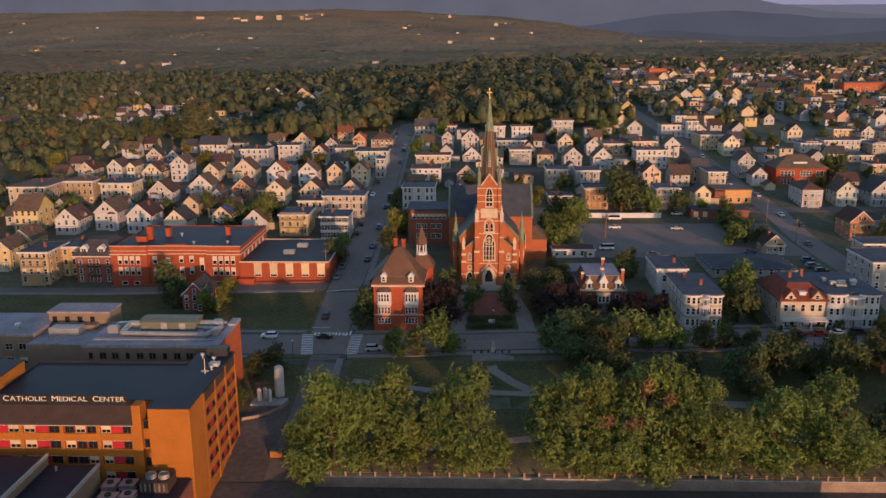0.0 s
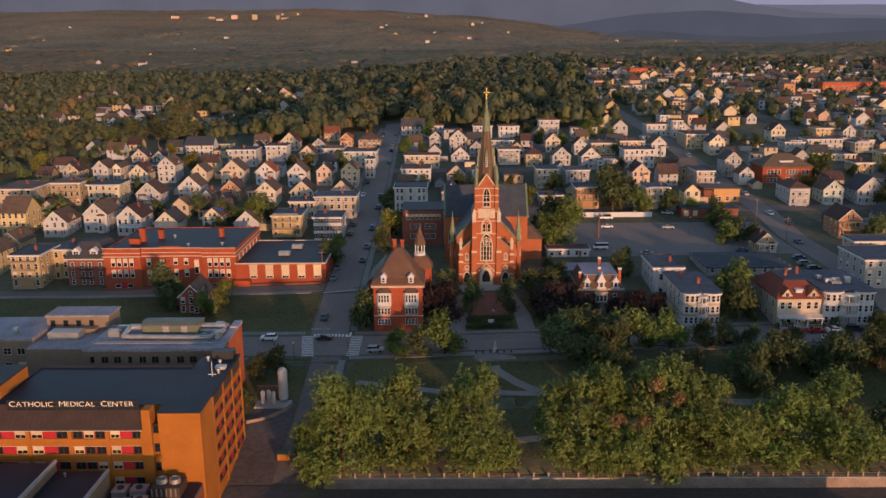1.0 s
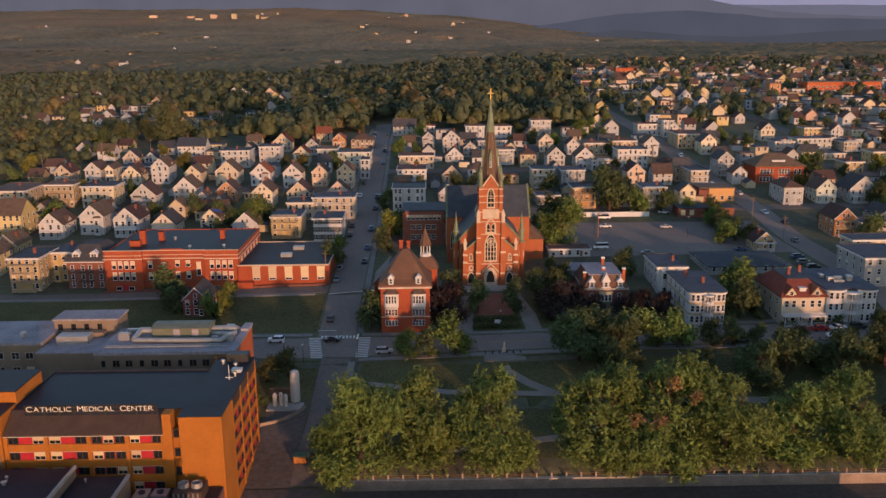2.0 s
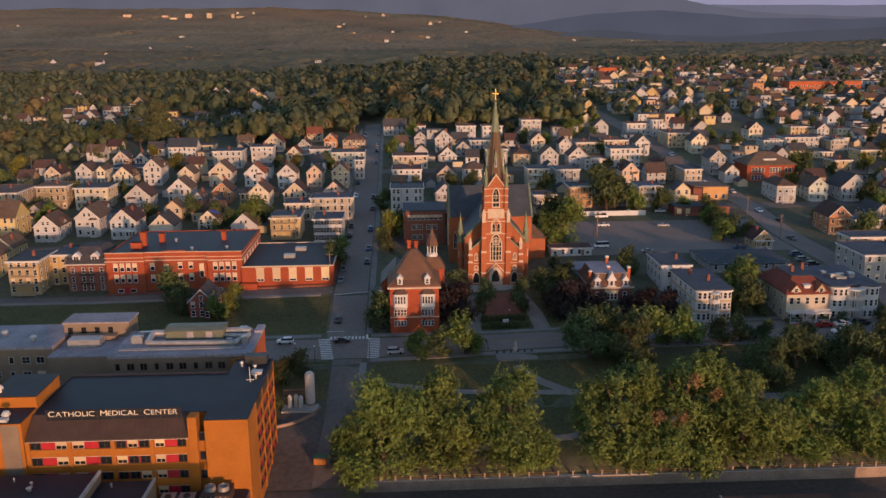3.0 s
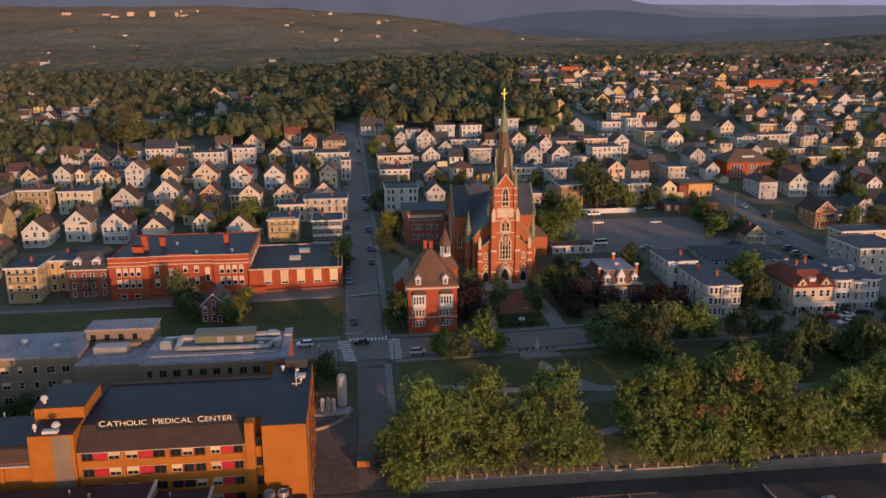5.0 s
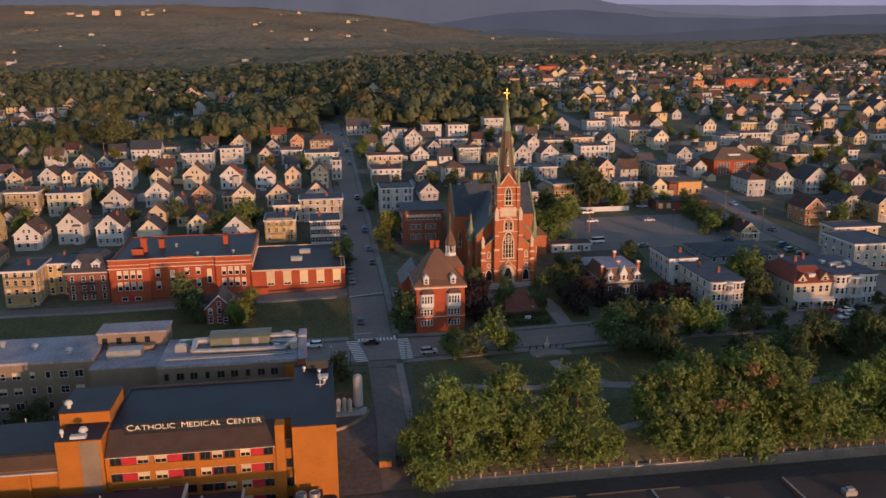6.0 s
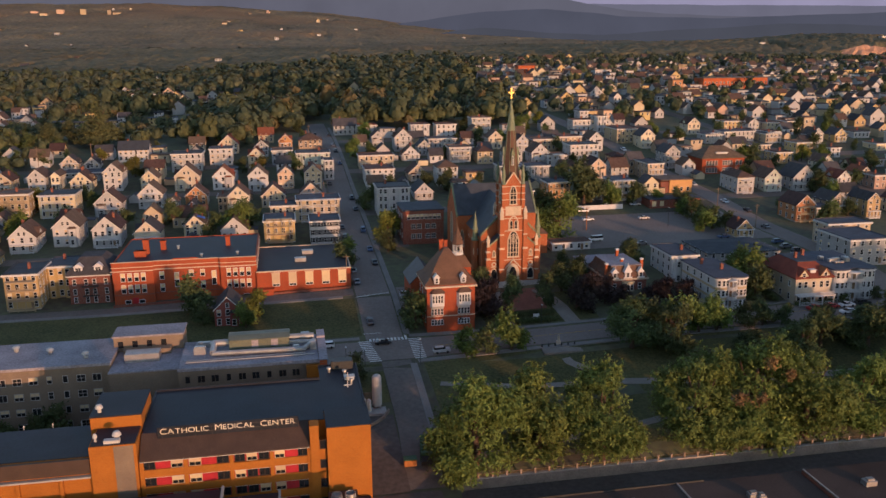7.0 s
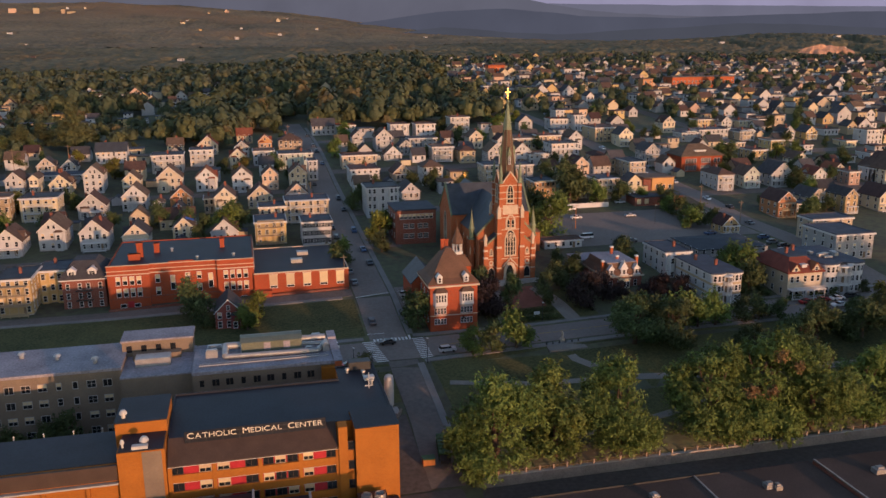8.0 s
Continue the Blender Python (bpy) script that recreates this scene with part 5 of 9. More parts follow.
# brick school with a hipped roof far up the right-hand street
fs = thing("school", pose(152.5, 392, 16.2), "red brick school with broad hipped orange-brown roof", "school")
part("wall", Build().box(-11.5, 0, -3, 11.5, 16, 8.5), "schoolbrick", fs)
part("roof", Build().rings([[(-12.3, -0.8, 8.4), (12.3, -0.8, 8.4), (12.3, 16.8, 8.4), (-12.3, 16.8, 8.4)], [(-12.3, -0.8, 8.8), (12.3, -0.8, 8.8), (12.3, 16.8, 8.8), (-12.3, 16.8, 8.8)], [(-4, 8, 14.0), (4, 8, 14.0), (4, 8.6, 14.0), (-4, 8.6, 14.0)]]), "shingle_brown", fs)
stack_windows(fs, -9.5, -3.0, 4, (5.0, 1.4), w=1.1, h=2.2)
stack_windows(fs, -0.5, 5.0, 4, (5.0, 1.4), w=1.0, h=2.2)
stack_windows(fs, 6.5, 10.5, 2, (5.0, 1.4), w=1.1, h=2.2)
part("dormer", Build().box(-3.0, 2.0, 9.0, 3.0, 5.5, 11.0).box(-3.3, 1.7, 11.0, 3.3, 5.8, 11.25), "trim", fs)

# ---- the medical centre ----
clinic = thing("clinic", pose(-72, 142, -7), "orange brick medical centre with red window panels and black flat roof", "hospital")
part("main_wall", Build().box(-20.7, 0.8, 0, 11.5, 4.4, 18.8).box(-20.7, 4.4, 0, 19.3, 23.5, 22.0).box(11.5, 8.1, 0, 19.32, 30.5, 21.9), "buffbrick", clinic)
part("roof", Build().box(-20.6, 4.5, 22.0, 11.4, 23.4, 22.14).box(11.4, 8.2, 22.0, 19.2, 30.4, 22.14), "tar", clinic, "black roof membrane")
part("parapet", Build().box(19.2, 8.2, 21.95, 19.5, 30.4, 22.4).box(-20.7, 23.4, 22.0, 11.3, 23.7, 22.5).box(11.3, 30.4, 22.0, 19.5, 30.7, 22.4).box(-20.8, 6.2, 22.0, -20.6, 23.4, 22.4), "tar", clinic)
tower = part("stair_tower", Build().box(11.6, 0.0, 0, 19.5, 8.0, 22.4), "buffbrick", clinic, "plain orange brick stair tower")
part("coping", Build().box(11.5, -0.1, 22.4, 19.6, 8.1, 22.55), "tar", tower)
part("pier", Build().box(8.6, 0.0, 0, 10.2, 2.5, 23.0), "buffbrick", clinic)
for z in (18.2, 14.4, 10.6, 6.8):
    window_at(clinic, 10.9, 0.79, z, w=1.0, h=1.5, style="fixed", trim="canopy")
# brown canopy roof with the lettering above it
part("canopy", Build().prism([(-20.7, 0.2, 19.1), (-20.7, 4.4, 22.3), (-20.7, 4.4, 22.0), (-20.7, 0.2, 18.85)], (29.2, 0, 0)), "canopy", clinic, "brown standing-seam canopy roof")
for j in range(30):
    x = -20.6 + j * 1.0
    part("seam", Build().prism([(x, 0.2, 19.11), (x, 4.4, 22.31), (x, 4.4, 22.36), (x, 0.2, 19.16)], (0.07, 0, 0)), "canopy", clinic)
part("soffit", Build().box(-20.7, 0.25, 18.74, 8.5, 0.79, 18.84), "trim", clinic)
for i, z in enumerate((17.2, 14.05, 10.9, 7.75)):
    # a storey of windows between red panels, and the orange band below it
    for b_, (x0, x1) in enumerate(((-20.7, -13.0), (-13.0, -5.2), (-5.2, 1.8), (1.8, 8.6))):
        o = 0.15 if b_ == 2 else 0.0
        part("spandrel", Build().box(x0 + 0.3, 0.42 - o, z - 1.5, x1 - 0.3, 0.79, z - 0.04), "buffbrick", clinic)
        part("window_line", Build().box(x0 + 0.3, 0.5 - o, z - 1.6, x1 - 0.3, 0.79, z - 1.5), "trim", clinic, "thin white edge over the windows")
        wd = (x1 - x0 - 0.7) / 3
        for j in range(3):
            xc = x0 + 0.35 + wd * (j + 0.5)
            if j == 1 and b_ != 2:
                part("panel", Build().box(xc - wd / 2, 0.66, z - 0.02, xc + wd / 2, 0.79, z + 1.45), "redpanel", clinic, "red spandrel panel")
            else:
                cream = (b_ == 0 and j == 2) or (b_ in (1, 3) and j == 0) or (b_ == 2 and (i + j) % 3 == 1)
                window_at(clinic, xc, 0.74, z + 0.02, w=round(wd - 0.5, 2), h=1.3, style="half" if cream else "fixed", cols=2, trim="blind" if cream else "canopy")
                part("panel", Build().box(xc - wd / 2 - 0.02, 0.76, z - 0.02, xc + wd / 2 + 0.02, 0.795, z + 1.45), "redpanel", clinic, "red spandrel panel")
for x in (-20.4, -13.0, -5.2, 1.8, 8.4):
    part("pier", Build().box(x - 0.35, 0.3, 0, x + 0.35, 0.8, 18.7), "buffbrick", clinic)
# side wall towards the street: strips of windows over red panels, brown cladding under the roof edge
part("side_cladding", Build().box(19.33, 8.3, 19.7, 19.46, 30.4, 21.9), "canopy", clinic, "brown cladding below the roof edge")
for y in (8.2, 15.4, 22.6, 29.8):
    part("side_pier", Build().box(19.33, y, 0, 19.52, y + 0.75, 21.9), "buffbrick", clinic)
for z in (16.9, 13.5, 10.1, 6.7, 3.3):
    for y in (12.3, 19.5, 26.6):
        part("panel", Build().box(19.33, y - 2.8, z - 0.1, 19.38, y + 2.8, z + 1.2), "redpanel", clinic, "red spandrel panel")
        for u in (-1.9, 1.9):
            window_at(clinic, 19.38, y + u, z + 0.1, "right", w=1.5, h=0.95, style="fixed", trim="canopy")
        part("sill", Build().box(19.36, y - 2.9, z - 0.22, 19.56, y + 2.9, z - 0.1), "canopy", clinic)
for x, y in ((13.5, 27), (16.6, 25), (17.6, 20)):
    part("roof_vent", Build().lathe(x, y, [(0.25, 22.0), (0.25, 22.8), (0.5, 22.9), (0.45, 23.2), (0.0, 23.4)], 12), "metal", clinic, "white mushroom roof vent")
part("roof_unit", Build().box(16.4, 22.0, 22.0, 18.4, 23.4, 22.8).box(16.3, 21.9, 22.7, 18.5, 23.5, 22.82), "plastic", clinic)
part("roof_unit", Build().box(14.0, 28.0, 22.0, 18.6, 30.5, 23.9), "darkmetal", clinic)
part("mast", Build().tube((16.8, 18.2, 22), (16.8, 18.2, 25.4), 0.1, 0.08, 6).box(16.0, 18.1, 22.6, 17.6, 18.3, 22.75), "plastic", clinic)
# left stair block and lift house
part("left_block", Build().box(-28.6, 0.0, 0, -20.9, 7.0, 22.6), "buffbrick", clinic)
part("left_panel", Build().box(-24.6, -0.12, 0, -21.4, -0.01, 22.4), "greybrick", clinic, "grey rendered panel")
part("block_roof", Build().box(-28.4, 0.2, 22.6, -21.1, 6.9, 22.75), "tar", clinic)
part("lift_house", Build().box(-29.6, 7.1, 15, -20.9, 18.0, 24.8), "buffbrick", clinic)
part("lift_roof", Build().box(-29.7, 7.0, 24.8, -20.8, 18.1, 25.05), "tar", clinic)
for x, y, r in ((-24.3, 2.2, 0.8), (-27.8, 1.8, 0.4), (-28.3, 9.0, 0.7)):
    z = 22.7 if y < 7 else 25.0
    part("roof_vent", Build().lathe(x, y, [(r * 0.5, z), (r * 0.5, z + 0.7), (r, z + 0.8), (r, z + 1.0), (r * 0.6, z + 1.5), (0.0, z + 1.6)], 12), "plastic", clinic, "white mushroom roof vent")
part("roof_unit", Build().box(-26.2, 0.5, 22.7, -23.6, 1.6, 23.3), "plastic", clinic)
# low wing on the left
part("wing_wall", Build().box(-95, 1.0, 0, -28.8, 14.5, 20.2), "buffbrick", clinic)
part("wing_roof", Build().box(-95, 1.6, 20.2, -28.9, 14.3, 20.35), "tar", clinic)
part("wing_fascia", Build().box(-95, 0.4, 17.6, -28.8, 0.98, 20.3), "canopy", clinic)
part("wing_ledge", Build().box(-95, 0.0, 16.9, -28.8, 0.98, 17.2), "concrete", clinic)
for j in range(9):
    part("post", Build().box(-90 + 7 * j, 0.3, 12, -89.4 + 7 * j, 0.95, 17.0), "buffbrick", clinic)
for j in range(13):
    part("light_post", Build().lathe(-93 + 5 * j, 14.6, [(0.08, 20.2), (0.08, 20.9), (0.2, 20.95), (0.0, 21.2)], 6), "plastic", clinic)

# letters on the roof edge
enamel = mat("cream_letter_enamel", (0.85, 0.78, 0.62), 0.45, 0.08, 1, 6)
sign = thing("roof_sign", pose(-89.3, 145.2, 14.9), "large cream capital letters standing on the roof edge", "sign")
glyphs, at_x = [], 0.0
for word in ("CATHOLIC", "MEDICAL", "CENTER"):
    for j, ch in enumerate(word):
        cu = bpy.data.curves.new("letter", "FONT")
        cu.body, cu.size, cu.extrude, cu.offset = ch, 1.5 if j == 0 else 1.34, 0.04, -0.018
        tmp = bpy.data.objects.new("letter", cu)
        scene.collection.objects.link(tmp)
        lm = bpy.data.meshes.new_from_object(tmp.evaluated_get(bpy.context.evaluated_depsgraph_get()))
        bpy.data.objects.remove(tmp)
        lm.materials.clear()
        lm.materials.append(enamel)
        lo, hi = min(v.co.x for v in lm.vertices), max(v.co.x for v in lm.vertices)
        glyphs.append((lm, at_x - lo))
        at_x += hi - lo + 0.17
    at_x += 0.75
for lm, x in glyphs:
    q = 23.4 / (at_x - 0.92)
    part("letter", lm, None, sign, at=Matrix.Translation((x * q, 0, 0.5)) @ Euler((radians(90), 0, 0)).to_matrix().to_4x4() @ Matrix.Diagonal((q, 1.02, 1.0, 1)))
part("backing", Build().box(-0.5, 0.2, -0.4, 24.0, 0.3, 1.75), "tar", sign, "dark board behind the letters")
part("rail", Build().box(-0.3, 0.05, 0.3, 23.8, 0.15, 0.42).box(-0.3, 0.05, 1.2, 23.8, 0.15, 1.28), "darkmetal", sign)
for j in range(9):
    part("strut", Build().tube((0.3 + 2.85 * j, 0.12, -0.3), (0.3 + 2.85 * j, 0.12, 1.3), 0.05, 0.05, 5).tube((0.3 + 2.85 * j, 1.2, 0.1), (0.3 + 2.85 * j, 0.12, 1.2), 0.04, 0.04, 5), "darkmetal", sign)

# second building behind, with a cluttered grey roof
rear = thing("clinic_rear_wing", pose(-72, 180, -3), "grey-buff brick hospital wing with cluttered pale roof", "hospital")
part("wall", Build().box(-18.4, 0, -3, 12.0, 17.5, 16.6), "greybrick", rear)
part("roof", Build().box(-18.4, 0.2, 16.6, 11.8, 17.3, 16.9), "roof_grey", rear, "pale weathered membrane roof")
part("fascia", Build().box(-18.5, -0.3, 16.4, 12.0, -0.01, 17.1), "roof_grey", rear)
part("end_wall", Build().box(12.02, -0.6, -3, 13.6, 18.0, 17.0), "brick", rear, "red brick end wall")
part("end_coping", Build().box(11.9, 13.5, 17.0, 13.8, 18.2, 17.7).box(11.9, -0.8, 17.0, 13.8, 13.5, 17.2), "roof_grey", rear)
part("end_block", Build().box(9.0, -1.2, -3, 12.0, -0.02, 16.0), "buffbrick", rear)
for j in range(9):
    window_at(rear, -16.5 + 2.9 * j, -0.02, 13.6, w=1.5 if j % 3 else 0.9, h=1.5, style="fixed", cols=2 if j % 3 else 1, trim="greybrick")
    window_at(rear, -16.5 + 2.9 * j, -0.02, 9.8, w=1.5, h=1.5, style="fixed", cols=2, trim="greybrick")
ahu = part("air_handler", Build().box(-8.0, 9.0, 17.3, 5.5, 14.5, 19.6), "pale_green", rear, "long pale green air handling unit on its frame")
part("ridge_cap", Build().prism([(-8.2, 8.7, 19.6), (-8.2, 14.8, 19.6), (-8.2, 12.6, 20.1), (-8.2, 10.9, 20.1)], (13.9, 0, 0)), "pale_green", ahu)
part("frame", Build().box(-8.2, 8.6, 17.0, 5.7, 14.9, 17.3), "metal", ahu)
for j in range(6):
    part("door", Build().box(-7.4 + 2.2 * j, 8.93, 17.6, -5.9 + 2.2 * j, 8.99, 19.3), "roof_grey" if j in (2, 4) else "pale_green", ahu)
for k, (p_, q_, r_) in enumerate((((-8.2, 11.5, 18.3), (-11.5, 11.5, 18.3), 0.8), ((-11.5, 11.9, 18.3), (-11.5, 6.6, 17.7), 0.7), ((-11.6, 6.6, 17.6), (9.0, 5.8, 17.6), 0.55), ((8.7, 5.6, 17.6), (11.2, 10.6, 17.8), 0.55), ((5.5, 12.6, 18.2), (11.2, 12.6, 18.2), 0.75),
                                  ((5.5, 10.4, 17.8), (11.4, 9.6, 17.8), 0.5), ((-11.5, 15.6, 17.3), (11.0, 15.9, 17.3), 0.35), ((-17.0, 3.0, 17.2), (11.0, 3.2, 17.2), 0.16), ((-17.0, 4.0, 17.2), (9.0, 4.4, 17.2), 0.12))):
    part("duct", Build().tube(p_, q_, r_, r_, 10), "metal", rear)
for x, y, w, h in ((9.2, 14.6, 1.1, 1.3), (10.8, 7.2, 0.7, 1.6), (7.0, 7.6, 0.8, 0.8), (-14.5, 9.0, 1.3, 1.5), (-14.0, 13.5, 1.6, 0.9)):
    part("roof_unit", Build().box(x - w, y - 0.8, 16.9, x + w, y + 0.8, 16.9 + h).box(x - w + 0.2, y - 0.5, 16.9 + h, x + w - 0.2, y + 0.5, 17.2 + h), "metal", rear)
link = thing("clinic_link_block", pose(-98, 184, -3), "grey-buff brick link block with penthouse", "hospital")
part("wall", Build().box(-7.5, 0, -3, 7.5, 17, 15.4), "greybrick", link)
part("roof", Build().box(-7.6, -0.1, 15.4, 7.6, 17.1, 15.7), "roof_grey", link)
part("penthouse", Build().box(-8.5, 13, 13, 7.0, 20, 19.2), "greybrick", link)
part("penthouse_roof", Build().box(-8.8, 12.7, 19.2, 7.3, 20.3, 19.6), "roof_grey", link)
for j in range(4):
    window_at(link, -7.0 + 3.2 * j, 12.98, 16.7, w=1.2, h=1.6, style="fixed", trim="greybrick")
part("roof_unit", Build().box(-5, 5.5, 15.7, 2.5, 9.0, 17.6), "metal", link)
part("roof_unit", Build().box(-6, 10.0, 15.7, 4.5, 12.4, 17.0), "greybrick", link)
lw = thing("clinic_long_wing", pose(-150, 187.5, -3), "long grey-buff brick ward wing with pale flat roof", "hospital")
part("wall", Build().box(-46, 0, -3, 44.4, 16, 16.4), "greybrick", lw)
part("roof", Build().box(-46.3, -0.4, 16.4, 44.4, 16.3, 17.0), "roof_grey", lw, "pale weathered membrane roof")
for z in (13.0, 9.4, 5.8, 2.2):
    for j in range(27):
        blinds = (j * 7 + int(z) * 5) % 9 < 4
        window_at(lw, -44.5 + 3.3 * j, -0.01, z, w=0.9 if j % 7 in (2, 3) else 1.7, h=1.5, style="half" if blinds else "sash" if j % 2 else "fixed", cols=1 if j % 7 in (2, 3) else 2, trim="concrete")
for x, y in ((38.5, 4), (30, 8), (12, 6), (22, 11)):
    part("roof_vent", Build().lathe(x, y, [(0.5, 17.0), (0.5, 17.8), (0.9, 17.9), (0.6, 18.4), (0.0, 18.5)], 10), "metal", lw)


# oxygen tank yard at the corner
tank = thing("storage_tank", pose(-46.7, 187.6, ground(-46.7, 187.6)), "tall white cylindrical gas tank on its pad", "tank")
part("shell", Build().lathe(0, 0, [(0.9, 0.6), (1.15, 0.9), (1.15, 7.6), (0.95, 8.2), (0.5, 8.5), (0.0, 8.6)], 20), "plastic", tank)
for a in range(3):
    part("leg", Build().box(0.8 * math.cos(a * 2.1) - 0.12, 0.8 * math.sin(a * 2.1) - 0.12, 0, 0.8 * math.cos(a * 2.1) + 0.12, 0.8 * math.sin(a * 2.1) + 0.12, 0.9), "metal", tank)
part("pad", Build().box(-6.5, -3.5, -1.5, 2.0, 2.5, 0.05), "concrete", tank)
small_tank = thing("gas_cylinder", pose(-50.0, 186.6, ground(-50, 186.6)), "small white vertical gas cylinder beside the tank", "tank", "gas cylinders")
part("shell", Build().lathe(0, 0, [(0.5, 0.1), (0.55, 0.3), (0.55, 3.0), (0.3, 3.4), (0.0, 3.5)], 12), "plastic", small_tank)
for x, y in ((-51.4, 186.3), (-48.8, 185.9)):
    copy_thing(small_tank, pose(x, y, ground(x, y)))
fence = thing("yard_fence", pose(0, 0, 0), "dark mesh fence round the tank yard", "fence")
for j in range(8):
    x, y = -53.5 + 0.9 * j, 190.6
    part("post", Build().box(x - 0.06, y - 0.06, ground(x, y) - 0.3, x + 0.06, y + 0.06, ground(x, y) + 2.4), "wood", fence)
for k in range(3):
    part("rail", Build().box(-53.5, 190.5, ground(-50, 190.6) + 0.25 + 0.8 * k, -47.2, 190.6, ground(-50, 190.6) + 0.85 + 0.8 * k), "wood", fence)
kerb = Build()
cpts = [(-53.6, 178.0), (-51.0, 178.9), (-48.0, 180.6), (-45.6, 182.8), (-44.2, 185.6)]
for (xa, ya), (xb, yb) in zip(cpts, cpts[1:]):
    d = Vector((xb - xa, yb - ya, 0)).normalized()
    nx_, ny_ = -d.y * 0.2, d.x * 0.2
    za, zb = ground(xa, ya), ground(xb, yb)
    kerb.rings([[(xa - nx_, ya - ny_, za - 0.4), (xa + nx_, ya + ny_, za - 0.4), (xa + nx_, ya + ny_, za + 0.8), (xa - nx_, ya - ny_, za + 0.8)], [(xb - nx_, yb - ny_, zb - 0.4), (xb + nx_, yb + ny_, zb - 0.4), (xb + nx_, yb + ny_, zb + 0.8), (xb - nx_, yb - ny_, zb + 0.8)]])
solid("yard_wall", kerb, "wallstone", "low curved concrete wall round the tank yard", "wall")

# roofs at the foot of the picture, below the medical centre
fore = thing("service_building", pose(-80, 118, -7), "low service building with black roof and pale parapet", "building")
part("wall", Build().box(-42, 0, 0, 1.4, 21.0, 14.0), "greybrick", fore)
part("roof", Build().box(-41.7, 0.3, 14.0, 1.1, 20.9, 14.15), "tar", fore)
part("parapet", Build().box(1.1, 0.3, 14.0, 1.5, 21.1, 14.7).box(-42, -0.1, 14.0, 1.5, 0.3, 14.7), "concrete", fore, "pale roof parapet")
part("low_wall", Build().box(1.52, 0, 0, 11.0, 20.8, 12.4), "greybrick", fore)
part("low_roof", Build().box(1.52, 0.3, 12.4, 10.7, 20.7, 12.55), "tar", fore)
part("low_parapet", Build().box(10.7, 0.3, 12.4, 11.1, 20.9, 13.0), "concrete", fore, "pale roof parapet")
for x, y, r in ((-9.0, 17.0, 0.35), (-12.6, 18.5, 0.2), (-8.6, 15.2, 0.6), (4.0, 18.6, 0.3)):
    z = 12.5 if x > 1.5 else 14.1
    part("roof_vent", Build().lathe(x, y, [(r * 0.6, z), (r * 0.6, z + 0.6), (r, z + 0.7), (0.0, z + 1.0)], 8), "metal", fore)
plant = thing("plant_room", pose(-66, 120, -7), "low plant room with roof-top cooling units", "building")
part("wall", Build().box(-2.8, 0, 0, 13.2, 21.5, 8.4), "oldbrick", plant)
part("roof", Build().box(-2.8, 0.2, 8.4, 13.0, 21.4, 8.6), "tar", plant)
for x, y, w, d, h in ((2.6, 18, 1.4, 1.3, 1.0), (-0.6, 17.5, 1.2, 1.5, 1.2), (0.6, 13.5, 1.6, 1.2, 0.9), (4.0, 14.0, 1.2, 1.2, 1.0)):
    u = part("roof_unit", Build().box(x - w, y - d, 8.6, x + w, y + d, 8.6 + h).box(x - w - 0.08, y - d - 0.08, 8.5 + h, x + w + 0.08, y + d + 0.08, 8.62 + h), "metal", plant)
    part("fan", Build().lathe(x, y, [(0.6, 8.62 + h), (0.62, 8.9 + h), (0.5, 8.92 + h), (0.0, 8.75 + h)], 12), "darkmetal", u)
ct = part("cooling_tower", Build().box(5.4, 16.0, 8.6, 10.6, 20.5, 10.6), "canopy", plant, "brown louvred cooling tower with two fans")
for x in (6.8, 9.2):
    part("fan", Build().lathe(x, 18.2, [(1.05, 10.6), (0.95, 11.4), (0.85, 11.4), (0.8, 10.8), (0.0, 10.8)], 16), "metal", ct)
for j in range(6):
    part("louvre", Build().box(5.5 + 0.86 * j, 15.88, 8.9, 5.75 + 0.86 * j, 15.98, 10.4), "metal", ct)
low = thing("mill_building", pose(12, 112, -8), "low dark flat-roofed building across the street", "building")
part("wall", Build().box(-42, 0, 0, 24.6, 33.0, 2.9), "oldbrick", low)
part("roof", Build().box(-41.8, 0.2, 2.9, 24.4, 32.7, 3.05), "tar_old", low)
part("parapet", Build().box(-42, 32.7, 2.9, 3.2, 33.1, 3.4).box(-42.1, 0, 2.9, -41.8, 32.7, 3.4), "darkmetal", low)
part("coping", Build().box(-2.8, 2.0, 3.05, -2.5, 32.7, 3.35), "concrete", low, "pale coping across the roof")
for x, y, w in ((9.7, 25.3, 1.0), (11.0, 24.4, 0.7), (-14.5, 27.0, 0.8)):
    part("roof_unit", Build().box(x - w, y - 0.8, 3.0, x + w, y + 0.8, 4.0).box(x - w * 0.6, y - 0.5, 4.0, x + w * 0.6, y + 0.5, 4.3), "metal", low)
low2 = thing("mill_building", pose(60, 110, -8), "low brown flat-roofed building across the street", "building")
part("wall", Build().box(-23.3, 0, 0, 16, 34.0, 3.6), "oldbrick", low2)
part("roof", Build().box(-23.2, 0.2, 3.6, 15.9, 33.9, 3.8), "tar_old", low2)
part("coping", Build().box(-23.3, 2.0, 3.8, -23.0, 33.9, 4.0), "concrete", low2, "pale coping across the roof")
for x, y, w in ((-13.8, 26.0, 1.2), (4.0, 24.0, 1.4)):
    part("roof_unit", Build().box(x - w, y - 0.9, 3.7, x + w, y + 0.9, 4.8).box(x - w * 0.5, y - 0.5, 4.8, x + w * 0.7, y + 0.5, 5.2), "metal", low2)

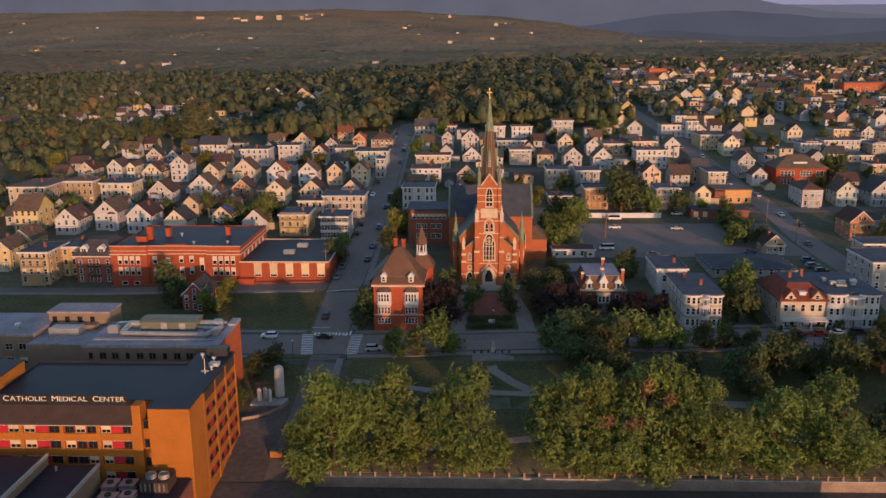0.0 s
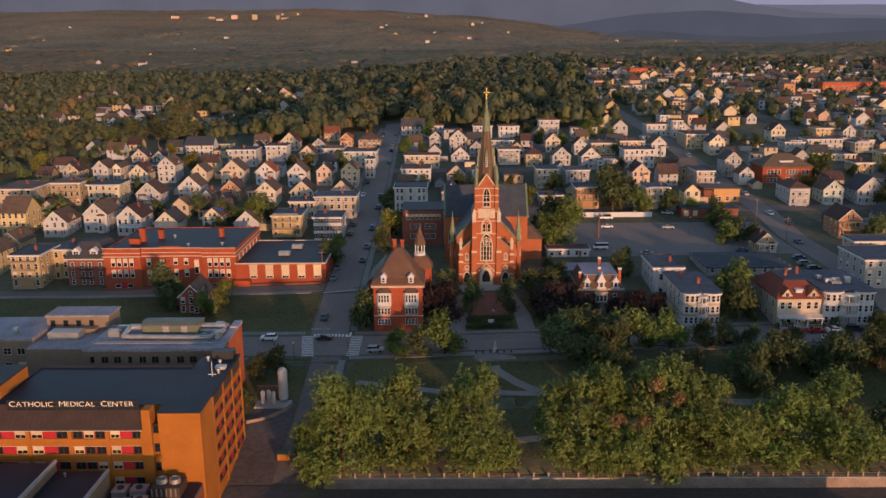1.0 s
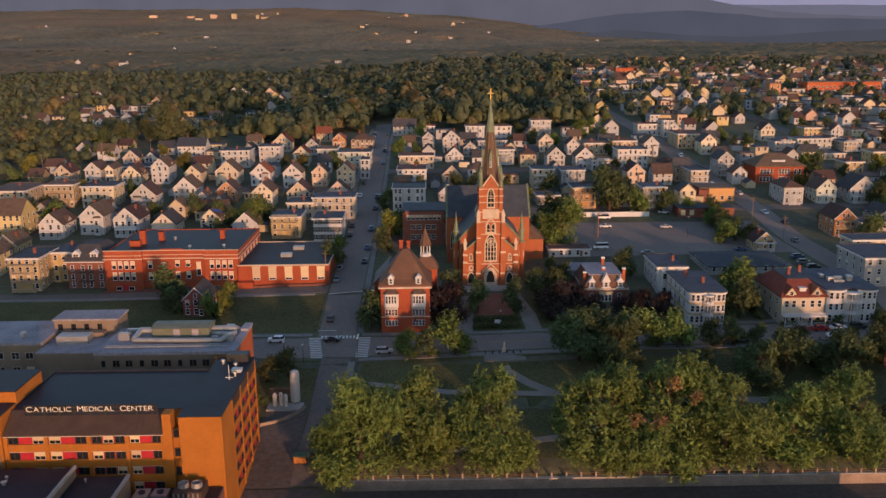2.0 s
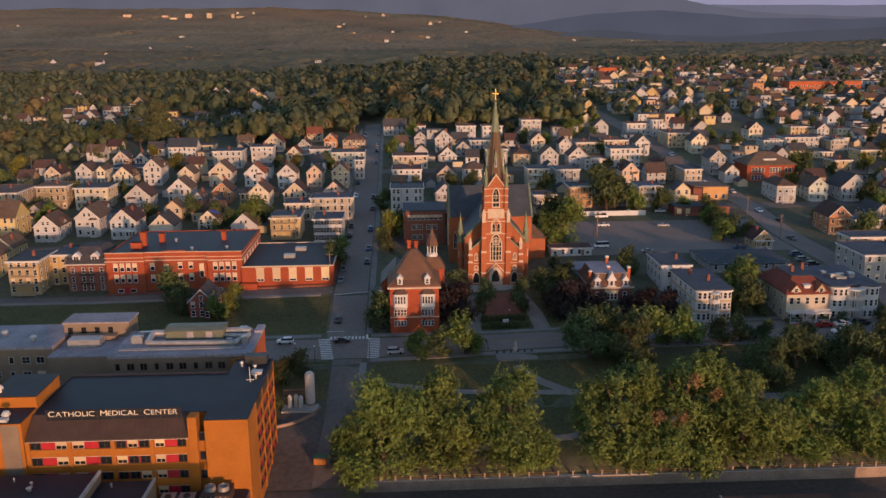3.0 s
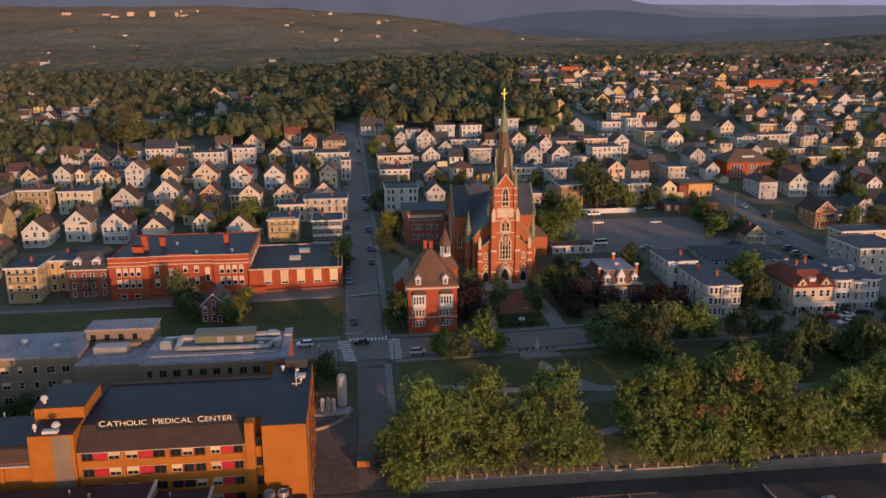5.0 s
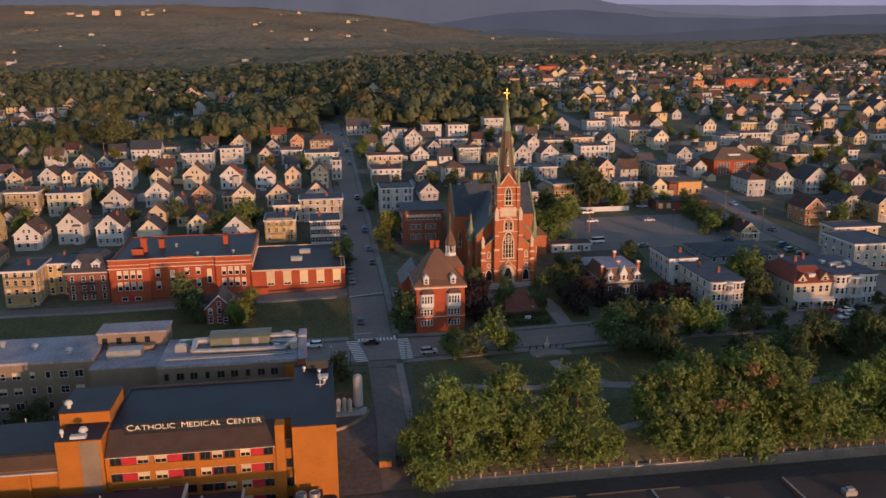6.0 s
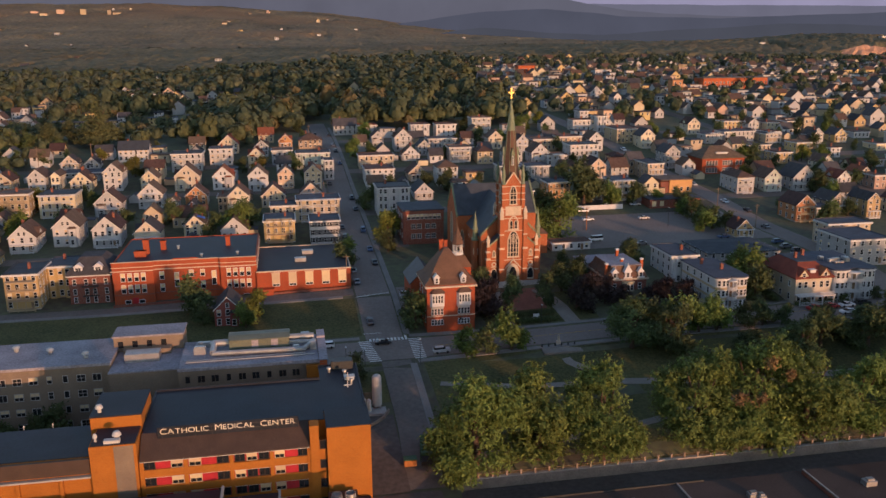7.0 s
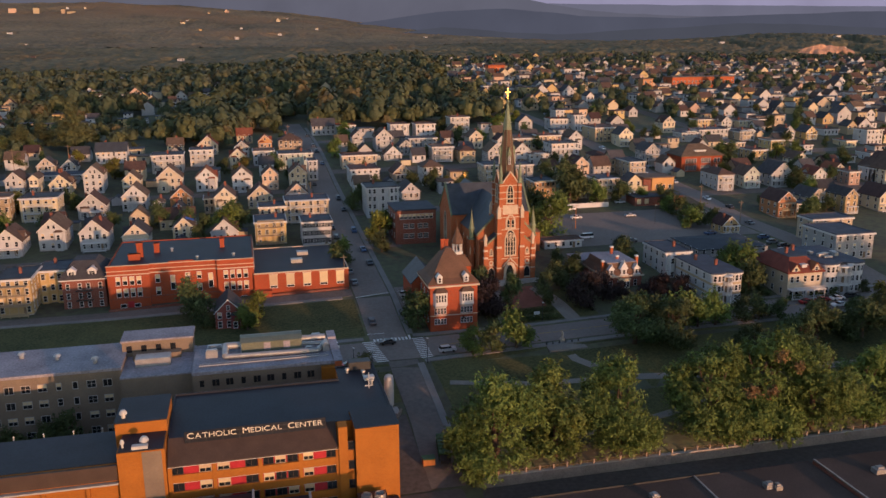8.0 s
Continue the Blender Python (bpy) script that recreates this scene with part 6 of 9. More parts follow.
# out of view: added to cast shade on the clinic's foot and low wing
shade_block = thing("mill_building", pose(-78, 66, -7), "unseen brick block added to shade the clinic", "building")
part("wall", Build().box(-45, 0, 0, 36, 36, 17.0), "oldbrick", shade_block)
part("roof", Build().box(-45.4, -0.4, 17.0, 36.4, 36.4, 17.5), "tar_brown", shade_block)
part("upper_wall", Build().box(-100, 2, 0, -46, 36, 22.0), "oldbrick", shade_block)
part("upper_roof", Build().box(-100.4, 1.6, 22.0, -45.6, 36.4, 22.4), "tar_brown", shade_block)
for z in (2.0, 6.0, 10.0, 13.6):
    for j in range(20):
        window_at(shade_block, -43 + 4.0 * j, 36.01, z, "back", w=1.6, h=2.2)

# ---- retaining wall and fence along the park ----
rw = Build()
rw.box(-32.6, 155.9, -9.5, 175, 156.5, -5.7)
rw.prism([(-32.6, 156.5, -9.5), (-32.6, 172, -9.5), (-32.6, 172, -3.6), (-32.6, 156.5, -5.6)], (0.5, 0, 0))
wall_ob = solid("wall_park", rw, "wallstone", "long weathered concrete retaining wall below the park", "wall", "structure")
part("wall_cap", Build().box(-32.7, 155.8, -5.7, 175, 156.6, -5.55), "concrete", wall_ob)
pf = thing("park_fence", pose(0, 0, -5.55), "low iron rail fence with concrete posts on the park wall", "fence")
pm = Build().box(-0.17, -0.17, 0, 0.17, 0.17, 0.95).box(-0.22, -0.22, 0.95, 0.22, 0.22, 1.08).mesh("post", mats_of("wallstone"))
rl = Build().box(0, -0.04, 0.72, 3.06, 0.04, 0.79).box(0, -0.04, 0.36, 3.06, 0.04, 0.42).mesh("rail", mats_of("wood"))
for j in range(44):
    part("post", pm, None, pf, at=(-32.3 + 3.06 * j, 156.2, 0))
    if j not in (13, 14, 25, 26, 38):
        part("rail", rl, None, pf, at=(-32.3 + 3.06 * j, 156.2, 0))

# monument steps and statue at the park's upper edge
mon = thing("park_steps", pose(5.0, 207.0, ground(5, 207)), "stone stair with bollards at the park entrance", "steps")
for j in range(5):
    part("step", Build().box(-4.5 + 0.3 * j, -1.0 - 0.5 * (j + 1), -1.6, 4.5 - 0.3 * j, -1.0 - 0.5 * j, -0.12 - 0.17 * j), "path", mon)
part("terrace", Build().box(-5.2, -3.4, -1.2, 5.6, -1.0, 0.10), "path", mon)
part("terrace", Build().box(-5.0, -1.0, -1.2, 5.0, 1.2, 0.12), "path", mon)
for j in range(6):
    x = -4.6 + 1.84 * j
    part("bollard", Build().lathe(x, 1.0, [(0.22, 0.1), (0.2, 0.9), (0.26, 1.0), (0.0, 1.15)], 8), "darkmetal", mon)
stt = Build().box(-0.55, -0.55, 0, 0.55, 0.55, 1.0).lathe(0, 0, [(0.42, 1.0), (0.3, 1.4), (0.36, 2.2), (0.2, 2.5), (0.22, 2.75), (0.0, 2.95)], 10)
solid("statue", stt, "stone", "pale stone figure on a square plinth", "statue", at=(5.4, 209.2, ground(5.4, 209.2)))

# ---- large houses on the cross street ----
house(60.2, 246.5, 9.0, 16, 9.0, "flat", "white", "tar_blue", z=5.8, label="white three-storey house with flat roof behind its neighbour", lower=3)
# the tenement at x = 127 is white; its grey siding stands in for shade
house(127.0, 246, 15.0, 18, 9.0, "flat", "grey", "tar_blue", z=8.0, label="large white three-storey tenement, greyed to look shaded, with black flat roof", lower=3, cols=5)
house(135.0, 268, 17.0, 9, 8.6, "flat", "cream", "tar_blue", z=9.0, label="cream three-storey tenement with flat roof", lower=3, cols=5)
house(90.0, 261.0, 27, 20, 2.6, "hip", "grey", "tar_blue", z=8.2, rise=1.5, chimney=0, label="long low grey garage block with shallow roof", lower=3, cols=8)
house(35.2, 285.2, 14.5, 6, 3.2, "flat", "white", "tar_brown", z=8.3, chimney=0, label="low white garage building by the parking place", lower=2)


def tenement(x, y, z, w, d, h, rb, wall, label, band=None, roof="tar_blue"):
    """Three-storey flat-roofed house: two bowed bays that run up the front, and a bowed porch of three decks between them."""
    t = thing("house", pose(x, y, z), label, "house", "town houses")
    a, deep = w / 2, 1.35

    def outline(o, zz):
        pts = [(a + o, d + o, zz), (-a - o, d + o, zz)]
        for c in (-a + rb, a - rb):
            pts += [(c + (rb + o) * math.cos(math.pi + math.pi * j / 8), (deep + o) * math.sin(math.pi + math.pi * j / 8), zz) for j in range(9)]
        return pts
    part("wall", Build().prism(outline(0, -3), (0, 0, h + 3)), wall, t)
    part("foundation", Build().prism(outline(0.06, -3), (0, 0, 3.5)), "concrete", t)
    ro = part("roof", Build().prism(outline(0.5, h), (0, 0, 0.3)), roof, t)
    part("cornice", Build().prism(outline(0.42, h - 0.5), (0, 0, 0.49)), "trim", ro)
    fh = (h - 0.6) / 3
    for k in range(3):
        z0 = 0.4 + fh * k
        if band and k:
            part("band", Build().prism(outline(0.05, z0 - 0.25), (0, 0, 0.75)), band, t, "brown shingled band")
        for c in (-a + rb, a - rb):
            for q in (-0.62, 0, 0.62):
                part("window", window_mesh(w=0.8, h=1.65), None, t, at=pose(c + rb * math.sin(q), -deep * math.cos(q) - 0.02, z0 + 0.95, 0, 0, math.degrees(math.atan2(deep * math.sin(q) / rb, math.cos(q)))))
        part("door", shared(("porch_door",), lambda: Build().box(-0.5, -0.05, 0, 0.5, 0.02, 2.1), "wood"), None, t, at=(0.4, -0.02, z0))
        for u in (3.5, 8.0, 12.5, 17.0):
            window_at(t, -a - 0.01, u, z0 + 0.95, "left")
            window_at(t, a + 0.01, u, z0 + 0.95, "right")
    pw, pd = a - 2 * rb + 1.0, 2.7
    arc = [(pw * math.cos(math.pi + math.pi * j / 10), -0.6 + (pd - 0.6) * math.sin(math.pi + math.pi * j / 10)) for j in range(11)]
    po = part("porch", Build().prism([(u, v, h - 0.95) for u, v in arc], (0, 0, 0.4)), "trim", t, "white bowed porch of three decks")
    for k in range(3):
        z0 = 0.35 + fh * k
        part("deck", Build().prism([(u, v, z0 - 0.2) for u, v in arc], (0, 0, 0.22)), "trim", po)
        rl_ = Build()
        for (u0, v0), (u1, v1) in zip(arc, arc[1:]):
            for zz in (z0 + 0.2, z0 + 0.92):
                rl_.tube((u0, v0 + 0.06, zz), (u1, v1 + 0.06, zz), 0.06, 0.06, 4)
            for e in (0.0, 0.25, 0.5, 0.75):
                rl_.box(u0 + (u1 - u0) * e - 0.035, v0 + (v1 - v0) * e + 0.03, z0 + 0.15, u0 + (u1 - u0) * e + 0.035, v0 + (v1 - v0) * e + 0.09, z0 + 0.95)
        part("railing", rl_, "trim", po)
    for j in (0, 2, 4, 6, 8, 10):
        part("post", Build().tube((arc[j][0], arc[j][1] + 0.1, -1.5), (arc[j][0], arc[j][1] + 0.1, h - 0.95), 0.12, 0.11, 6), "trim", po)
    return t


bow = tenement(63.5, 223.4, 3.9, 10.4, 21, 9.9, 2.3, "white", "white three-storey house with bowed bays, round porches and flat roof", "tan")
part("chimney", shared(("chimney",), chimney_mesh, "schoolbrick"), None, bow, at=(1.2, 8, 10.4))
part("chimney", shared(("chimney",), chimney_mesh, "schoolbrick"), None, bow, at=(-1.8, 15, 10.4))
wide_t = tenement(103.6, 222.2, 4.3, 14.2, 21, 10.1, 2.6, "white", "wide white three-storey house with bowed bays and stacked porches")
for x, y, w, d, h in ((-2.5, 8, 1.6, 1.4, 0.9), (0.4, 9.5, 2.2, 1.2, 0.7), (2.8, 7.6, 1.3, 1.3, 1.1), (-0.8, 6.2, 2.8, 0.8, 0.5), (4.2, 10.5, 1.6, 1.6, 0.7), (-3.6, 11.5, 1.2, 1.6, 0.9)):
    part("roof_unit", Build().box(x - w / 2, y - d / 2, 10.3, x + w / 2, y + d / 2, 10.4 + h).box(x - w / 2 - 0.06, y - d / 2 - 0.06, 10.4 + h, x + w / 2 + 0.06, y + d / 2 + 0.06, 10.48 + h), "metal", wide_t, "grey roof machine")

# cream house with a red hipped roof and two front gables
yh = thing("house", pose(90.2, 222, 4.1), "cream clapboard house with red hipped roof, two front gables and porch", "house", "town houses")
part("wall", Build().box(-6.0, 0, -3, 6.0, 19, 8.2), "pale_cream", yh)
part("foundation", Build().box(-6.1, -0.1, -3, 6.1, 19.1, 0.4), "concrete", yh)
part("roof", Build().rings([[(-6.7, -0.7, 8.2), (6.7, -0.7, 8.2), (6.7, 19.7, 8.2), (-6.7, 19.7, 8.2)], [(-6.7, -0.7, 8.5), (6.7, -0.7, 8.5), (6.7, 19.7, 8.5), (-6.7, 19.7, 8.5)], [(-3.0, 4.5, 12.2), (3.0, 4.5, 12.2), (3.0, 15, 12.2), (-3.0, 15, 12.2)]]), "shingle_red", yh, "red shingle hipped roof")
part("roof_deck", Build().box(-3.1, 4.4, 12.2, 3.1, 15.1, 12.35), "tar_blue", yh)
for x in (-3.6, 3.6):
    g = part("front_gable", Build().prism([(x - 2.0, -0.2, 8.4), (x + 2.0, -0.2, 8.4), (x, -0.2, 11.0)], (0, 5, 0)), "cream", yh)
    c = Build()
    for sg in (-1, 1):
        c.prism([(x + sg * 2.4, -0.5, 8.0), (x, -0.5, 11.05), (x, -0.5, 11.35), (x + sg * 2.4, -0.5, 8.3)], (0, 5.5, 0))
    part("gable_roof", c, "shingle_red", g)
    window_at(g, x, -0.22, 8.8, w=0.9, h=1.0)
part("dormer", Build().box(-0.9, 0.8, 8.8, 0.9, 4, 10.4).box(-1.1, 0.6, 10.4, 1.1, 4.5, 10.6), "trim", yh)
for x in (-4.6, -2.6, 0, 2.6, 4.6):
    window_at(yh, x, -0.01, 5.3, w=1.0, h=1.8)
    window_at(yh, x, -0.01, 1.3, w=1.0, h=1.9)
for y in (3, 7.5, 12, 16):
    for z in (1.3, 5.3):
        window_at(yh, -6.01, y, z, "left", w=0.95, h=1.7)
        window_at(yh, 6.01, y, z, "right", w=0.95, h=1.7)
porch(yh, 11.5, 2.4, 1, 0.5)
bl = Build().box(-5.7, -2.3, 4.15, 5.7, -2.2, 4.27)
for j in range(36):
    bl.box(-5.6 + 0.32 * j - 0.05, -2.29, 3.4, -5.6 + 0.32 * j + 0.05, -2.21, 4.15)
part("balustrade", bl, "trim", yh, "white balustrade on the porch roof")
part("portico", Build().box(-1.6, -3.3, 3.1, 1.6, -2.7, 3.5).box(-1.5, -3.2, -0.5, -1.25, -2.95, 3.1).box(1.25, -3.2, -0.5, 1.5, -2.95, 3.1), "trim", yh, "white entrance portico")
for x, y in ((-1.0, 9), (3.4, 12)):
    part("chimney", shared(("chimney",), chimney_mesh, "oldbrick"), None, yh, at=(x, y, 12.6))

# brick house with a patterned mansard and white dormers
mh = thing("house", pose(39.2, 243, 4.6), "brick house with patterned mansard roof and white ornate dormers", "house", "town houses")
part("wall", Build().box(-6.4, 0, -3, 6.4, 17, 4.6), "oldbrick", mh)
part("cornice", Build().box(-7.0, -0.6, 4.3, 7.0, -0.01, 4.85).box(-7.0, -0.01, 4.3, -6.41, 17, 4.85).box(6.41, -0.01, 4.3, 7.0, 17, 4.85), "pale_cream", mh)
part("mansard", Build().rings([[(-6.8, -0.4, 4.85), (6.8, -0.4, 4.85), (6.8, 17.4, 4.85), (-6.8, 17.4, 4.85)], [(-5.6, 0.9, 6.9), (5.6, 0.9, 6.9), (5.6, 16.1, 6.9), (-5.6, 16.1, 6.9)], [(-5.0, 1.5, 8.6), (5.0, 1.5, 8.6), (5.0, 15.5, 8.6), (-5.0, 15.5, 8.6)]]), "slate_brown", mh, "patterned red and grey slate mansard")
part("roof_deck", Build().box(-5.15, 1.3, 8.6, 5.15, 15.7, 8.8), "roof_grey", mh)
for x, w, top_ in ((-4.3, 1.5, 8.3), (0, 1.9, 9.4), (4.3, 1.5, 8.3)):
    d = part("dormer", Build().box(x - w / 2, -0.3, 5.0, x + w / 2, 2.0, 7.0).prism([(x - w / 2 - 0.5, -0.5, 6.8), (x + w / 2 + 0.5, -0.5, 6.8), (x + 0.3, -0.5, top_ - 0.4), (x, -0.5, top_), (x - 0.3, -0.5, top_ - 0.4)], (0, 2.4, 0)).box(x - w / 2 - 0.45, -0.6, 4.9, x + w / 2 + 0.45, -0.3, 5.3), "trim", mh, "white ornate dormer")
    part("finial", Build().lathe(x, -0.3, [(0.12, top_ - 0.1), (0.2, top_ + 0.2), (0.05, top_ + 0.5), (0.0, top_ + 0.9)], 6), "trim", d)
    window_at(d, x, -0.32, 5.3, w=0.8, h=1.3)
for x in (-2.2, 2.2):
    part("slate_band", Build().box(x - 0.5, 0.0, 5.2, x + 0.5, 0.3, 5.6), "shingle_red", mh)
for x in (-4.2, -1.5, 1.5, 4.2):
    window_at(mh, x, -0.01, 1.2, w=0.9, h=1.9)
for y in (3, 8, 13):
    window_at(mh, -6.41, y, 1.2, "left", w=0.9, h=1.9)
    window_at(mh, 6.41, y, 1.2, "right", w=0.9, h=1.9)
for x, y, z in ((-6.0, 3, 8.8), (6.2, 4, 9.6), (1.5, 13, 10.8), (0.3, 6, 9.4)):
    c = part("chimney", Build().box(x - 0.42, y - 0.42, 4, x + 0.42, y + 0.42, z), "brick", mh)
    part("cap", Build().box(x - 0.52, y - 0.52, z, x + 0.52, y + 0.52, z + 0.5), "trim", c)
part("side_wing", Build().prism([(-9.5, 3, -3), (-6.42, 3, -3), (-6.42, 3, 3.4), (-9.5, 3, 2.4)], (0, 12, 0)), "oldbrick", mh)
part("bay", Build().box(-1.8, -1.2, -1, 1.8, -0.01, 3.6).box(-2.0, -1.4, 3.6, 2.0, -0.01, 3.9), "cream", mh)
for x in (-1.1, 0, 1.1):
    window_at(mh, x, -1.21, 1.2, w=0.7, h=1.7)
part("rear_wing", Build().box(-8.6, 17.4, -2, 3.0, 27, 5.6).box(-8.8, 17.2, 5.6, 3.2, 27.2, 5.85), "roof_grey", mh)

# small red house on the lawn
house(-83.8, 239.0, 7.4, 11, 5.6, "gy", "red", "shingle_dark", z=2.9, rise=3.6, label="small dark red clapboard house with white window trim", seed=6)
# yellow flat-roofed house and the brick mansard at the end of the lane
house(-145.2, 263.5, 9.6, 15, 11.2, "flat", "yellow", "tar_blue", z=4.4, deck=3, label="yellow three-storey house with stacked porches and blue-grey roof", lower=3)
house(-136.4, 273.0, 8.6, 12, 10.4, "flat", "yellow", "tar_blue", z=4.8, label="yellow three-storey house wing with flat roof", lower=3)
dm = thing("house", pose(-126.2, 266, 4.3), "dark brick house with brown mansard roof and pale dormers", "house", "town houses")
part("wall", Build().box(-6.2, 0, -3, 6.2, 16, 9.6), "oldbrick", dm)
part("roof", Build().rings([[(-6.9, -0.7, 9.5), (6.9, -0.7, 9.5), (6.9, 16.7, 9.5), (-6.9, 16.7, 9.5)], [(-6.9, -0.7, 9.9), (6.9, -0.7, 9.9), (6.9, 16.7, 9.9), (-6.9, 16.7, 9.9)], [(-3.2, 4.5, 14.2), (3.2, 4.5, 14.2), (3.2, 12, 14.2), (-3.2, 12, 14.2)]]), "shingle_dark", dm)
for x in (-3.2, 2.6):
    d = part("dormer", Build().box(x - 1.2, 0.4, 10.2, x + 1.2, 4, 12.0).prism([(x - 1.5, 0.2, 11.9), (x + 1.5, 0.2, 11.9), (x, 0.2, 13.0)], (0, 4, 0)), "trim", dm)
    window_at(d, x, 0.38, 10.5, w=1.5, h=1.2, cols=2)
part("eave", Build().box(-6.9, -0.75, 9.2, 6.9, -0.3, 9.5), "trim", dm)
for z in (6.4, 3.4, 0.8):
    for x in (-4.6, -1.2, 1.2, 4.6):
        window_at(dm, x, -0.01, z, w=0.9, h=1.7)
fe = part("fire_escape", Build().box(-2.4, -1.2, 5.9, 2.4, -0.05, 6.0).box(-2.4, -1.2, 2.9, 2.4, -0.05, 3.0).prism([(-2.2, -1.1, 3.0), (-1.9, -1.1, 3.0), (1.9, -1.1, 5.9), (1.6, -1.1, 5.9)], (0, 0.5, 0)).box(-2.4, -1.22, 6.8, 2.4, -1.18, 6.9).box(-2.4, -1.22, 3.8, 2.4, -1.18, 3.9), "darkmetal", dm, "black iron fire escape")

# low commercial buildings by the parking place
cb = thing("shop_building", pose(100, 336.5, 11.6), "low brown brick shop building with flat roof", "shop")
part("wall", Build().box(-11.5, 0, -3, 11.5, 9, 4.0), "oldbrick", cb)
part("roof", Build().box(-11.7, -0.2, 4.0, 11.7, 9.2, 4.3), "tar_blue", cb)
for x in (-9.6, -6.0):
    part("wall_panel", Build().box(x - 0.9, -0.08, 1.2, x + 0.9, -0.01, 3.4), "blind", cb, "pale painted shape on brick")
part("door", Build().box(4, -0.08, 0, 5.2, -0.01, 2.2), "glass", cb)
oc = thing("shop_building", pose(114.3, 360.5, 13.6), "flat-roofed ochre building with red side wall", "shop")
part("wall", Build().box(-5.6, 0, -3, 5.6, 12, 6.2), "orange", oc)
part("side_wall", Build().box(-9.8, 0.5, -3, -5.62, 12, 5.6), "oldbrick", oc)
part("roof", Build().box(-10.1, -0.3, 6.2, 6.1, 12.4, 6.6), "tar_brown", oc)
for x in (-3, 0.4, 3.6):
    window_at(oc, x, -0.01, 1.2, w=1.2, h=1.6)

# ---- the houses of the hillside, street by street ----
house(-164.4, 277.4, 6.7, 12.0, 7.8, "gy", "yellow", "shingle_brown")
house(105.3, 288.0, 7.2, 8.0, 3.4, "gy", "yellow", "shingle_brown")
house(-167.0, 295.8, 8.0, 12.0, 4.3, "gy", "yellow", "shingle_brown")
house(207.3, 306.8, 9.9, 13.0, 8.2, "flat", "white", "tar_blue", deck=2)
house(143.2, 307.0, 8.4, 13.0, 7.1, "gy", "orange", "shingle_brown", deck=2)
house(194.0, 307.5, 9.8, 14.0, 6.4, "gy", "cream", "shingle_brown")
house(175.0, 307.6, 6.1, 13.0, 7.8, "gy", "yellow", "shingle_dark")
house(-52.3, 308.1, 10.8, 12.0, 9.0, "flat", "white", "tar_blue", style="shutter", cols=5)
house(-68.9, 313.3, 11.2, 14.0, 8.4, "flat", "yellow", "tar_blue", deck=3)
house(158.7, 314.5, 10.2, 9.0, 3.5, "flat", "grey", "tar_blue")
house(-159.0, 315.6, 9.1, 13.0, 5.7, "gy", "white", "shingle_brown")
house(-175.8, 317.4, 9.8, 13.0, 9.0, "gx", "yellow", "shingle_brown", deck=1)
house(-130.9, 317.5, 9.6, 13.0, 6.9, "gy", "white", "shingle_brown")
house(166.1, 318.1, 7.8, 13.0, 5.0, "gy", "cream", "shingle_dark")
house(-117.0, 318.6, 9.1, 12.0, 4.5, "gy", "pale_cream", "shingle_dark")
house(-85.7, 319.1, 9.8, 12.0, 4.1, "gy", "white", "shingle_brown")
house(-145.4, 320.9, 9.1, 14.0, 7.4, "gy", "white", "shingle_brown")
house(-100.4, 324.8, 8.2, 11.0, 4.6, "gy", "cream", "shingle_brown")
house(-103.7, 338.7, 13.1, 9.0, 4.3, "gx", "tan", "shingle_brown")
house(-67.1, 338.7, 10.6, 10.0, 7.2, "flat", "cream", "tar_blue")
house(-53.4, 339.1, 17.2, 12.0, 9.1, "flat", "cream", "tar_blue", deck=3)
house(-22.4, 340.4, 13.3, 14.0, 12.4, "flat", "white", "tar")
house(232.7, 346.2, 16.5, 11.0, 8.6, "gy", "pale_cream", "shingle_brown")
house(82.2, 351.1, 9.8, 13.0, 8.9, "flat", "cream", "tar_blue", deck=3)
house(52.4, 351.7, 9.8, 12.0, 8.9, "flat", "orange", "tar_blue", deck=3)
house(158.5, 356.0, 8.6, 11.0, 6.4, "gy", "green", "shingle_brown")
house(212.0, 351.9, 6.1, 11.0, 6.6, "flat", "pink", "tar_brown")
house(228.2, 352.9, 7.5, 12.0, 7.2, "flat", "white", "tar_brown")
house(-193.8, 353.1, 16.5, 22.0, 9.5, "flat", "cream", "tar_brown")
house(193.8, 353.7, 7.1, 11.0, 5.7, "gy", "white", "shingle_red")
house(70.4, 354.0, 5.7, 11.0, 6.2, "gy", "white", "shingle_brown")
house(143.4, 354.1, 8.5, 16.0, 7.5, "hip", "white", "shingle_brown", deck=2)
house(-104.2, 355.4, 6.2, 9.0, 3.0, "gy", "grey", "shingle_dark")
house(174.3, 355.4, 11.7, 13.0, 6.3, "gy", "grey", "shingle_dark")
house(-85.7, 355.7, 8.4, 14.0, 7.5, "gy", "pale_cream", "shingle_brown")
house(37.7, 358.1, 9.9, 10.0, 4.1, "flat", "cream", "tar_blue", deck=1)
house(-112.3, 359.2, 3.9, 10.0, 5.0, "gy", "grey", "shingle_brown")
house(-92.2, 359.2, 3.9, 10.0, 6.3, "flat", "pink", "tar_brown", deck=2)
house(-137.9, 359.7, 10.6, 11.0, 5.5, "gy", "grey", "shingle_brown")
house(-157.4, 360.0, 13.9, 13.0, 9.5, "flat", "cream", "tar_blue", deck=3)
house(-174.6, 361.3, 12.7, 12.0, 10.0, "flat", "tan", "tar_brown", deck=3)
house(-71.3, 362.9, 10.1, 12.0, 5.1, "gy", "cream", "shingle_brown")
house(212.6, 363.7, 5.7, 11.0, 5.3, "gy", "cream", "shingle_red")
house(-5.7, 365.6, 8.3, 14.0, 3.6, "gy", "white", "shingle_dark")
house(-103.7, 367.4, 8.9, 11.0, 5.1, "gy", "orange", "shingle_brown")
house(-122.5, 368.8, 9.9, 12.0, 6.2, "gy", "white", "shingle_brown", deck=2)
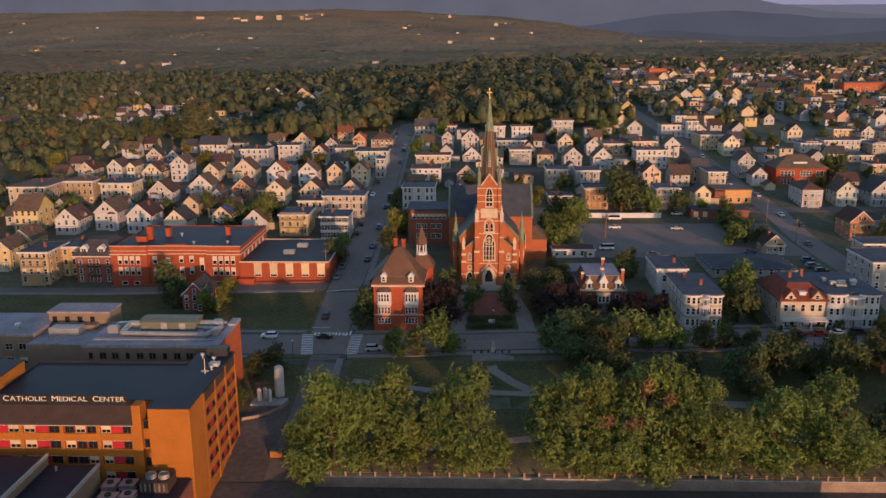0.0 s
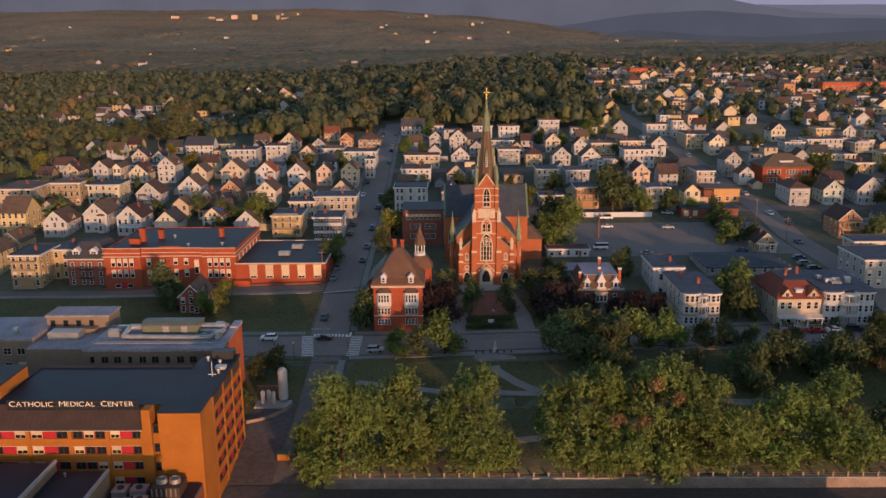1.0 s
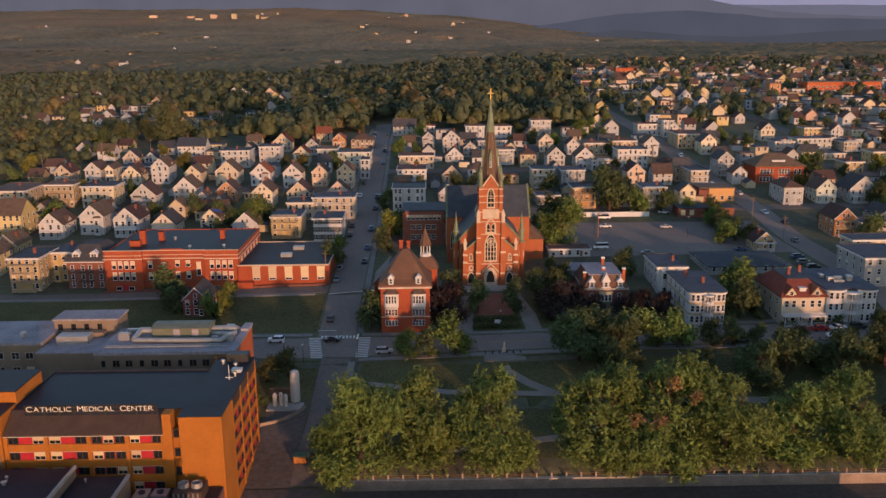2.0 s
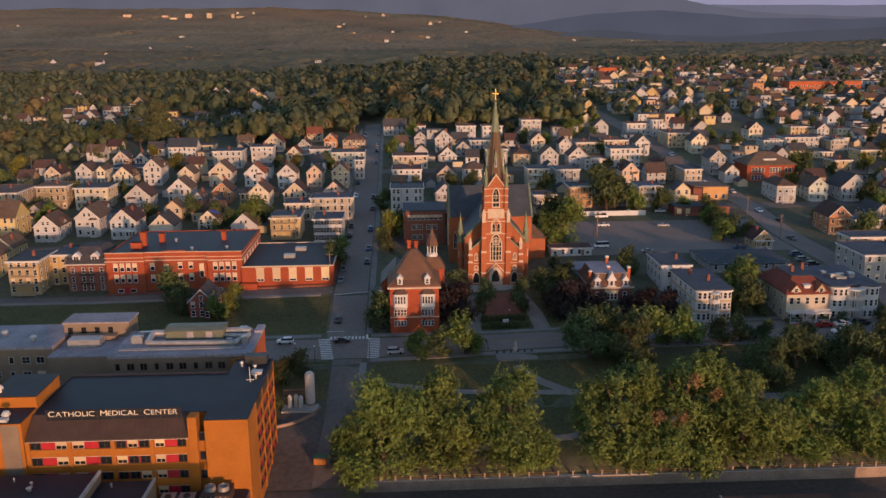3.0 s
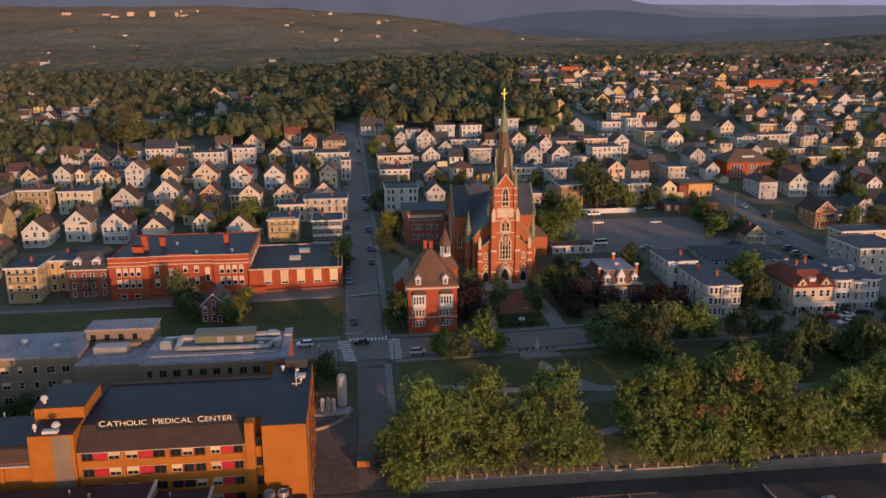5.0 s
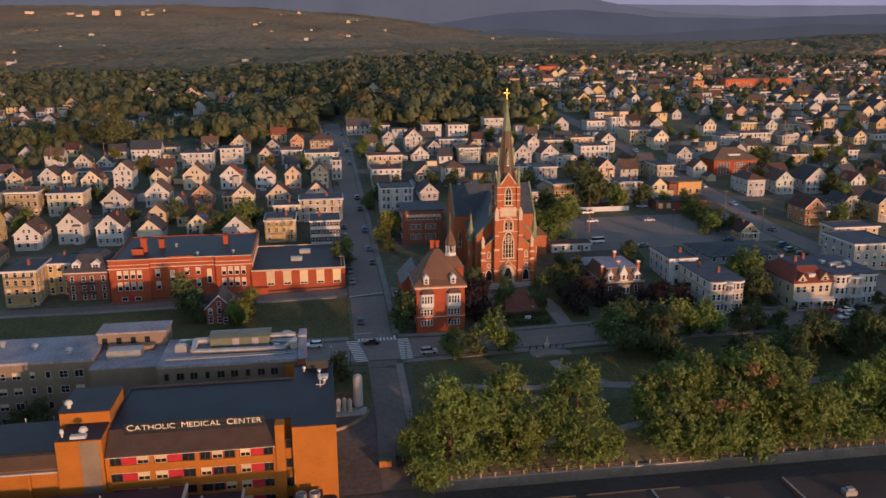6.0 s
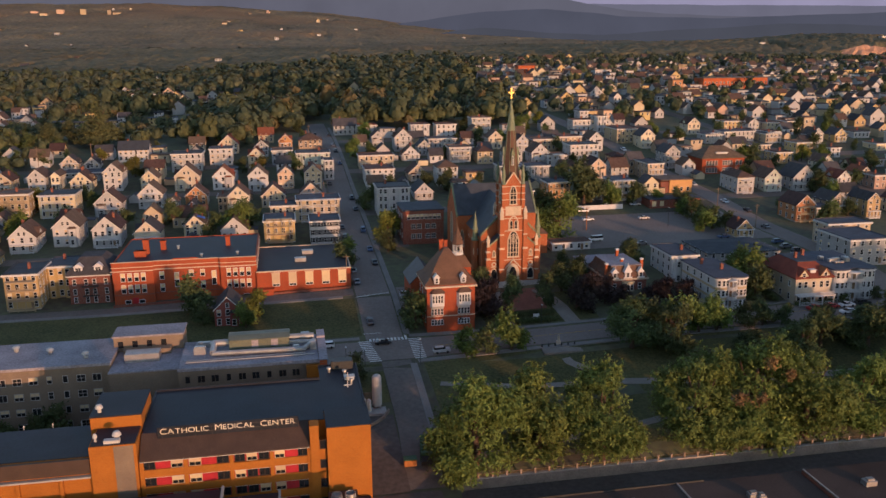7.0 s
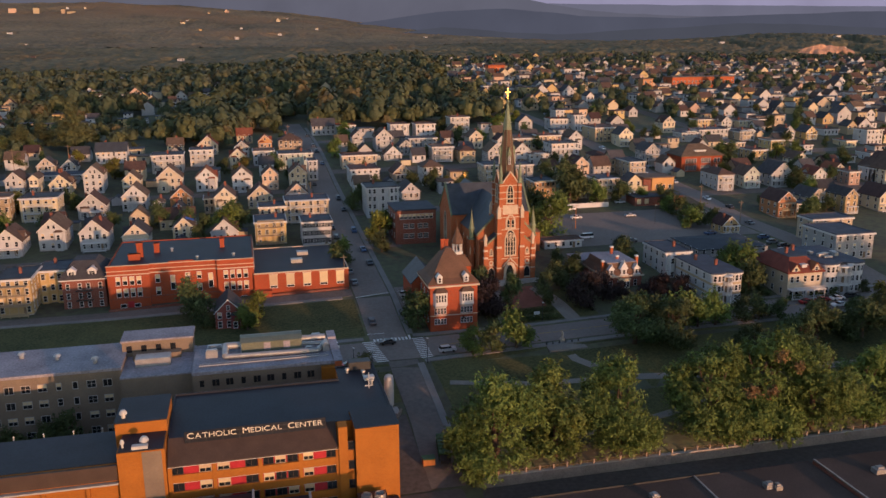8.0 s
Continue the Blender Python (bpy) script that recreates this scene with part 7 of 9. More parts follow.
house(-55.2, 372.8, 9.4, 9.0, 3.1, "gy", "pink", "shingle_brown")
house(110.7, 380.4, 8.0, 18.0, 9.1, "flat", "cream", "tar_blue", deck=2)
house(81.4, 380.7, 7.9, 12.0, 8.8, "gy", "pink", "shingle_brown")
house(53.1, 385.7, 10.9, 12.0, 8.6, "flat", "grey", "tar_blue")
house(39.1, 386.0, 9.9, 12.0, 9.1, "flat", "cream", "tar_blue", deck=2)
house(9.4, 388.0, 9.8, 12.0, 8.8, "hip", "white", "shingle_brown")
house(208.4, 388.1, 7.2, 11.0, 5.1, "gy", "pale_cream", "shingle_brown")
house(-53.4, 389.7, 7.7, 12.0, 8.2, "gy", "cream", "shingle_brown")
house(96.4, 390.1, 9.0, 10.0, 5.6, "gx", "grey", "shingle_brown")
house(-78.4, 391.6, 8.7, 12.0, 7.1, "gy", "white", "shingle_brown")
house(-22.2, 392.6, 13.6, 15.0, 8.0, "flat", "white", "tar_brown")
house(-65.8, 393.8, 7.2, 12.0, 6.9, "gy", "pink", "shingle_brown")
house(-94.2, 396.1, 9.3, 12.0, 6.3, "gy", "white", "shingle_red")
house(107.6, 396.2, 7.7, 9.0, 7.4, "gx", "tan", "shingle_dark")
house(261.0, 396.3, 6.8, 12.0, 4.5, "flat", "white", "tar_brown")
house(-110.4, 397.5, 10.9, 12.0, 6.6, "gy", "pale_cream", "shingle_brown")
house(-127.1, 399.0, 7.5, 12.0, 5.8, "gy", "cream", "shingle_brown")
house(-3.1, 399.9, 9.0, 12.0, 3.7, "gy", "cream", "shingle_brown")
house(-143.1, 401.0, 8.3, 13.0, 8.6, "gy", "white", "shingle_brown")
house(-157.1, 401.4, 9.1, 12.0, 4.7, "gy", "cream", "shingle_brown")
house(-190.8, 403.4, 7.7, 12.0, 5.5, "gy", "cream", "shingle_brown")
house(-176.4, 404.1, 7.5, 12.0, 6.6, "gy", "white", "shingle_brown")
house(-168.4, 404.1, 3.7, 12.0, 6.9, "gy", "pale_cream", "shingle_brown")
house(-45.3, 407.5, 3.9, 9.0, 9.4, "flat", "white", "tar_blue")
house(196.3, 407.6, 8.9, 12.0, 6.0, "flat", "yellow", "tar_brown")
house(105.7, 413.8, 7.2, 11.0, 4.8, "hip", "cream", "shingle_brown")
house(131.5, 405.8, 7.8, 12.0, 8.4, "gy", "grey", "shingle_dark", deck=2)
house(233.0, 416.5, 5.8, 12.0, 5.3, "flat", "white", "tar_brown")
house(49.8, 417.7, 8.9, 12.0, 8.0, "gy", "white", "shingle_brown", deck=2)
house(73.3, 417.8, 11.0, 11.0, 5.7, "flat", "white", "tar_brown", deck=2)
house(65.1, 421.7, 9.3, 12.0, 6.6, "gy", "white", "shingle_brown")
house(216.8, 421.8, 8.3, 12.0, 7.4, "flat", "yellow", "tar_brown")
house(89.9, 423.6, 15.2, 13.0, 9.4, "flat", "white", "tar", deck=2)
house(-20.3, 424.8, 17.6, 10.0, 6.9, "flat", "cream", "tar_brown")
house(-160.6, 425.6, 18.3, 10.0, 2.6, "flat", "grey", "tar_blue")
house(-52.0, 427.2, 16.7, 12.0, 8.4, "flat", "green", "tar_blue")
house(37.1, 427.3, 8.5, 12.0, 6.4, "hip", "tan", "shingle_brown")
house(269.9, 427.3, 6.6, 12.0, 4.1, "flat", "cream", "tar_brown")
house(-113.5, 430.8, 14.7, 13.0, 8.9, "flat", "grey", "tar_blue", deck=2)
house(288.4, 430.9, 10.8, 12.0, 9.1, "flat", "white", "tar_brown")
house(24.6, 431.9, 11.2, 12.0, 7.9, "flat", "grey", "tar_brown", deck=2)
house(-80.1, 433.1, 7.8, 11.0, 6.6, "gy", "pale_cream", "shingle_red")
house(198.7, 435.6, 12.8, 10.0, 3.5, "flat", "cream", "tar_blue")
house(-67.2, 437.9, 10.3, 12.0, 7.6, "flat", "white", "tar_brown")
house(-0.6, 439.1, 9.5, 9.0, 3.1, "gy", "white", "shingle_brown")
house(-160.2, 441.3, 7.0, 9.0, 2.7, "gy", "white", "shingle_dark")
house(-97.8, 441.8, 11.2, 11.0, 8.3, "flat", "white", "tar_blue", deck=2)
house(-170.8, 442.0, 8.5, 9.0, 3.0, "gy", "pale_cream", "shingle_dark")
house(105.4, 447.2, 7.7, 13.0, 7.0, "gy", "white", "shingle_brown")
house(8.2, 448.5, 7.0, 10.0, 5.1, "gy", "grey", "shingle_dark")
house(243.5, 449.4, 4.8, 10.0, 5.0, "gy", "white", "shingle_dark")
house(137.2, 449.6, 8.4, 11.0, 7.1, "gy", "pale_cream", "shingle_dark")
house(259.5, 450.1, 7.6, 10.0, 4.6, "gy", "yellow", "shingle_dark")
house(76.7, 451.3, 13.0, 11.0, 6.4, "flat", "tan", "tar_brown")
house(64.2, 452.2, 6.5, 10.0, 5.8, "gy", "white", "shingle_brown")
house(217.1, 452.7, 9.8, 12.0, 5.6, "flat", "cream", "tar_blue", deck=2)
house(246.1, 452.9, 7.7, 11.0, 4.6, "gy", "white", "shingle_brown")
house(92.3, 453.1, 13.1, 11.0, 7.1, "flat", "tan", "tar_brown")
house(-142.2, 454.1, 15.0, 10.0, 6.2, "gx", "white", "tar_blue")
house(181.2, 455.9, 10.5, 11.0, 5.3, "flat", "white", "tar_blue", deck=2)
house(-77.9, 458.4, 7.4, 10.0, 5.1, "gy", "grey", "shingle_dark")
house(50.4, 458.9, 7.8, 11.0, 6.5, "gy", "pale_cream", "shingle_brown")
house(199.3, 459.8, 19.3, 12.0, 6.0, "flat", "grey", "tar_blue")
house(280.8, 459.9, 10.6, 11.0, 3.7, "flat", "white", "tar_brown")
house(-1.5, 460.5, 9.4, 12.0, 7.8, "gy", "white", "shingle_brown", deck=2)
house(223.2, 462.2, 7.6, 11.0, 5.0, "flat", "cream", "tar_brown")
house(21.3, 465.1, 15.8, 10.0, 5.6, "flat", "grey", "tar_blue")
house(132.4, 465.2, 15.1, 20.0, 8.3, "flat", "tan", "tar_brown")
house(-95.6, 467.8, 10.3, 10.0, 5.2, "gy", "cream", "shingle_red")
house(211.0, 468.7, 7.7, 11.0, 5.1, "flat", "cream", "tar_brown")
house(-14.2, 472.7, 6.7, 11.0, 6.3, "gy", "white", "shingle_brown")
house(-112.5, 473.1, 8.2, 9.0, 4.6, "gx", "cream", "shingle_brown")
house(-51.6, 475.6, 12.8, 12.0, 4.6, "hip", "tan", "shingle_brown")
house(-65.3, 478.7, 7.4, 9.0, 4.3, "gy", "orange", "shingle_red")
house(183.6, 486.2, 8.1, 11.0, 6.6, "gy", "pale_cream", "shingle_brown")
house(45.2, 486.5, 6.9, 10.0, 5.5, "gy", "yellow", "shingle_brown")
house(239.9, 488.8, 10.9, 12.0, 5.7, "flat", "cream", "tar_brown")
house(226.2, 489.9, 7.2, 10.0, 5.3, "gy", "white", "shingle_brown")
house(255.7, 491.6, 10.3, 12.0, 5.7, "flat", "tan", "tar_brown")
house(28.6, 492.0, 11.7, 11.0, 9.0, "flat", "white", "tar_brown")
house(13.3, 493.6, 11.0, 11.0, 9.0, "flat", "white", "tar_brown")
house(-76.1, 496.9, 8.6, 9.0, 4.8, "gx", "tan", "shingle_red")
house(216.4, 497.4, 12.8, 11.0, 5.7, "flat", "yellow", "tar_brown")
house(133.4, 502.2, 7.9, 10.0, 5.0, "gy", "white", "shingle_brown")
house(129.6, 502.4, 6.6, 11.0, 10.0, "flat", "white", "tar_brown")
house(121.3, 507.2, 17.4, 11.0, 7.2, "flat", "white", "tar_brown")
house(54.2, 510.0, 12.1, 12.0, 9.7, "flat", "grey", "tar_brown", deck=2)
house(-16.0, 513.9, 11.4, 10.0, 6.4, "flat", "white", "shingle_red")
house(-28.9, 520.5, 14.0, 10.0, 5.8, "gx", "grey", "shingle_dark")
house(130.8, 537.9, 5.9, 11.0, 8.4, "flat", "white", "tar_blue")

# ---- cars, poles and street furniture ----
def car_meshes(kind):
    """Body with bonnet and boot, glasshouse, and a wheel; 4.6 m long along x."""
    if kind == "sedan":
        side = [(-2.3, 0.35), (2.3, 0.35), (2.3, 0.75), (2.1, 0.92), (1.15, 1.0), (-1.55, 1.02), (-2.2, 0.98), (-2.3, 0.8)]
        top = [(1.15, 1.0), (0.45, 1.42), (-0.75, 1.44), (-1.55, 1.02)]
    elif kind == "suv":
        side = [(-2.3, 0.4), (2.3, 0.4), (2.32, 0.85), (2.1, 1.08), (1.15, 1.14), (-2.2, 1.18), (-2.3, 0.9)]
        top = [(1.15, 1.14), (0.55, 1.72), (-1.9, 1.75), (-2.2, 1.18)]
    else:
        side = [(-2.7, 0.4), (2.5, 0.4), (2.5, 0.95), (2.1, 1.2), (-2.7, 1.2)]
        top = [(2.1, 1.2), (1.6, 2.15), (-2.65, 2.2), (-2.7, 1.2)]
    b = Build()
    b.rings([[(x, -0.88 * s, z) for x, z in side] for s in (1,)] + [[(x, -0.92, z * 0.999) for x, z in side]] + [[(x, 0.92, z) for x, z in side]] + [[(x, 0.88, z) for x, z in side]])
    g = Build()
    g.prism([(x, -0.74, z) for x, z in top], (0, 1.48, 0))
    r = Build()
    r.prism([(top[1][0] - 0.02, -0.75, top[1][1] - 0.03), (top[1][0] - 0.02, -0.75, top[1][1] + 0.04), (top[2][0] + 0.05, -0.75, top[2][1] + 0.04), (top[2][0] + 0.05, -0.75, top[2][1] - 0.03)], (0, 1.5, 0))
    return b, g, r


CARS = {}
WHEEL = Build().tube((0, -0.11, 0), (0, 0.11, 0), 0.33, 0.33, 12).mesh("wheel", mats_of("tyre"))


def car(kind, paint, x, y, turn):
    key = (kind, paint)
    if key not in CARS:
        b, g, r = car_meshes(kind)
        CARS[key] = b.mesh("body", [CAR_PAINT[paint]]), g.mesh("glasshouse", mats_of("glass")), r.mesh("roof_panel", [CAR_PAINT[paint]])
    c, sn = math.cos(radians(turn)), math.sin(radians(turn))
    zf, zb = ground(x + 1.4 * c, y + 1.4 * sn), ground(x - 1.4 * c, y - 1.4 * sn)
    t = thing("van" if kind == "van" else "car", Matrix.Translation((x, y, (zf + zb) / 2 + 0.14)) @ pose(0, 0, 0, 0, 0, turn) @ pose(0, 0, 0, 0, -math.degrees(math.atan2(zf - zb, 2.8)), 0),
              "parked %s %s on the asphalt" % (paint, {"sedan": "saloon car", "suv": "estate car", "van": "delivery van"}[kind]), "van" if kind == "van" else "car", "parked cars")
    part("body", CARS[key][0], None, t)
    part("glasshouse", CARS[key][1], None, t)
    part("roof_panel", CARS[key][2], None, t)
    for wx in (-1.4, 1.4):
        for wy in (-0.82, 0.82):
            part("wheel", WHEEL, None, t, at=(wx, wy, 0.33))
    return t


car("suv", "white", -57.0, 220.5, 180)
car("sedan", "black", -41.5, 220.5, 180)
car("suv", "silver", -26.5, 211.6, 0)
car("sedan", "black", -43.5, 234.5, 90)
car("suv", "silver", -30.3, 249.8, 0)
car("sedan", "red", -53.5, 208.5, 0)
for p_, x in (("red", 87.5), ("red", 93.0), ("white", 98.2), ("black", 103.5)):
    car("suv" if p_ == "black" else "sedan", p_, x, 216.6, 0)
for p_, x in (("white", 95.0), ("grey", 62.0), ("blue", 31.5), ("silver", 69.5), ("grey", 46)):
    car("sedan", p_, x, 211.6, 180)
rnd = random.Random(77)
for j in range(17):
    y = 262 + 16.5 * j + rnd.uniform(-4, 4)
    x0 = float(np.interp(y, (223, 330, 470, 585), (-40.5, -41.0, -42.5, -44.5)))
    if rnd.random() < 0.8:
        car(rnd.choice(("sedan", "suv")), rnd.choice(("black", "grey", "black", "red", "grey", "blue", "white")), x0 - 3.9, y, 90)
    if rnd.random() < 0.75:
        car(rnd.choice(("sedan", "suv")), rnd.choice(("black", "grey", "black", "silver", "blue")), x0 + 3.9, y + 7, -90)
car("van", "white", 57.5, 335.0, 0)
car("van", "white", 48.0, 294.5, 180)
for x, y, p_ in ((55.5, 323, "white"), (79.2, 321.5, "silver"), (99.8, 307, "black"), (104, 311, "grey"), (97.0, 288.5, "blue"), (70.5, 341.5, "white"), (84, 342, "silver"), (96, 353, "white"), (63, 286.5, "grey")):
    car("sedan", p_, x, y, rnd.choice((0, 180, 5)))
for x, y, p_ in ((126.0, 341, "white"), (128.5, 326, "black"), (121.5, 300, "grey"), (126.5, 372, "silver"), (119, 388, "white"), (122, 405, "grey"), (116, 428, "black"), (121, 446, "white"), (115.5, 470, "grey")):
    car(rnd.choice(("sedan", "suv")), p_, x, y, 90)
for x, y, p_ in ((112, 264, "black"), (111.5, 270, "grey"), (112.5, 277, "blue"), (107.5, 258, "silver")):
    car("suv", p_, x, y, 10)

# loaders and a skip in the clinic's yard
skip = thing("skip", pose(-38.2, 168.0, ground(-38.2, 168.0) + 0.14, 4, 0, -8), "long dark green steel compactor at the kerb", "skip")
part("tub", Build().rings([[(-1.1, -4.0, 0.3), (1.1, -4.0, 0.3), (1.1, 4.0, 0.3), (-1.1, 4.0, 0.3)], [(-1.25, -4.2, 2.2), (1.25, -4.2, 2.2), (1.25, 4.2, 2.2), (-1.25, 4.2, 2.2)]]), "green_dumpster", skip)
for y in (-3.6, -2.2, -0.8, 0.6, 2.0, 3.4):
    part("rib", Build().box(-1.32, y - 0.08, 0.3, -1.16, y + 0.08, 2.2).box(1.16, y - 0.08, 0.3, 1.32, y + 0.08, 2.2).box(-1.32, y - 0.08, 2.2, 1.32, y + 0.08, 2.3), "green_dumpster", skip)
part("hopper", Build().prism([(-1.1, -4.2, 0.2), (-1.1, -5.6, 0.5), (-1.1, -5.6, 1.3), (-1.1, -4.2, 1.9)], (2.2, 0, 0)), "darkmetal", skip)
sk2 = thing("container", pose(-42.3, 164.3, ground(-42.3, 164.3) + 0.14), "small orange steel container in the yard", "container")
part("box", Build().box(-1.3, -0.9, 0.15, 1.3, 0.9, 1.6), "orange_paint", sk2)
part("lid", Build().box(-1.4, -1.0, 1.6, 1.4, 1.0, 1.75), "green_dumpster", sk2)


def pole(x, y, h=10.0, arms=1):
    t = thing("utility_pole", pose(x, y, ground(x, y)), "tall brown wooden utility pole with crossarm", "pole", "utility poles")
    part("shaft", Build().tube((0, 0, -1), (0, 0, h), 0.16, 0.11, 8), "wood", t)
    for j in range(arms):
        part("crossarm", Build().box(-1.2, -0.06, h - 0.9 - j, 1.2, 0.06, h - 0.75 - j), "wood", t)
    return t


for x, y, h in ((-47.9, 263, 10.5), (-48.4, 295, 10), (-49.0, 330, 10), (-49.8, 365, 10), (-50.5, 400, 10), (-51.2, 440, 11), (-52, 490, 11), (-35.2, 560, 12), (-184, 438, 13), (-160, 442, 13), (-205, 415, 12), (116.5, 330, 10), (117, 300, 10), (130, 380, 10)):
    pole(x, y, h)


def lamp(x, y, h=6.0):
    t = thing("street_lamp", pose(x, y, ground(x, y)), "slim dark street lamp with small head", "street lamp", "street lamps")
    part("post", Build().tube((0, 0, -0.5), (0, 0, h), 0.09, 0.06, 8), "darkmetal", t)
    part("head", Build().box(-0.2, -0.7, h - 0.05, 0.2, 0.2, h + 0.1), "plastic", t)


for x, y, h in ((-33.2, 206.6, 7.0), (-47.6, 207.5, 5.0), (5.8, 226.3, 6.0), (20.5, 252, 4.0), (-7.6, 252, 4.0), (48.5, 309.5, 9.0), (84, 309, 8.0), (-52.5, 207, 6)):
    lamp(x, y, h)
# rust-red mast at the parking place
mast = thing("sign_mast", pose(50.0, 310, ground(50, 310)), "rust-red mast with two pale floodlights", "mast")
part("shaft", Build().tube((0, 0, -0.5), (0, 0, 9.5), 0.16, 0.12, 8), "orange_paint", mast)
for x in (-0.9, 0.9):
    part("floodlight", Build().box(x - 0.4, -0.25, 8.8, x + 0.4, 0.2, 9.5), "plastic", mast)
# white board fence behind the parking place
fn = thing("board_fence", pose(0, 0, 0), "long white board fence beside the parking place", "fence")
for j in range(12):
    x = 47.0 + 2.6 * j
    z = ground(x, 338.5)
    part("panel", Build().box(x - 1.28, 338.4, z - 0.3, x + 1.28, 338.55, z + 2.0), "trim", fn)
    part("post", Build().box(x - 1.38, 338.38, z - 0.3, x - 1.25, 338.6, z + 2.15), "trim", fn)
# memorial stone in the church bed
ms = thing("memorial", pose(5.4, 230.0, ground(5.4, 230)), "small white memorial stone in a hedge bed", "memorial")
part("slab", Build().box(-0.9, -0.2, 0, 0.9, 0.2, 1.5).box(-1.1, -0.3, 0, 1.1, 0.3, 0.3), "trim", ms)
# blue tarpaulin on a roof
tp = Build().prism([(-1.6, 0, 0), (1.8, 0, -1.2), (1.8, 0, -1.05), (-1.6, 0, 0.15)], (0, 3.0, 0))
solid("tarpaulin", tp, "tarp", "bright blue tarpaulin spread over a roof slope", "tarpaulin", at=(-98.6, 326.5, ground(-100.4, 324.8) + 8.05))
# low walls along the school lane
for x0, x1 in ((-119, -88), (-76, -47)):
    w_ = Build()
    n_ = int((x1 - x0) / 4)
    for j in range(n_):
        xa, xb = x0 + (x1 - x0) * j / n_, x0 + (x1 - x0) * (j + 1) / n_
        za = ground((xa + xb) / 2, 260.4)
        w_.box(xa, 260.2, za - 0.6, xb, 260.5, za + 0.7)
    solid("low_wall", w_, "oldbrick", "low dark brick wall along the school lane", "wall")

# ---- trees of the park and the forecourts ----
# those from x = 91 on are unseen, added to shade the houses behind
for kd, x, y, h, w in (
        ("park_a", -29.0, 159.0, 19.8, 0.95), ("park_c", -15.2, 160.0, 19.5, 1.12), ("park_b", -1.2, 158.4, 19.4, 0.84), ("park_b", 21.0, 159.4, 19.8, 0.94), ("park_a", 34.5, 160.5, 21.5, 0.88),
        ("park_b", 47.0, 159.0, 19.5, 0.98), ("park_c", 61.5, 160.0, 16.6, 1.15), ("park_a", 74.0, 160.0, 17.2, 0.92), ("park_d", 91, 162.5, 15, 0.9), ("park_d", 101, 163, 14.5, 0.9), ("park_d", 111, 162.5, 14, 0.9), ("park_d", 134, 164, 25, 0.6), ("park_d", 157, 168, 24, 0.9)):
    tree(kd, x, y, h, wide=w)
# the darker trees towards the cross street
for kd, x, y, h in (
        ("park_d", 24, 203, 11.5), ("park_d", 34, 201, 11.0), ("round_a", 31, 211, 9.5), ("park_d", 75, 195, 10.5), ("park_d", 88, 193, 11.0),
        ("park_d", 100, 196, 9.5), ("park_d", 113, 193, 10.0), ("park_d", 128, 196, 10.5), ("park_d", 66, 190, 9.5), ("round_b", 40.5, 208.5, 9.5),
        ("round_a", 27.5, 210.2, 9.0), ("round_b", 36.0, 209.5, 8.5), ("round_a", 31.5, 206.0, 10.0), ("round_a", 72.5, 208.5, 5.5), ("park_d", 94, 202, 6.0),
        ("park_d", 120, 203, 8.0), ("park_d", 81, 201, 7.0), ("round_b", 51.5, 208.2, 8.8), ("round_b", 46.0, 208.0, 7.5), ("round_a", 60.5, 208.8, 6.5)):
    tree(kd, x, y, h)
# along the kerb
for kd, x, y, h in (
        ("round_a", 66.0, 209.0, 7.0), ("gold", 107.5, 208.6, 7.0), ("round_b", -20.5, 208.6, 6.5), ("round_b", -8.0, 208.8, 9.5), ("round_a", -14.8, 208.6, 7.0),
        ("park_d", 140, 190, 13), ("park_d", 52, 190, 8.0), ("purple", -14.0, 232.0, 11.0), ("purple", -9.0, 234.0, 10.0), ("round_a", -31.0, 229.5, 10.0),
        ("round_a", -31.2, 236.5, 7.5), ("purple", 22.5, 234.5, 9.5), ("purple", 29.0, 235.5, 7.5), ("purple", 35.0, 235.0, 5.0), ("purple", 47.5, 234.0, 6.5),
        ("purple", 41.5, 231.0, 5.5), ("purple", 53.5, 231.0, 6.5), ("yew", 0.0, 238.0, 10.5), ("yew", 10.8, 238.0, 10.0), ("round_a", 18.5, 246.0, 8.0)):
    tree(kd, x, y, h)
# before the rectory and the church
for kd, x, y, h in (
        ("round_a", 24.0, 251.0, 7.0), ("round_a", 29, 258, 6.0), ("round_a", 19.5, 254.0, 6.0), ("tall", -8.5, 243, 10.5), ("tall", -5.8, 247, 9.0),
        ("round_a", 26.5, 268, 5.0), ("wide", 34.5, 298.5, 16.0), ("round_a", 31.5, 312.5, 15.0), ("round_a", 62.0, 346.5, 17.0), ("round_a", 66.5, 350.0, 14.0),
        ("gold", -29.0, 310.5, 10.5), ("round_b", -27.0, 318.0, 8.0), ("round_a", -93.5, 247.0, 11.0), ("round_b", -78.8, 237.0, 6.5), ("gold", -76.0, 246.0, 6.8),
        ("round_a", -91.0, 240.5, 6.0), ("round_a", -50.6, 200.5, 6.5), ("round_a", -55.0, 198.0, 6.0), ("round_a", -55.0, 184.5, 4.5), ("round_a", -47.8, 279.0, 8.5)):
    tree(kd, x, y, h)
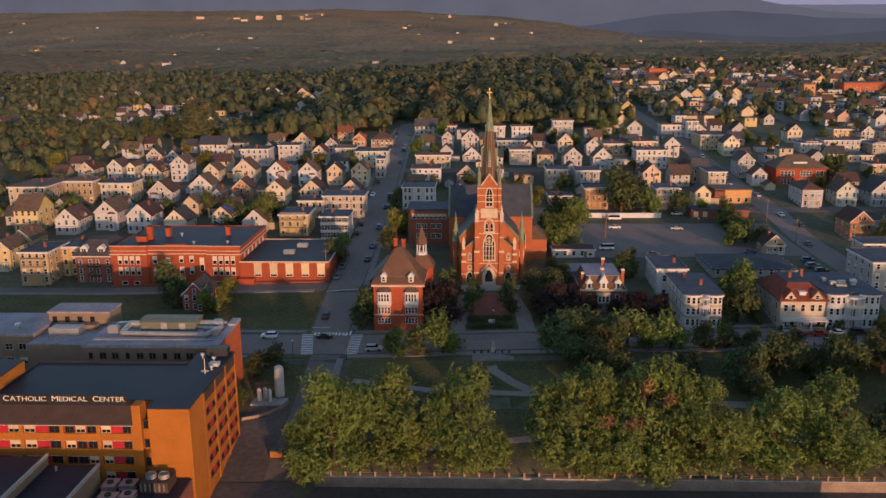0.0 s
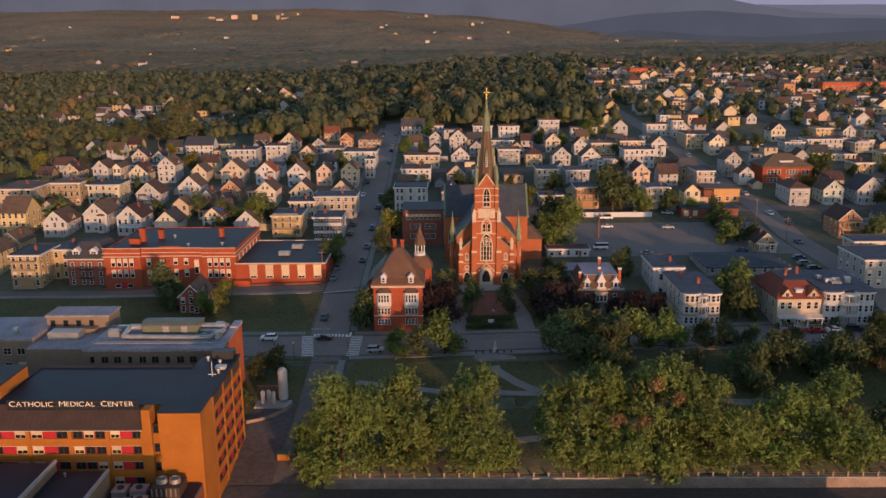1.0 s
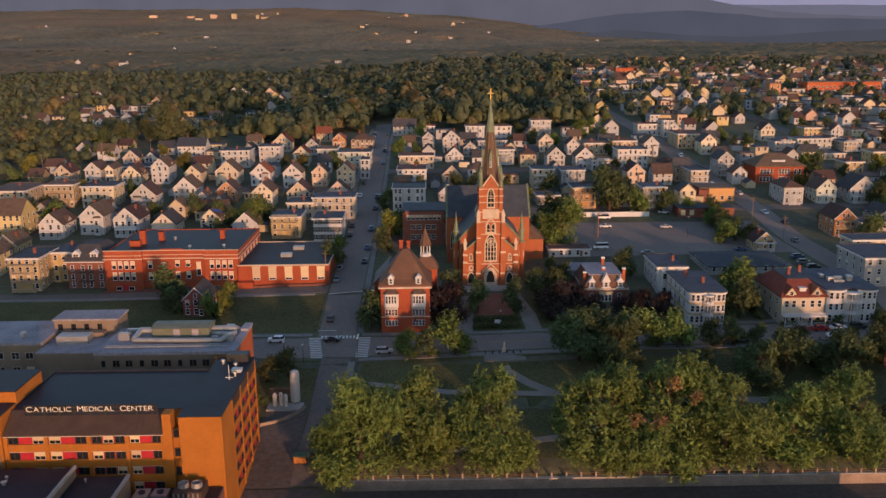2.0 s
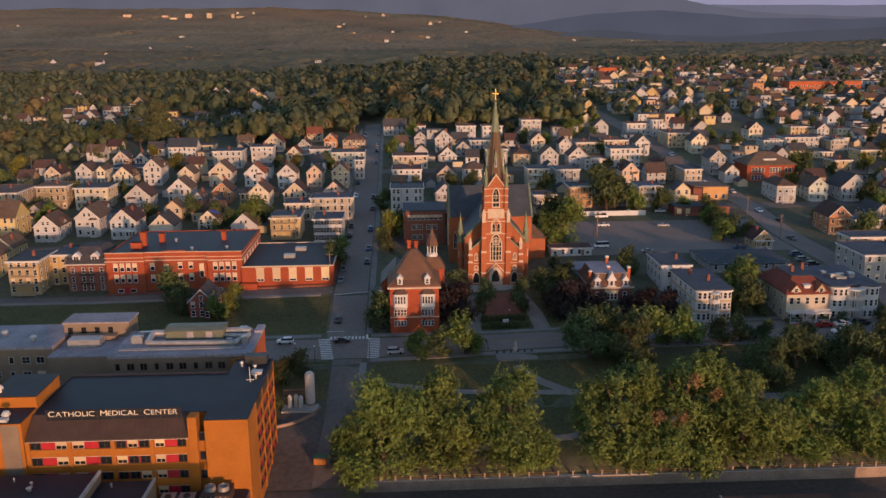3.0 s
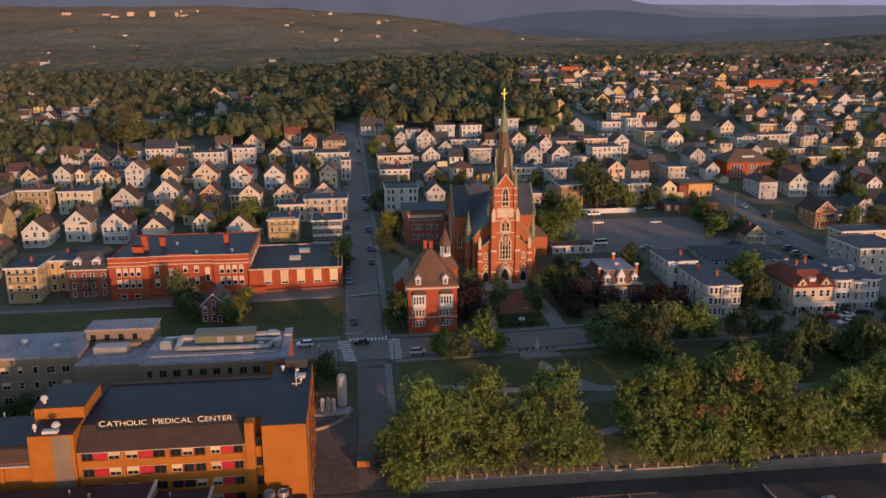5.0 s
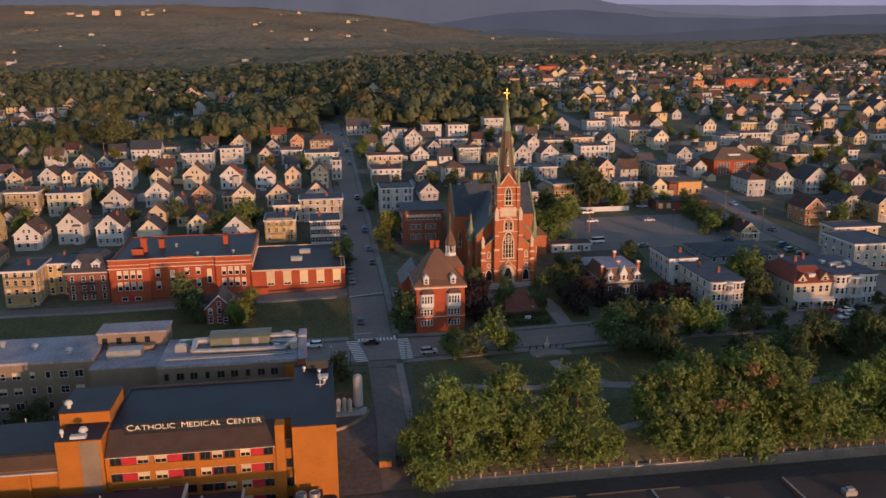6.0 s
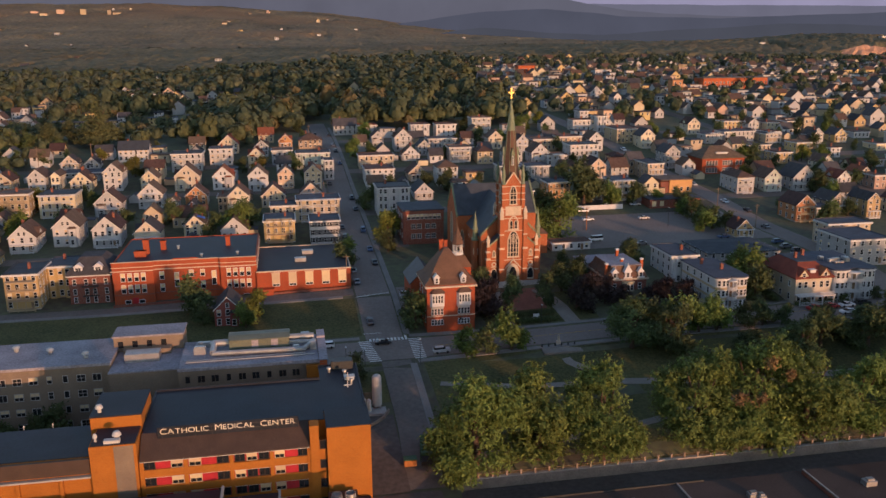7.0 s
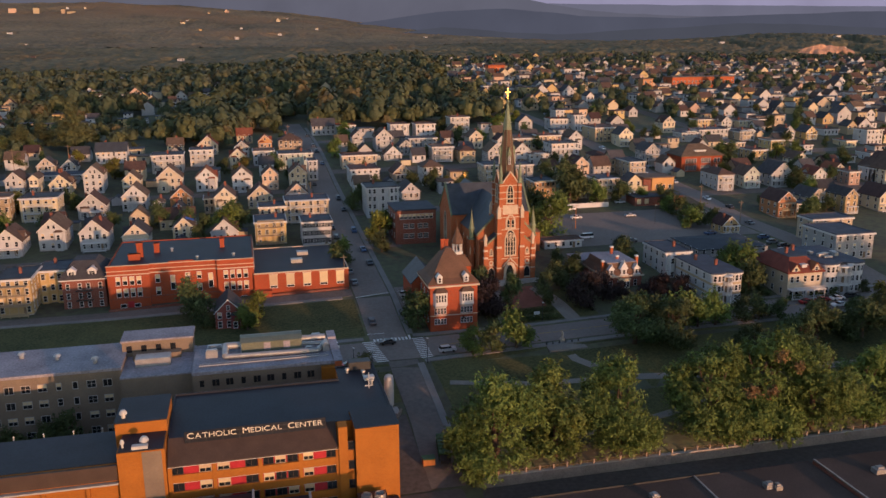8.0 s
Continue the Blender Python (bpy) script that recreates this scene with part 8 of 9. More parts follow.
# beside the church and the school
for kd, x, y, h in (
        ("round_b", -46.8, 285.0, 8.0), ("round_a", -30.5, 296.0, 7.0), ("round_a", 75.0, 228.5, 9.5), ("round_a", 78.5, 232.5, 9.0), ("round_b", 76.5, 236.0, 11.5),
        ("round_b", 81.0, 250, 7.5), ("shrub", 70.0, 220.8, 2.6), ("shrub", 99.5, 219.8, 2.5), ("shrub", 110.8, 221, 3.2), ("round_a", 112, 229, 5.5),
        ("round_a", 49.5, 262, 8.0), ("round_a", 53, 275, 5.5), ("round_b", 95, 300, 7.5), ("round_a", 100, 303, 8.0), ("round_a", 104, 298, 7.0),
        ("round_a", 85, 345, 9.0), ("round_b", 94, 343, 6.0), ("round_a", 148, 300, 8.5), ("round_b", 152, 304, 8.0), ("round_a", 178, 352, 9)):
    tree(kd, x, y, h)
# round the large houses
for kd, x, y, h in (
        ("round_a", 183, 356, 8.5), ("round_a", 172, 398, 12.0), ("round_b", 167, 402, 10.5), ("round_a", -100.5, 333.0, 9.0), ("round_b", -84.5, 326.0, 11.0),
        ("round_a", -80.5, 333.0, 10.5), ("round_a", -110, 342, 9.5), ("round_a", -150.0, 342, 8.0), ("round_a", -128.5, 342, 7.0), ("pine", -152, 385, 8.0),
        ("cedar", -167.5, 500, 26.0), ("old", -186.0, 520, 12.0), ("old", -193.0, 488, 13.0), ("round_a", 100.5, 330, 7.5), ("round_a", 99.5, 320, 8.0),
        ("round_a", 98.5, 311, 7.5), ("round_b", 98.5, 326, 6.5), ("round_a", 103.5, 341, 7.0)):
    tree(kd, x, y, h)
# small trees in the yard between the hospital wings
for x, y, h in ((-117.0, 183.6, 8.0), (-121.5, 184.0, 6.6), (-128.5, 183.6, 6.4)):
    tree("round_a", x, y, h)

# withered reddish clumps in the crown of one maple
host = next(o for o in scene.objects if o.parent is None and o.get("category") == "tree" and abs(o.location.x - 34.5) < 0.1 and abs(o.location.y - 160.5) < 0.1)
bpy.context.view_layer.update()
for x, y, z, r in ((26.5, 152.6, 8.3, 0.8), (31.2, 152.0, 8.1, 0.7), (34.0, 153.6, 15.4, 0.9), (38.4, 153.4, 12.6, 0.6)):
    rnd = random.Random(int(x * 10))
    part("withered_spray", leaf_cloud(rnd, [((0, 0, 0), (r, r, r)), ((0.5 * r, 0, 0.7 * r), (0.6 * r, 0.6 * r, r))], 260, 0.5), "leaf_dead", host, "withered red-brown leaves", at=pose(0, 0, 0) @ Matrix.Translation(host.matrix_world.inverted() @ Vector((x, y, z))))
# clipped hedges before the church and the houses
for x0, y0, x1, y1 in ((-1.5, 227.2, 11.5, 228.6), (-1.5, 231.5, 11.5, 233.0), (83.8, 220.0, 88.5, 221.2), (92.2, 220.0, 96.8, 221.2), (79.6, 224, 81.0, 238)):
    rnd = random.Random(int(x0 * 7 + y0))
    lob = []
    n = max(3, int(max(x1 - x0, y1 - y0) / 1.0))
    for j in range(n):
        lob.append((((x1 - x0) * (j + 0.5) / n, (y1 - y0) * (j + 0.5) / n if y1 - y0 > 3 else (y1 - y0) / 2, 0.6), (0.8, 0.75, 0.75)))
    solid("hedge", leaf_cloud(rnd, lob, 220 * n, 0.38), "leaf_dark", "low clipped dark green hedge", "hedge", at=(x0, y0, ground((x0 + x1) / 2, (y0 + y1) / 2)))
# scattered yard and street trees between the houses
rnd = random.Random(5)
spots = [(o.location.x, o.location.y) for o in scene.objects if o.parent is None and o.get("category") in ("house", "tree", "school", "hall", "shop")]
count = 0
while count < 150:
    x, y = rnd.uniform(-215, 330), rnd.uniform(300, 560)
    if -52 < x < -33 or 113 < x < 131 or (38 < x < 118 and y < 334) or any(abs(y - q) < 5 for q in ((304.5, 389, 438) if x < -34 else (348.5, 421, 494))):
        continue
    if any(abs(x - a) < 6.5 and -5 < y - b_ < 15 for a, b_ in spots):
        continue
    spots.append((x, y - 3))
    tree(rnd.choice(("round_a", "round_a", "round_b", "tall", "gold", "round_a")), x, y, rnd.uniform(5.5, 9.5))
    count += 1

# low garages and sheds in the yards
rnd = random.Random(63)
SHEDS = {}
shed_spots = [(o.location.x, o.location.y) for o in scene.objects if o.parent is None and o.get("category") in ("house", "school", "hall", "shop")]
made = 0
for _ in range(4000):
    left = rnd.random() < 0.55
    x, y = (rnd.uniform(-200, -54), rnd.uniform(312, 430)) if left else (rnd.uniform(-28, 250), rnd.uniform(352, 470))
    if not left and x < 120 and y < 356 or 111 < x < 133 or 202 < x < 218 or any(abs(y + 2 - q) < 7 for q in ((304.5, 389, 438) if left else (348.5, 421, 494))) or any(abs(x - a) < 7.8 and -8 < y - b_ < 15.5 for a, b_ in shed_spots):
        continue
    shed_spots.append((x, y))
    kd, wl, tp = rnd.choice(("gy", "flat")), rnd.choice(("grey", "white", "tan", "cream")), rnd.choice(("tar_blue", "tar_brown", "shingle_dark"))
    if (kd, wl, tp) not in SHEDS:
        bw_, br_ = Build(), Build()
        if kd == "gy":
            bw_.prism([(-2.2, 0, -2), (2.2, 0, -2), (2.2, 0, 2.5), (0, 0, 3.9), (-2.2, 0, 2.5)], (0, 6, 0))
            gable_roof_y(br_, -2.2, 2.2, -0.3, 6.3, 2.5, 3.95, t=0.16)
        else:
            bw_.box(-2.6, 0, -2, 2.6, 6, 2.6)
            br_.box(-2.8, -0.2, 2.6, 2.8, 6.2, 2.85)
        SHEDS[kd, wl, tp] = bw_.mesh("wall", mats_of(wl)), br_.mesh("roof", mats_of(tp))
    g = thing("garage", pose(x, y, ground(x, y), 0, 0, rnd.choice((0, 0, 90))), "low %s garage in a back yard between houses" % WALL_WORDS[wl], "garage", "yard garages")
    part("wall", SHEDS[kd, wl, tp][0], None, g)
    part("roof", SHEDS[kd, wl, tp][1], None, g)
    made += 1
    if made >= 42:
        break

# ---- far houses ----
FAR = {}


PALETTE = ("white", "cream", "yellow", "grey", "tan", "pink", "orange", "tar_blue", "tar_brown", "shingle_brown", "shingle_dark")
CROWD = Build()


def far_house(x, y, kind, wall, top, w, d, h, turn, single):
    """A distant house: wall, roof and a few windows; those farthest off are joined."""
    a, b, r = w / 2, Build(), Build()
    if kind == "gy":
        rise = w * 0.45
        b.prism([(-a, 0, -4), (a, 0, -4), (a, 0, h), (0, 0, h + rise), (-a, 0, h)], (0, d, 0))
        gable_roof_y(r, -a, a, -0.4, d + 0.4, h, h + rise + 0.05)
    elif kind == "gx":
        rise = d * 0.4
        b.prism([(-a, 0, -4), (-a, d, -4), (-a, d, h), (-a, d / 2, h + rise), (-a, 0, h)], (w, 0, 0))
        gable_roof_x(r, -a - 0.4, a + 0.4, 0, d, h, h + rise + 0.05)
    else:
        b.box(-a, 0, -4, a, d, h)
        r.box(-a - 0.4, -0.4, h, a + 0.4, d + 0.4, h + 0.5)
    m = pose(x, y, ground(x, y), 0, 0, turn)
    built.append((x, y))
    if not single:
        for src, k in ((b, PALETTE.index(wall)), (r, PALETTE.index(top))):
            o = len(CROWD.v)
            CROWD.v.extend(tuple(m @ Vector(p)) for p in src.v)
            CROWD.f.extend(tuple(o + q for q in f) for f in src.f)
            CROWD.k.extend([k] * len(src.f))
        if h > 5:
            for u in (-w / 4, w / 4):
                for z in (1.3, 4.2):
                    o = len(CROWD.v)
                    CROWD.v.extend(tuple(m @ Vector(p)) for p in ((u - 0.6, -0.06, z), (u + 0.6, -0.06, z), (u + 0.6, -0.06, z + 1.6), (u - 0.6, -0.06, z + 1.6)))
                    CROWD.f.append((o, o + 1, o + 2, o + 3))
                    CROWD.k.append(len(PALETTE))
        return
    key = (kind, wall, top, w, d, h)
    if key not in FAR:
        FAR[key] = b.mesh("wall", mats_of(wall)), r.mesh("roof", mats_of(top))
    words = {"gy": "gable roof", "gx": "gable roof", "flat": "roof"}
    t = thing("house", m, "distant %s house with %s %s among trees" % (WALL_WORDS[wall], ROOF_WORDS[top], words[kind]), "house", "distant houses")
    part("wall", FAR[key][0], None, t)
    part("roof", FAR[key][1], None, t)
    for u in (-w / 4, w / 4):
        window_at(t, u, -0.01, 3.6 if h > 5 else 1.6, w=1.2, h=1.7)


def in_town(x, y):
    """How densely a place is built up, beyond the near blocks."""
    if y < 535:
        return 0.85 if x > 250 else 0.0
    if x > 95 + 0.12 * (y - 560) and y < 1150 and x < 0.80 * y + 90:
        return 0.85 if y < 980 else 0.5
    if x < -70 and 560 < y < 960:
        return 0.3 if y > 690 or x < -140 else 0.05
    if -75 <= x < 40 and 690 < y < 800:
        return 0.22
    if -190 < x < 360 and 1180 < y < 1420:
        return 0.38
    if y > 1440:
        return 0.022
    return 0.03


built = [(o.location.x, o.location.y) for o in scene.objects if o.parent is None and o.get("category") in ("house", "building") and o.location.y > 400]
rnd = random.Random(9)
n_far = 0
for y in [*np.arange(500, 1150, 25.0), *np.arange(1180, 1430, 34.0), *np.arange(1500, 4500, 110.0)]:
    x = -0.66 * y - 30
    while x < 0.92 * y:
        x += rnd.uniform(10, 15) * (1 + max(0, (y - 900) / 1500))
        if rnd.random() > in_town(x, y) or n_far > 1100 and y < 1440 or abs(x - 121) < 9 and y < 700 or abs(x - 210) < 7 and y < 700:
            continue
        k = rnd.choice(("gy", "gx", "flat", "flat", "flat"))
        wl = rnd.choice(("white", "white", "white", "white", "white", "cream", "yellow", "grey", "grey", "tan", "cream", "pink", "yellow", "white"))
        tp = rnd.choice(("tar_blue", "tar_brown")) if k == "flat" else rnd.choice(("shingle_brown", "shingle_dark", "shingle_brown"))
        far_house(x, y + rnd.uniform(-5, 5), k, wl, tp, rnd.choice((6.5, 8.0, 10.5)) * (1 if y < 1440 else rnd.uniform(1.0, 1.7)), rnd.choice((8.0, 10.0)), rnd.choice((4.2, 5.5, 7.0)) * (1 if y < 1440 else 1.25), rnd.choice((0, 0, 6, -8, 90)), n_far < 60)
        n_far += 1
spots = [(o.location.x, o.location.y) for o in scene.objects if o.parent is None and o.get("category") in ("house", "school", "hall", "shop", "church")]
rnd = random.Random(44)
n_in = 0
for _ in range(6000):
    left = rnd.random() < 0.3
    x, y = (rnd.uniform(-205, -56), rnd.uniform(312, 470)) if left else (rnd.uniform(-28, 330), rnd.uniform(330, 520))
    if not left and x < 135 and y < 356 or 111 < x < 133 or 202 < x < 218 or any(abs(y + 4 - q) < 9.5 for q in ((304.5, 389, 438) if left else (348.5, 421, 494))) or any(abs(x - a) < 10.5 and -12 < y - b_ < 14.5 for a, b_ in spots):
        continue
    spots.append((x, y))
    k = rnd.choice(("gy", "gx", "flat"))
    far_house(x, y, k, rnd.choice(("white", "white", "cream", "grey", "tan")), rnd.choice(("tar_blue", "tar_brown")) if k == "flat" else rnd.choice(("shingle_brown", "shingle_dark")), rnd.choice((7.0, 9.0)), 8.0, rnd.choice((4.0, 5.5)), 0, True)
    n_in += 1
    if n_in >= 80:
        break
tagged(part("house_crowd", CROWD, (*PALETTE, "glass")), "crowd of distant pale wooden houses among trees", "houses", "", "stuff")
# a few large far buildings
for x, y, w, d, h, wl, lab in ((262, 672, 9, 9, 14, "orange", "tall ochre brick block above the far roofs"), (332, 702, 62, 18, 12, "brick", "long red brick school far up the hill"), (-200, 842, 15, 12, 9, "white", "white three-storey block with dark windows"),
                               (268, 848, 26, 12, 8, "white", "white flat-roofed block on the hillside"), (185, 862, 18, 12, 12, "brick", "red brick hall with red roof far off"), (60, 600, 26, 14, 5, "grey", "long low grey workshop with flat roof"),
                               (86, 640, 34, 12, 5, "tan", "low tan store building with cluttered roof"), (-1299, 4090, 35, 20, 16, "pink", "pale institution building on the far hill"), (-924, 4100, 23, 20, 24, "tan", "tan institution building on the far hill"),
                               (-1020, 4100, 30, 20, 19, "pink", "buff institution tower block on the far hill"), (-1125, 4090, 30, 20, 12, "pink", "long pale institution wing on the far hill"), (-1065, 4000, 30, 20, 9, "cream", "white institution wing on the far hill"), (-814, 4100, 15, 20, 20, "tan", "tan institution tower on the far hill"), (-777, 4080, 35, 20, 9, "tan", "low tan institution wing on the far hill")):
    t = thing("block", pose(x, y, ground(x, y)), lab, "building", "distant houses")
    part("wall", Build().box(-w / 2, 0, -6, w / 2, d, h), wl, t)
    part("roof", Build().box(-w / 2 - 0.4, -0.4, h, w / 2 + 0.4, d + 0.4, h + 0.6), "shingle_red" if wl == "brick" and 800 < y < 900 else "tar_brown", t)
    if y < 900:
        for k in range(int(h / 3.3)):
            for j in range(max(2, int(w / 3.5))):
                window_at(t, -w / 2 + w * (j + 0.5) / max(2, int(w / 3.5)), -0.01, 1.0 + 3.2 * k, w=1.4, h=1.7)


# ---- woods ----
def woods(name, label, pts, per, leaf, seed, tilt=1.0):
    """Crowns of many small blades for far woods, joined: pts are rows of x, y, base height, radius, crown height."""
    rng = np.random.default_rng(seed)
    p = np.repeat(np.array(pts), per, axis=0)
    n = len(p)
    d = rng.normal(size=(n, 3))
    d /= np.linalg.norm(d, axis=1)[:, None]
    d[:, 2] = np.where(d[:, 2] < -0.3, -d[:, 2], d[:, 2])
    lump = 1 + 0.22 * np.sin(d[:, 0] * 5 + p[:, 0]) * np.cos(d[:, 1] * 5 + p[:, 1])
    u = rng.uniform(0.8, 1.06, n) * lump
    c = np.stack([p[:, 0] + d[:, 0] * p[:, 3] * u, p[:, 1] + d[:, 1] * p[:, 3] * u, p[:, 2] + p[:, 4] * 0.52 + d[:, 2] * p[:, 4] * 0.5 * u], 1)
    nr = d * tilt + np.array((0, 0, 1 - tilt)) + 0.2 * tilt * rng.normal(size=(n, 3))
    nr /= np.linalg.norm(nr, axis=1)[:, None]
    e = np.cross(nr, rng.normal(size=(n, 3)))
    e /= np.linalg.norm(e, axis=1)[:, None]
    f = np.cross(nr, e)
    s = (p[:, 3] * 2.0 / math.sqrt(per) * rng.uniform(0.75, 1.35, n))[:, None]
    v = np.stack([c - e * s, c - f * s * 0.7, c + e * s, c + f * s * 0.75], 1).reshape(-1, 3)
    # a lumpy body inside the blades
    seg, rows_ = 7, 5
    th, ph = np.meshgrid(np.arange(seg) * 2 * math.pi / seg, (np.arange(rows_) + 0.4) * 2.3 / rows_)
    unit = np.stack([np.cos(th) * np.sin(ph), np.sin(th) * np.sin(ph), np.cos(ph)], -1).reshape(-1, 3)
    q = np.array(pts)
    rad = 0.78 + 0.15 * rng.normal(size=(len(q), len(unit))).clip(-1.2, 1.2)
    core = np.stack([q[:, None, 0] + unit[:, 0] * q[:, None, 3] * rad, q[:, None, 1] + unit[:, 1] * q[:, None, 3] * rad, q[:, None, 2] + q[:, None, 4] * (0.52 + 0.5 * unit[:, 2] * rad)], -1)
    quad = np.array([(j * seg + i, (j + 1) * seg + i, (j + 1) * seg + (i + 1) % seg, j * seg + (i + 1) % seg) for j in range(rows_ - 1) for i in range(seg)])
    idx = np.concatenate([np.arange(len(v)), (len(v) + (np.arange(len(q)) * len(unit))[:, None, None] + quad[None]).ravel()])
    v = np.concatenate([v, core.reshape(-1, 3)])
    n = len(idx) // 4
    me = bpy.data.meshes.new(name)
    me.vertices.add(len(v))
    me.vertices.foreach_set("co", v.ravel())
    me.loops.add(len(idx))
    me.loops.foreach_set("vertex_index", idx)
    me.polygons.add(n)
    me.polygons.foreach_set("loop_start", np.arange(0, len(idx), 4))
    me.polygons.foreach_set("loop_total", np.full(n, 4))
    me.polygons.foreach_set("use_smooth", np.ones(n, dtype=bool))
    me.materials.append(M[leaf])
    me.update(calc_edges=True)
    return tagged(new(name, me), label, "woods", "", "stuff")


built += [(o.location.x, o.location.y) for o in scene.objects if o.parent is None and o.get("category") == "building"]
grid = {}
for x, y in built:
    grid.setdefault((int(x // 40), int(y // 40)), []).append((x, y))


def clear_of_houses(x, y, r):
    i, j = int(x // 40), int(y // 40)
    return not any(abs(x - a) < 5.0 + r * 0.6 and -r - (9 if y < 560 else 3 if x > 95 else 26 if x < -60 else 18) < y - b_ < 11 + r * 0.5 for di in (-1, 0, 1) for dj in (-1, 0, 1) for a, b_ in grid.get((i + di, j + dj), ()))


rnd = random.Random(31)
near_w, mid_w = [], []
near_spots = [(o.location.x, o.location.y) for o in scene.objects if o.parent is None and o.get("category") == "house" and o.location.x < -150]
tries = 0
while tries < 11500:
    tries += 1
    y = math.sqrt(rnd.uniform(435 ** 2, 1150 ** 2))
    x = rnd.uniform(-0.68 * y - 40, 0.95 * y)
    dens = in_town(x, y)
    r = rnd.uniform(2.4, 3.8 if x < -60 else 5.0) if dens > 0.3 else rnd.uniform(3.5, 7.0) * (1.0 if y > 800 else rnd.choice((0.9, 1.2)))
    if x < -120 and y < 700:
        r = min(r, 3.6)
        if rnd.random() < 0.4:
            continue
    if abs(x + 167) < 16 and 455 < y < 520 or y < 545 and x > -75 or y < 480 and x > -185 or abs(x + 44) < 9 and y < 590 or abs(x - 119) < 9 or dens > 0.6 and rnd.random() > 0.8 or dens > 0.2 and rnd.random() > (0.8 if x < -60 else 0.75) or not clear_of_houses(x, y, r):
        continue
    (near_w if y < 800 else mid_w).append((x, y, ground(x, y), r, r * rnd.uniform(1.9, 2.9)))
for _ in range(700):
    x, y = rnd.uniform(-470, -190), rnd.uniform(290, 560)
    r = rnd.uniform(2.6, 4.6)
    if any(abs(y - q) < 5 + r for q in (304.5, 389, 438)) or not clear_of_houses(x, y, r) or any(abs(x - a) < 12 and -8 < y - b_ < 26 for a, b_ in near_spots):
        continue
    near_w.append((x, y, ground(x, y), r, r * rnd.uniform(1.9, 2.7)))
woods("woods", "mixed green trees between the far houses", [q_ for j, q_ in enumerate(near_w) if j % 12 in (0, 4, 8, 2)], 62, "wood_olive", 1)
woods("woods", "scattered trees with turning brown leaves", [q_ for j, q_ in enumerate(near_w) if j % 12 == 6], 62, "wood_rust", 11)
woods("woods", "dark green trees between the far houses", [q_ for j, q_ in enumerate(near_w) if j % 12 not in (0, 4, 8, 2, 6)], 62, "wood_dark", 4)
woods("woods", "dull green woodland on the slopes", mid_w[::2], 28, "wood_dark", 2, 0.85)
woods("woods", "olive green woodland on the slopes", mid_w[1::2], 28, "leaf_far", 6, 0.85)

# the far slopes: one closed canopy, uneven from crown to crown, open where houses stand
def canopy_mat(name, base, tint, rust):
    """Closed canopy of far woods: crowns in relief, and broad stands that have begun to turn."""
    m = mat(name, base, 0.95, 0.3, 0.004, 0.07, tint=tint, world_space=True, spec=0.1)
    n, l = m.node_tree.nodes, m.node_tree.links
    b = n["Principled BSDF"]
    g = n.new("ShaderNodeNewGeometry")
    crowns, stands = n.new("ShaderNodeTexVoronoi"), n.new("ShaderNodeTexNoise")
    crowns.inputs["Scale"].default_value = 0.075
    stands.inputs["Scale"].default_value, stands.inputs["Detail"].default_value = 0.0016, 6
    for q in (crowns, stands):
        l.new(g.outputs["Position"], q.inputs["Vector"])
    r = n.new("ShaderNodeMapRange")
    r.inputs["From Min"].default_value, r.inputs["From Max"].default_value = 0.5, 0.72
    l.new(stands.outputs["Fac"], r.inputs["Value"])
    x = n.new("ShaderNodeMix")
    x.data_type = "RGBA"
    x.inputs[7].default_value = (*rust, 1)
    l.new(r.outputs["Result"], x.inputs[0])
    l.new(b.inputs["Base Color"].links[0].from_socket, x.inputs[6])
    l.new(x.outputs[2], b.inputs["Base Color"])
    bp = n.new("ShaderNodeBump")
    bp.invert = True
    bp.inputs["Strength"].default_value, bp.inputs["Distance"].default_value = 0.8, 5.0
    l.new(crowns.outputs["Distance"], bp.inputs["Height"])
    l.new(bp.outputs["Normal"], b.inputs["Normal"])
    return m


rng = np.random.default_rng(8)
far_spots = np.array([q for q in built if q[1] > 1120])


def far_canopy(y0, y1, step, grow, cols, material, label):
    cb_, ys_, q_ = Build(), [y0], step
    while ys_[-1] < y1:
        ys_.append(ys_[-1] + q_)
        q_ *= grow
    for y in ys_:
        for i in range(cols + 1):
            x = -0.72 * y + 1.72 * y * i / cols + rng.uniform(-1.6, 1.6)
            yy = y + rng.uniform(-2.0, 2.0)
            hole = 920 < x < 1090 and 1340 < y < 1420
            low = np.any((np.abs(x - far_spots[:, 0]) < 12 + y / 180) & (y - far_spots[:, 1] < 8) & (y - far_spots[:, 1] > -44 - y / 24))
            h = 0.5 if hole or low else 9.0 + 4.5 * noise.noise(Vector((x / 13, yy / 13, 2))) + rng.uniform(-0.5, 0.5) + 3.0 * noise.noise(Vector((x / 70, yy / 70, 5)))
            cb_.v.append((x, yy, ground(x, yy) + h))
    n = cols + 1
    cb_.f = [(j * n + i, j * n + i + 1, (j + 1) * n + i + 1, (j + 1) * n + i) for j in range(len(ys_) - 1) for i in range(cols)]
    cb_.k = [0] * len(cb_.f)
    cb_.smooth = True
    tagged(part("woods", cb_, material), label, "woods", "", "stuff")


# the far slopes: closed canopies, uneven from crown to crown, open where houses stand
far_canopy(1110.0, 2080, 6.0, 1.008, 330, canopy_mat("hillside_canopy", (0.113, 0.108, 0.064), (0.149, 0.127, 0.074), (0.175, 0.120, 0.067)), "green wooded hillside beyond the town")
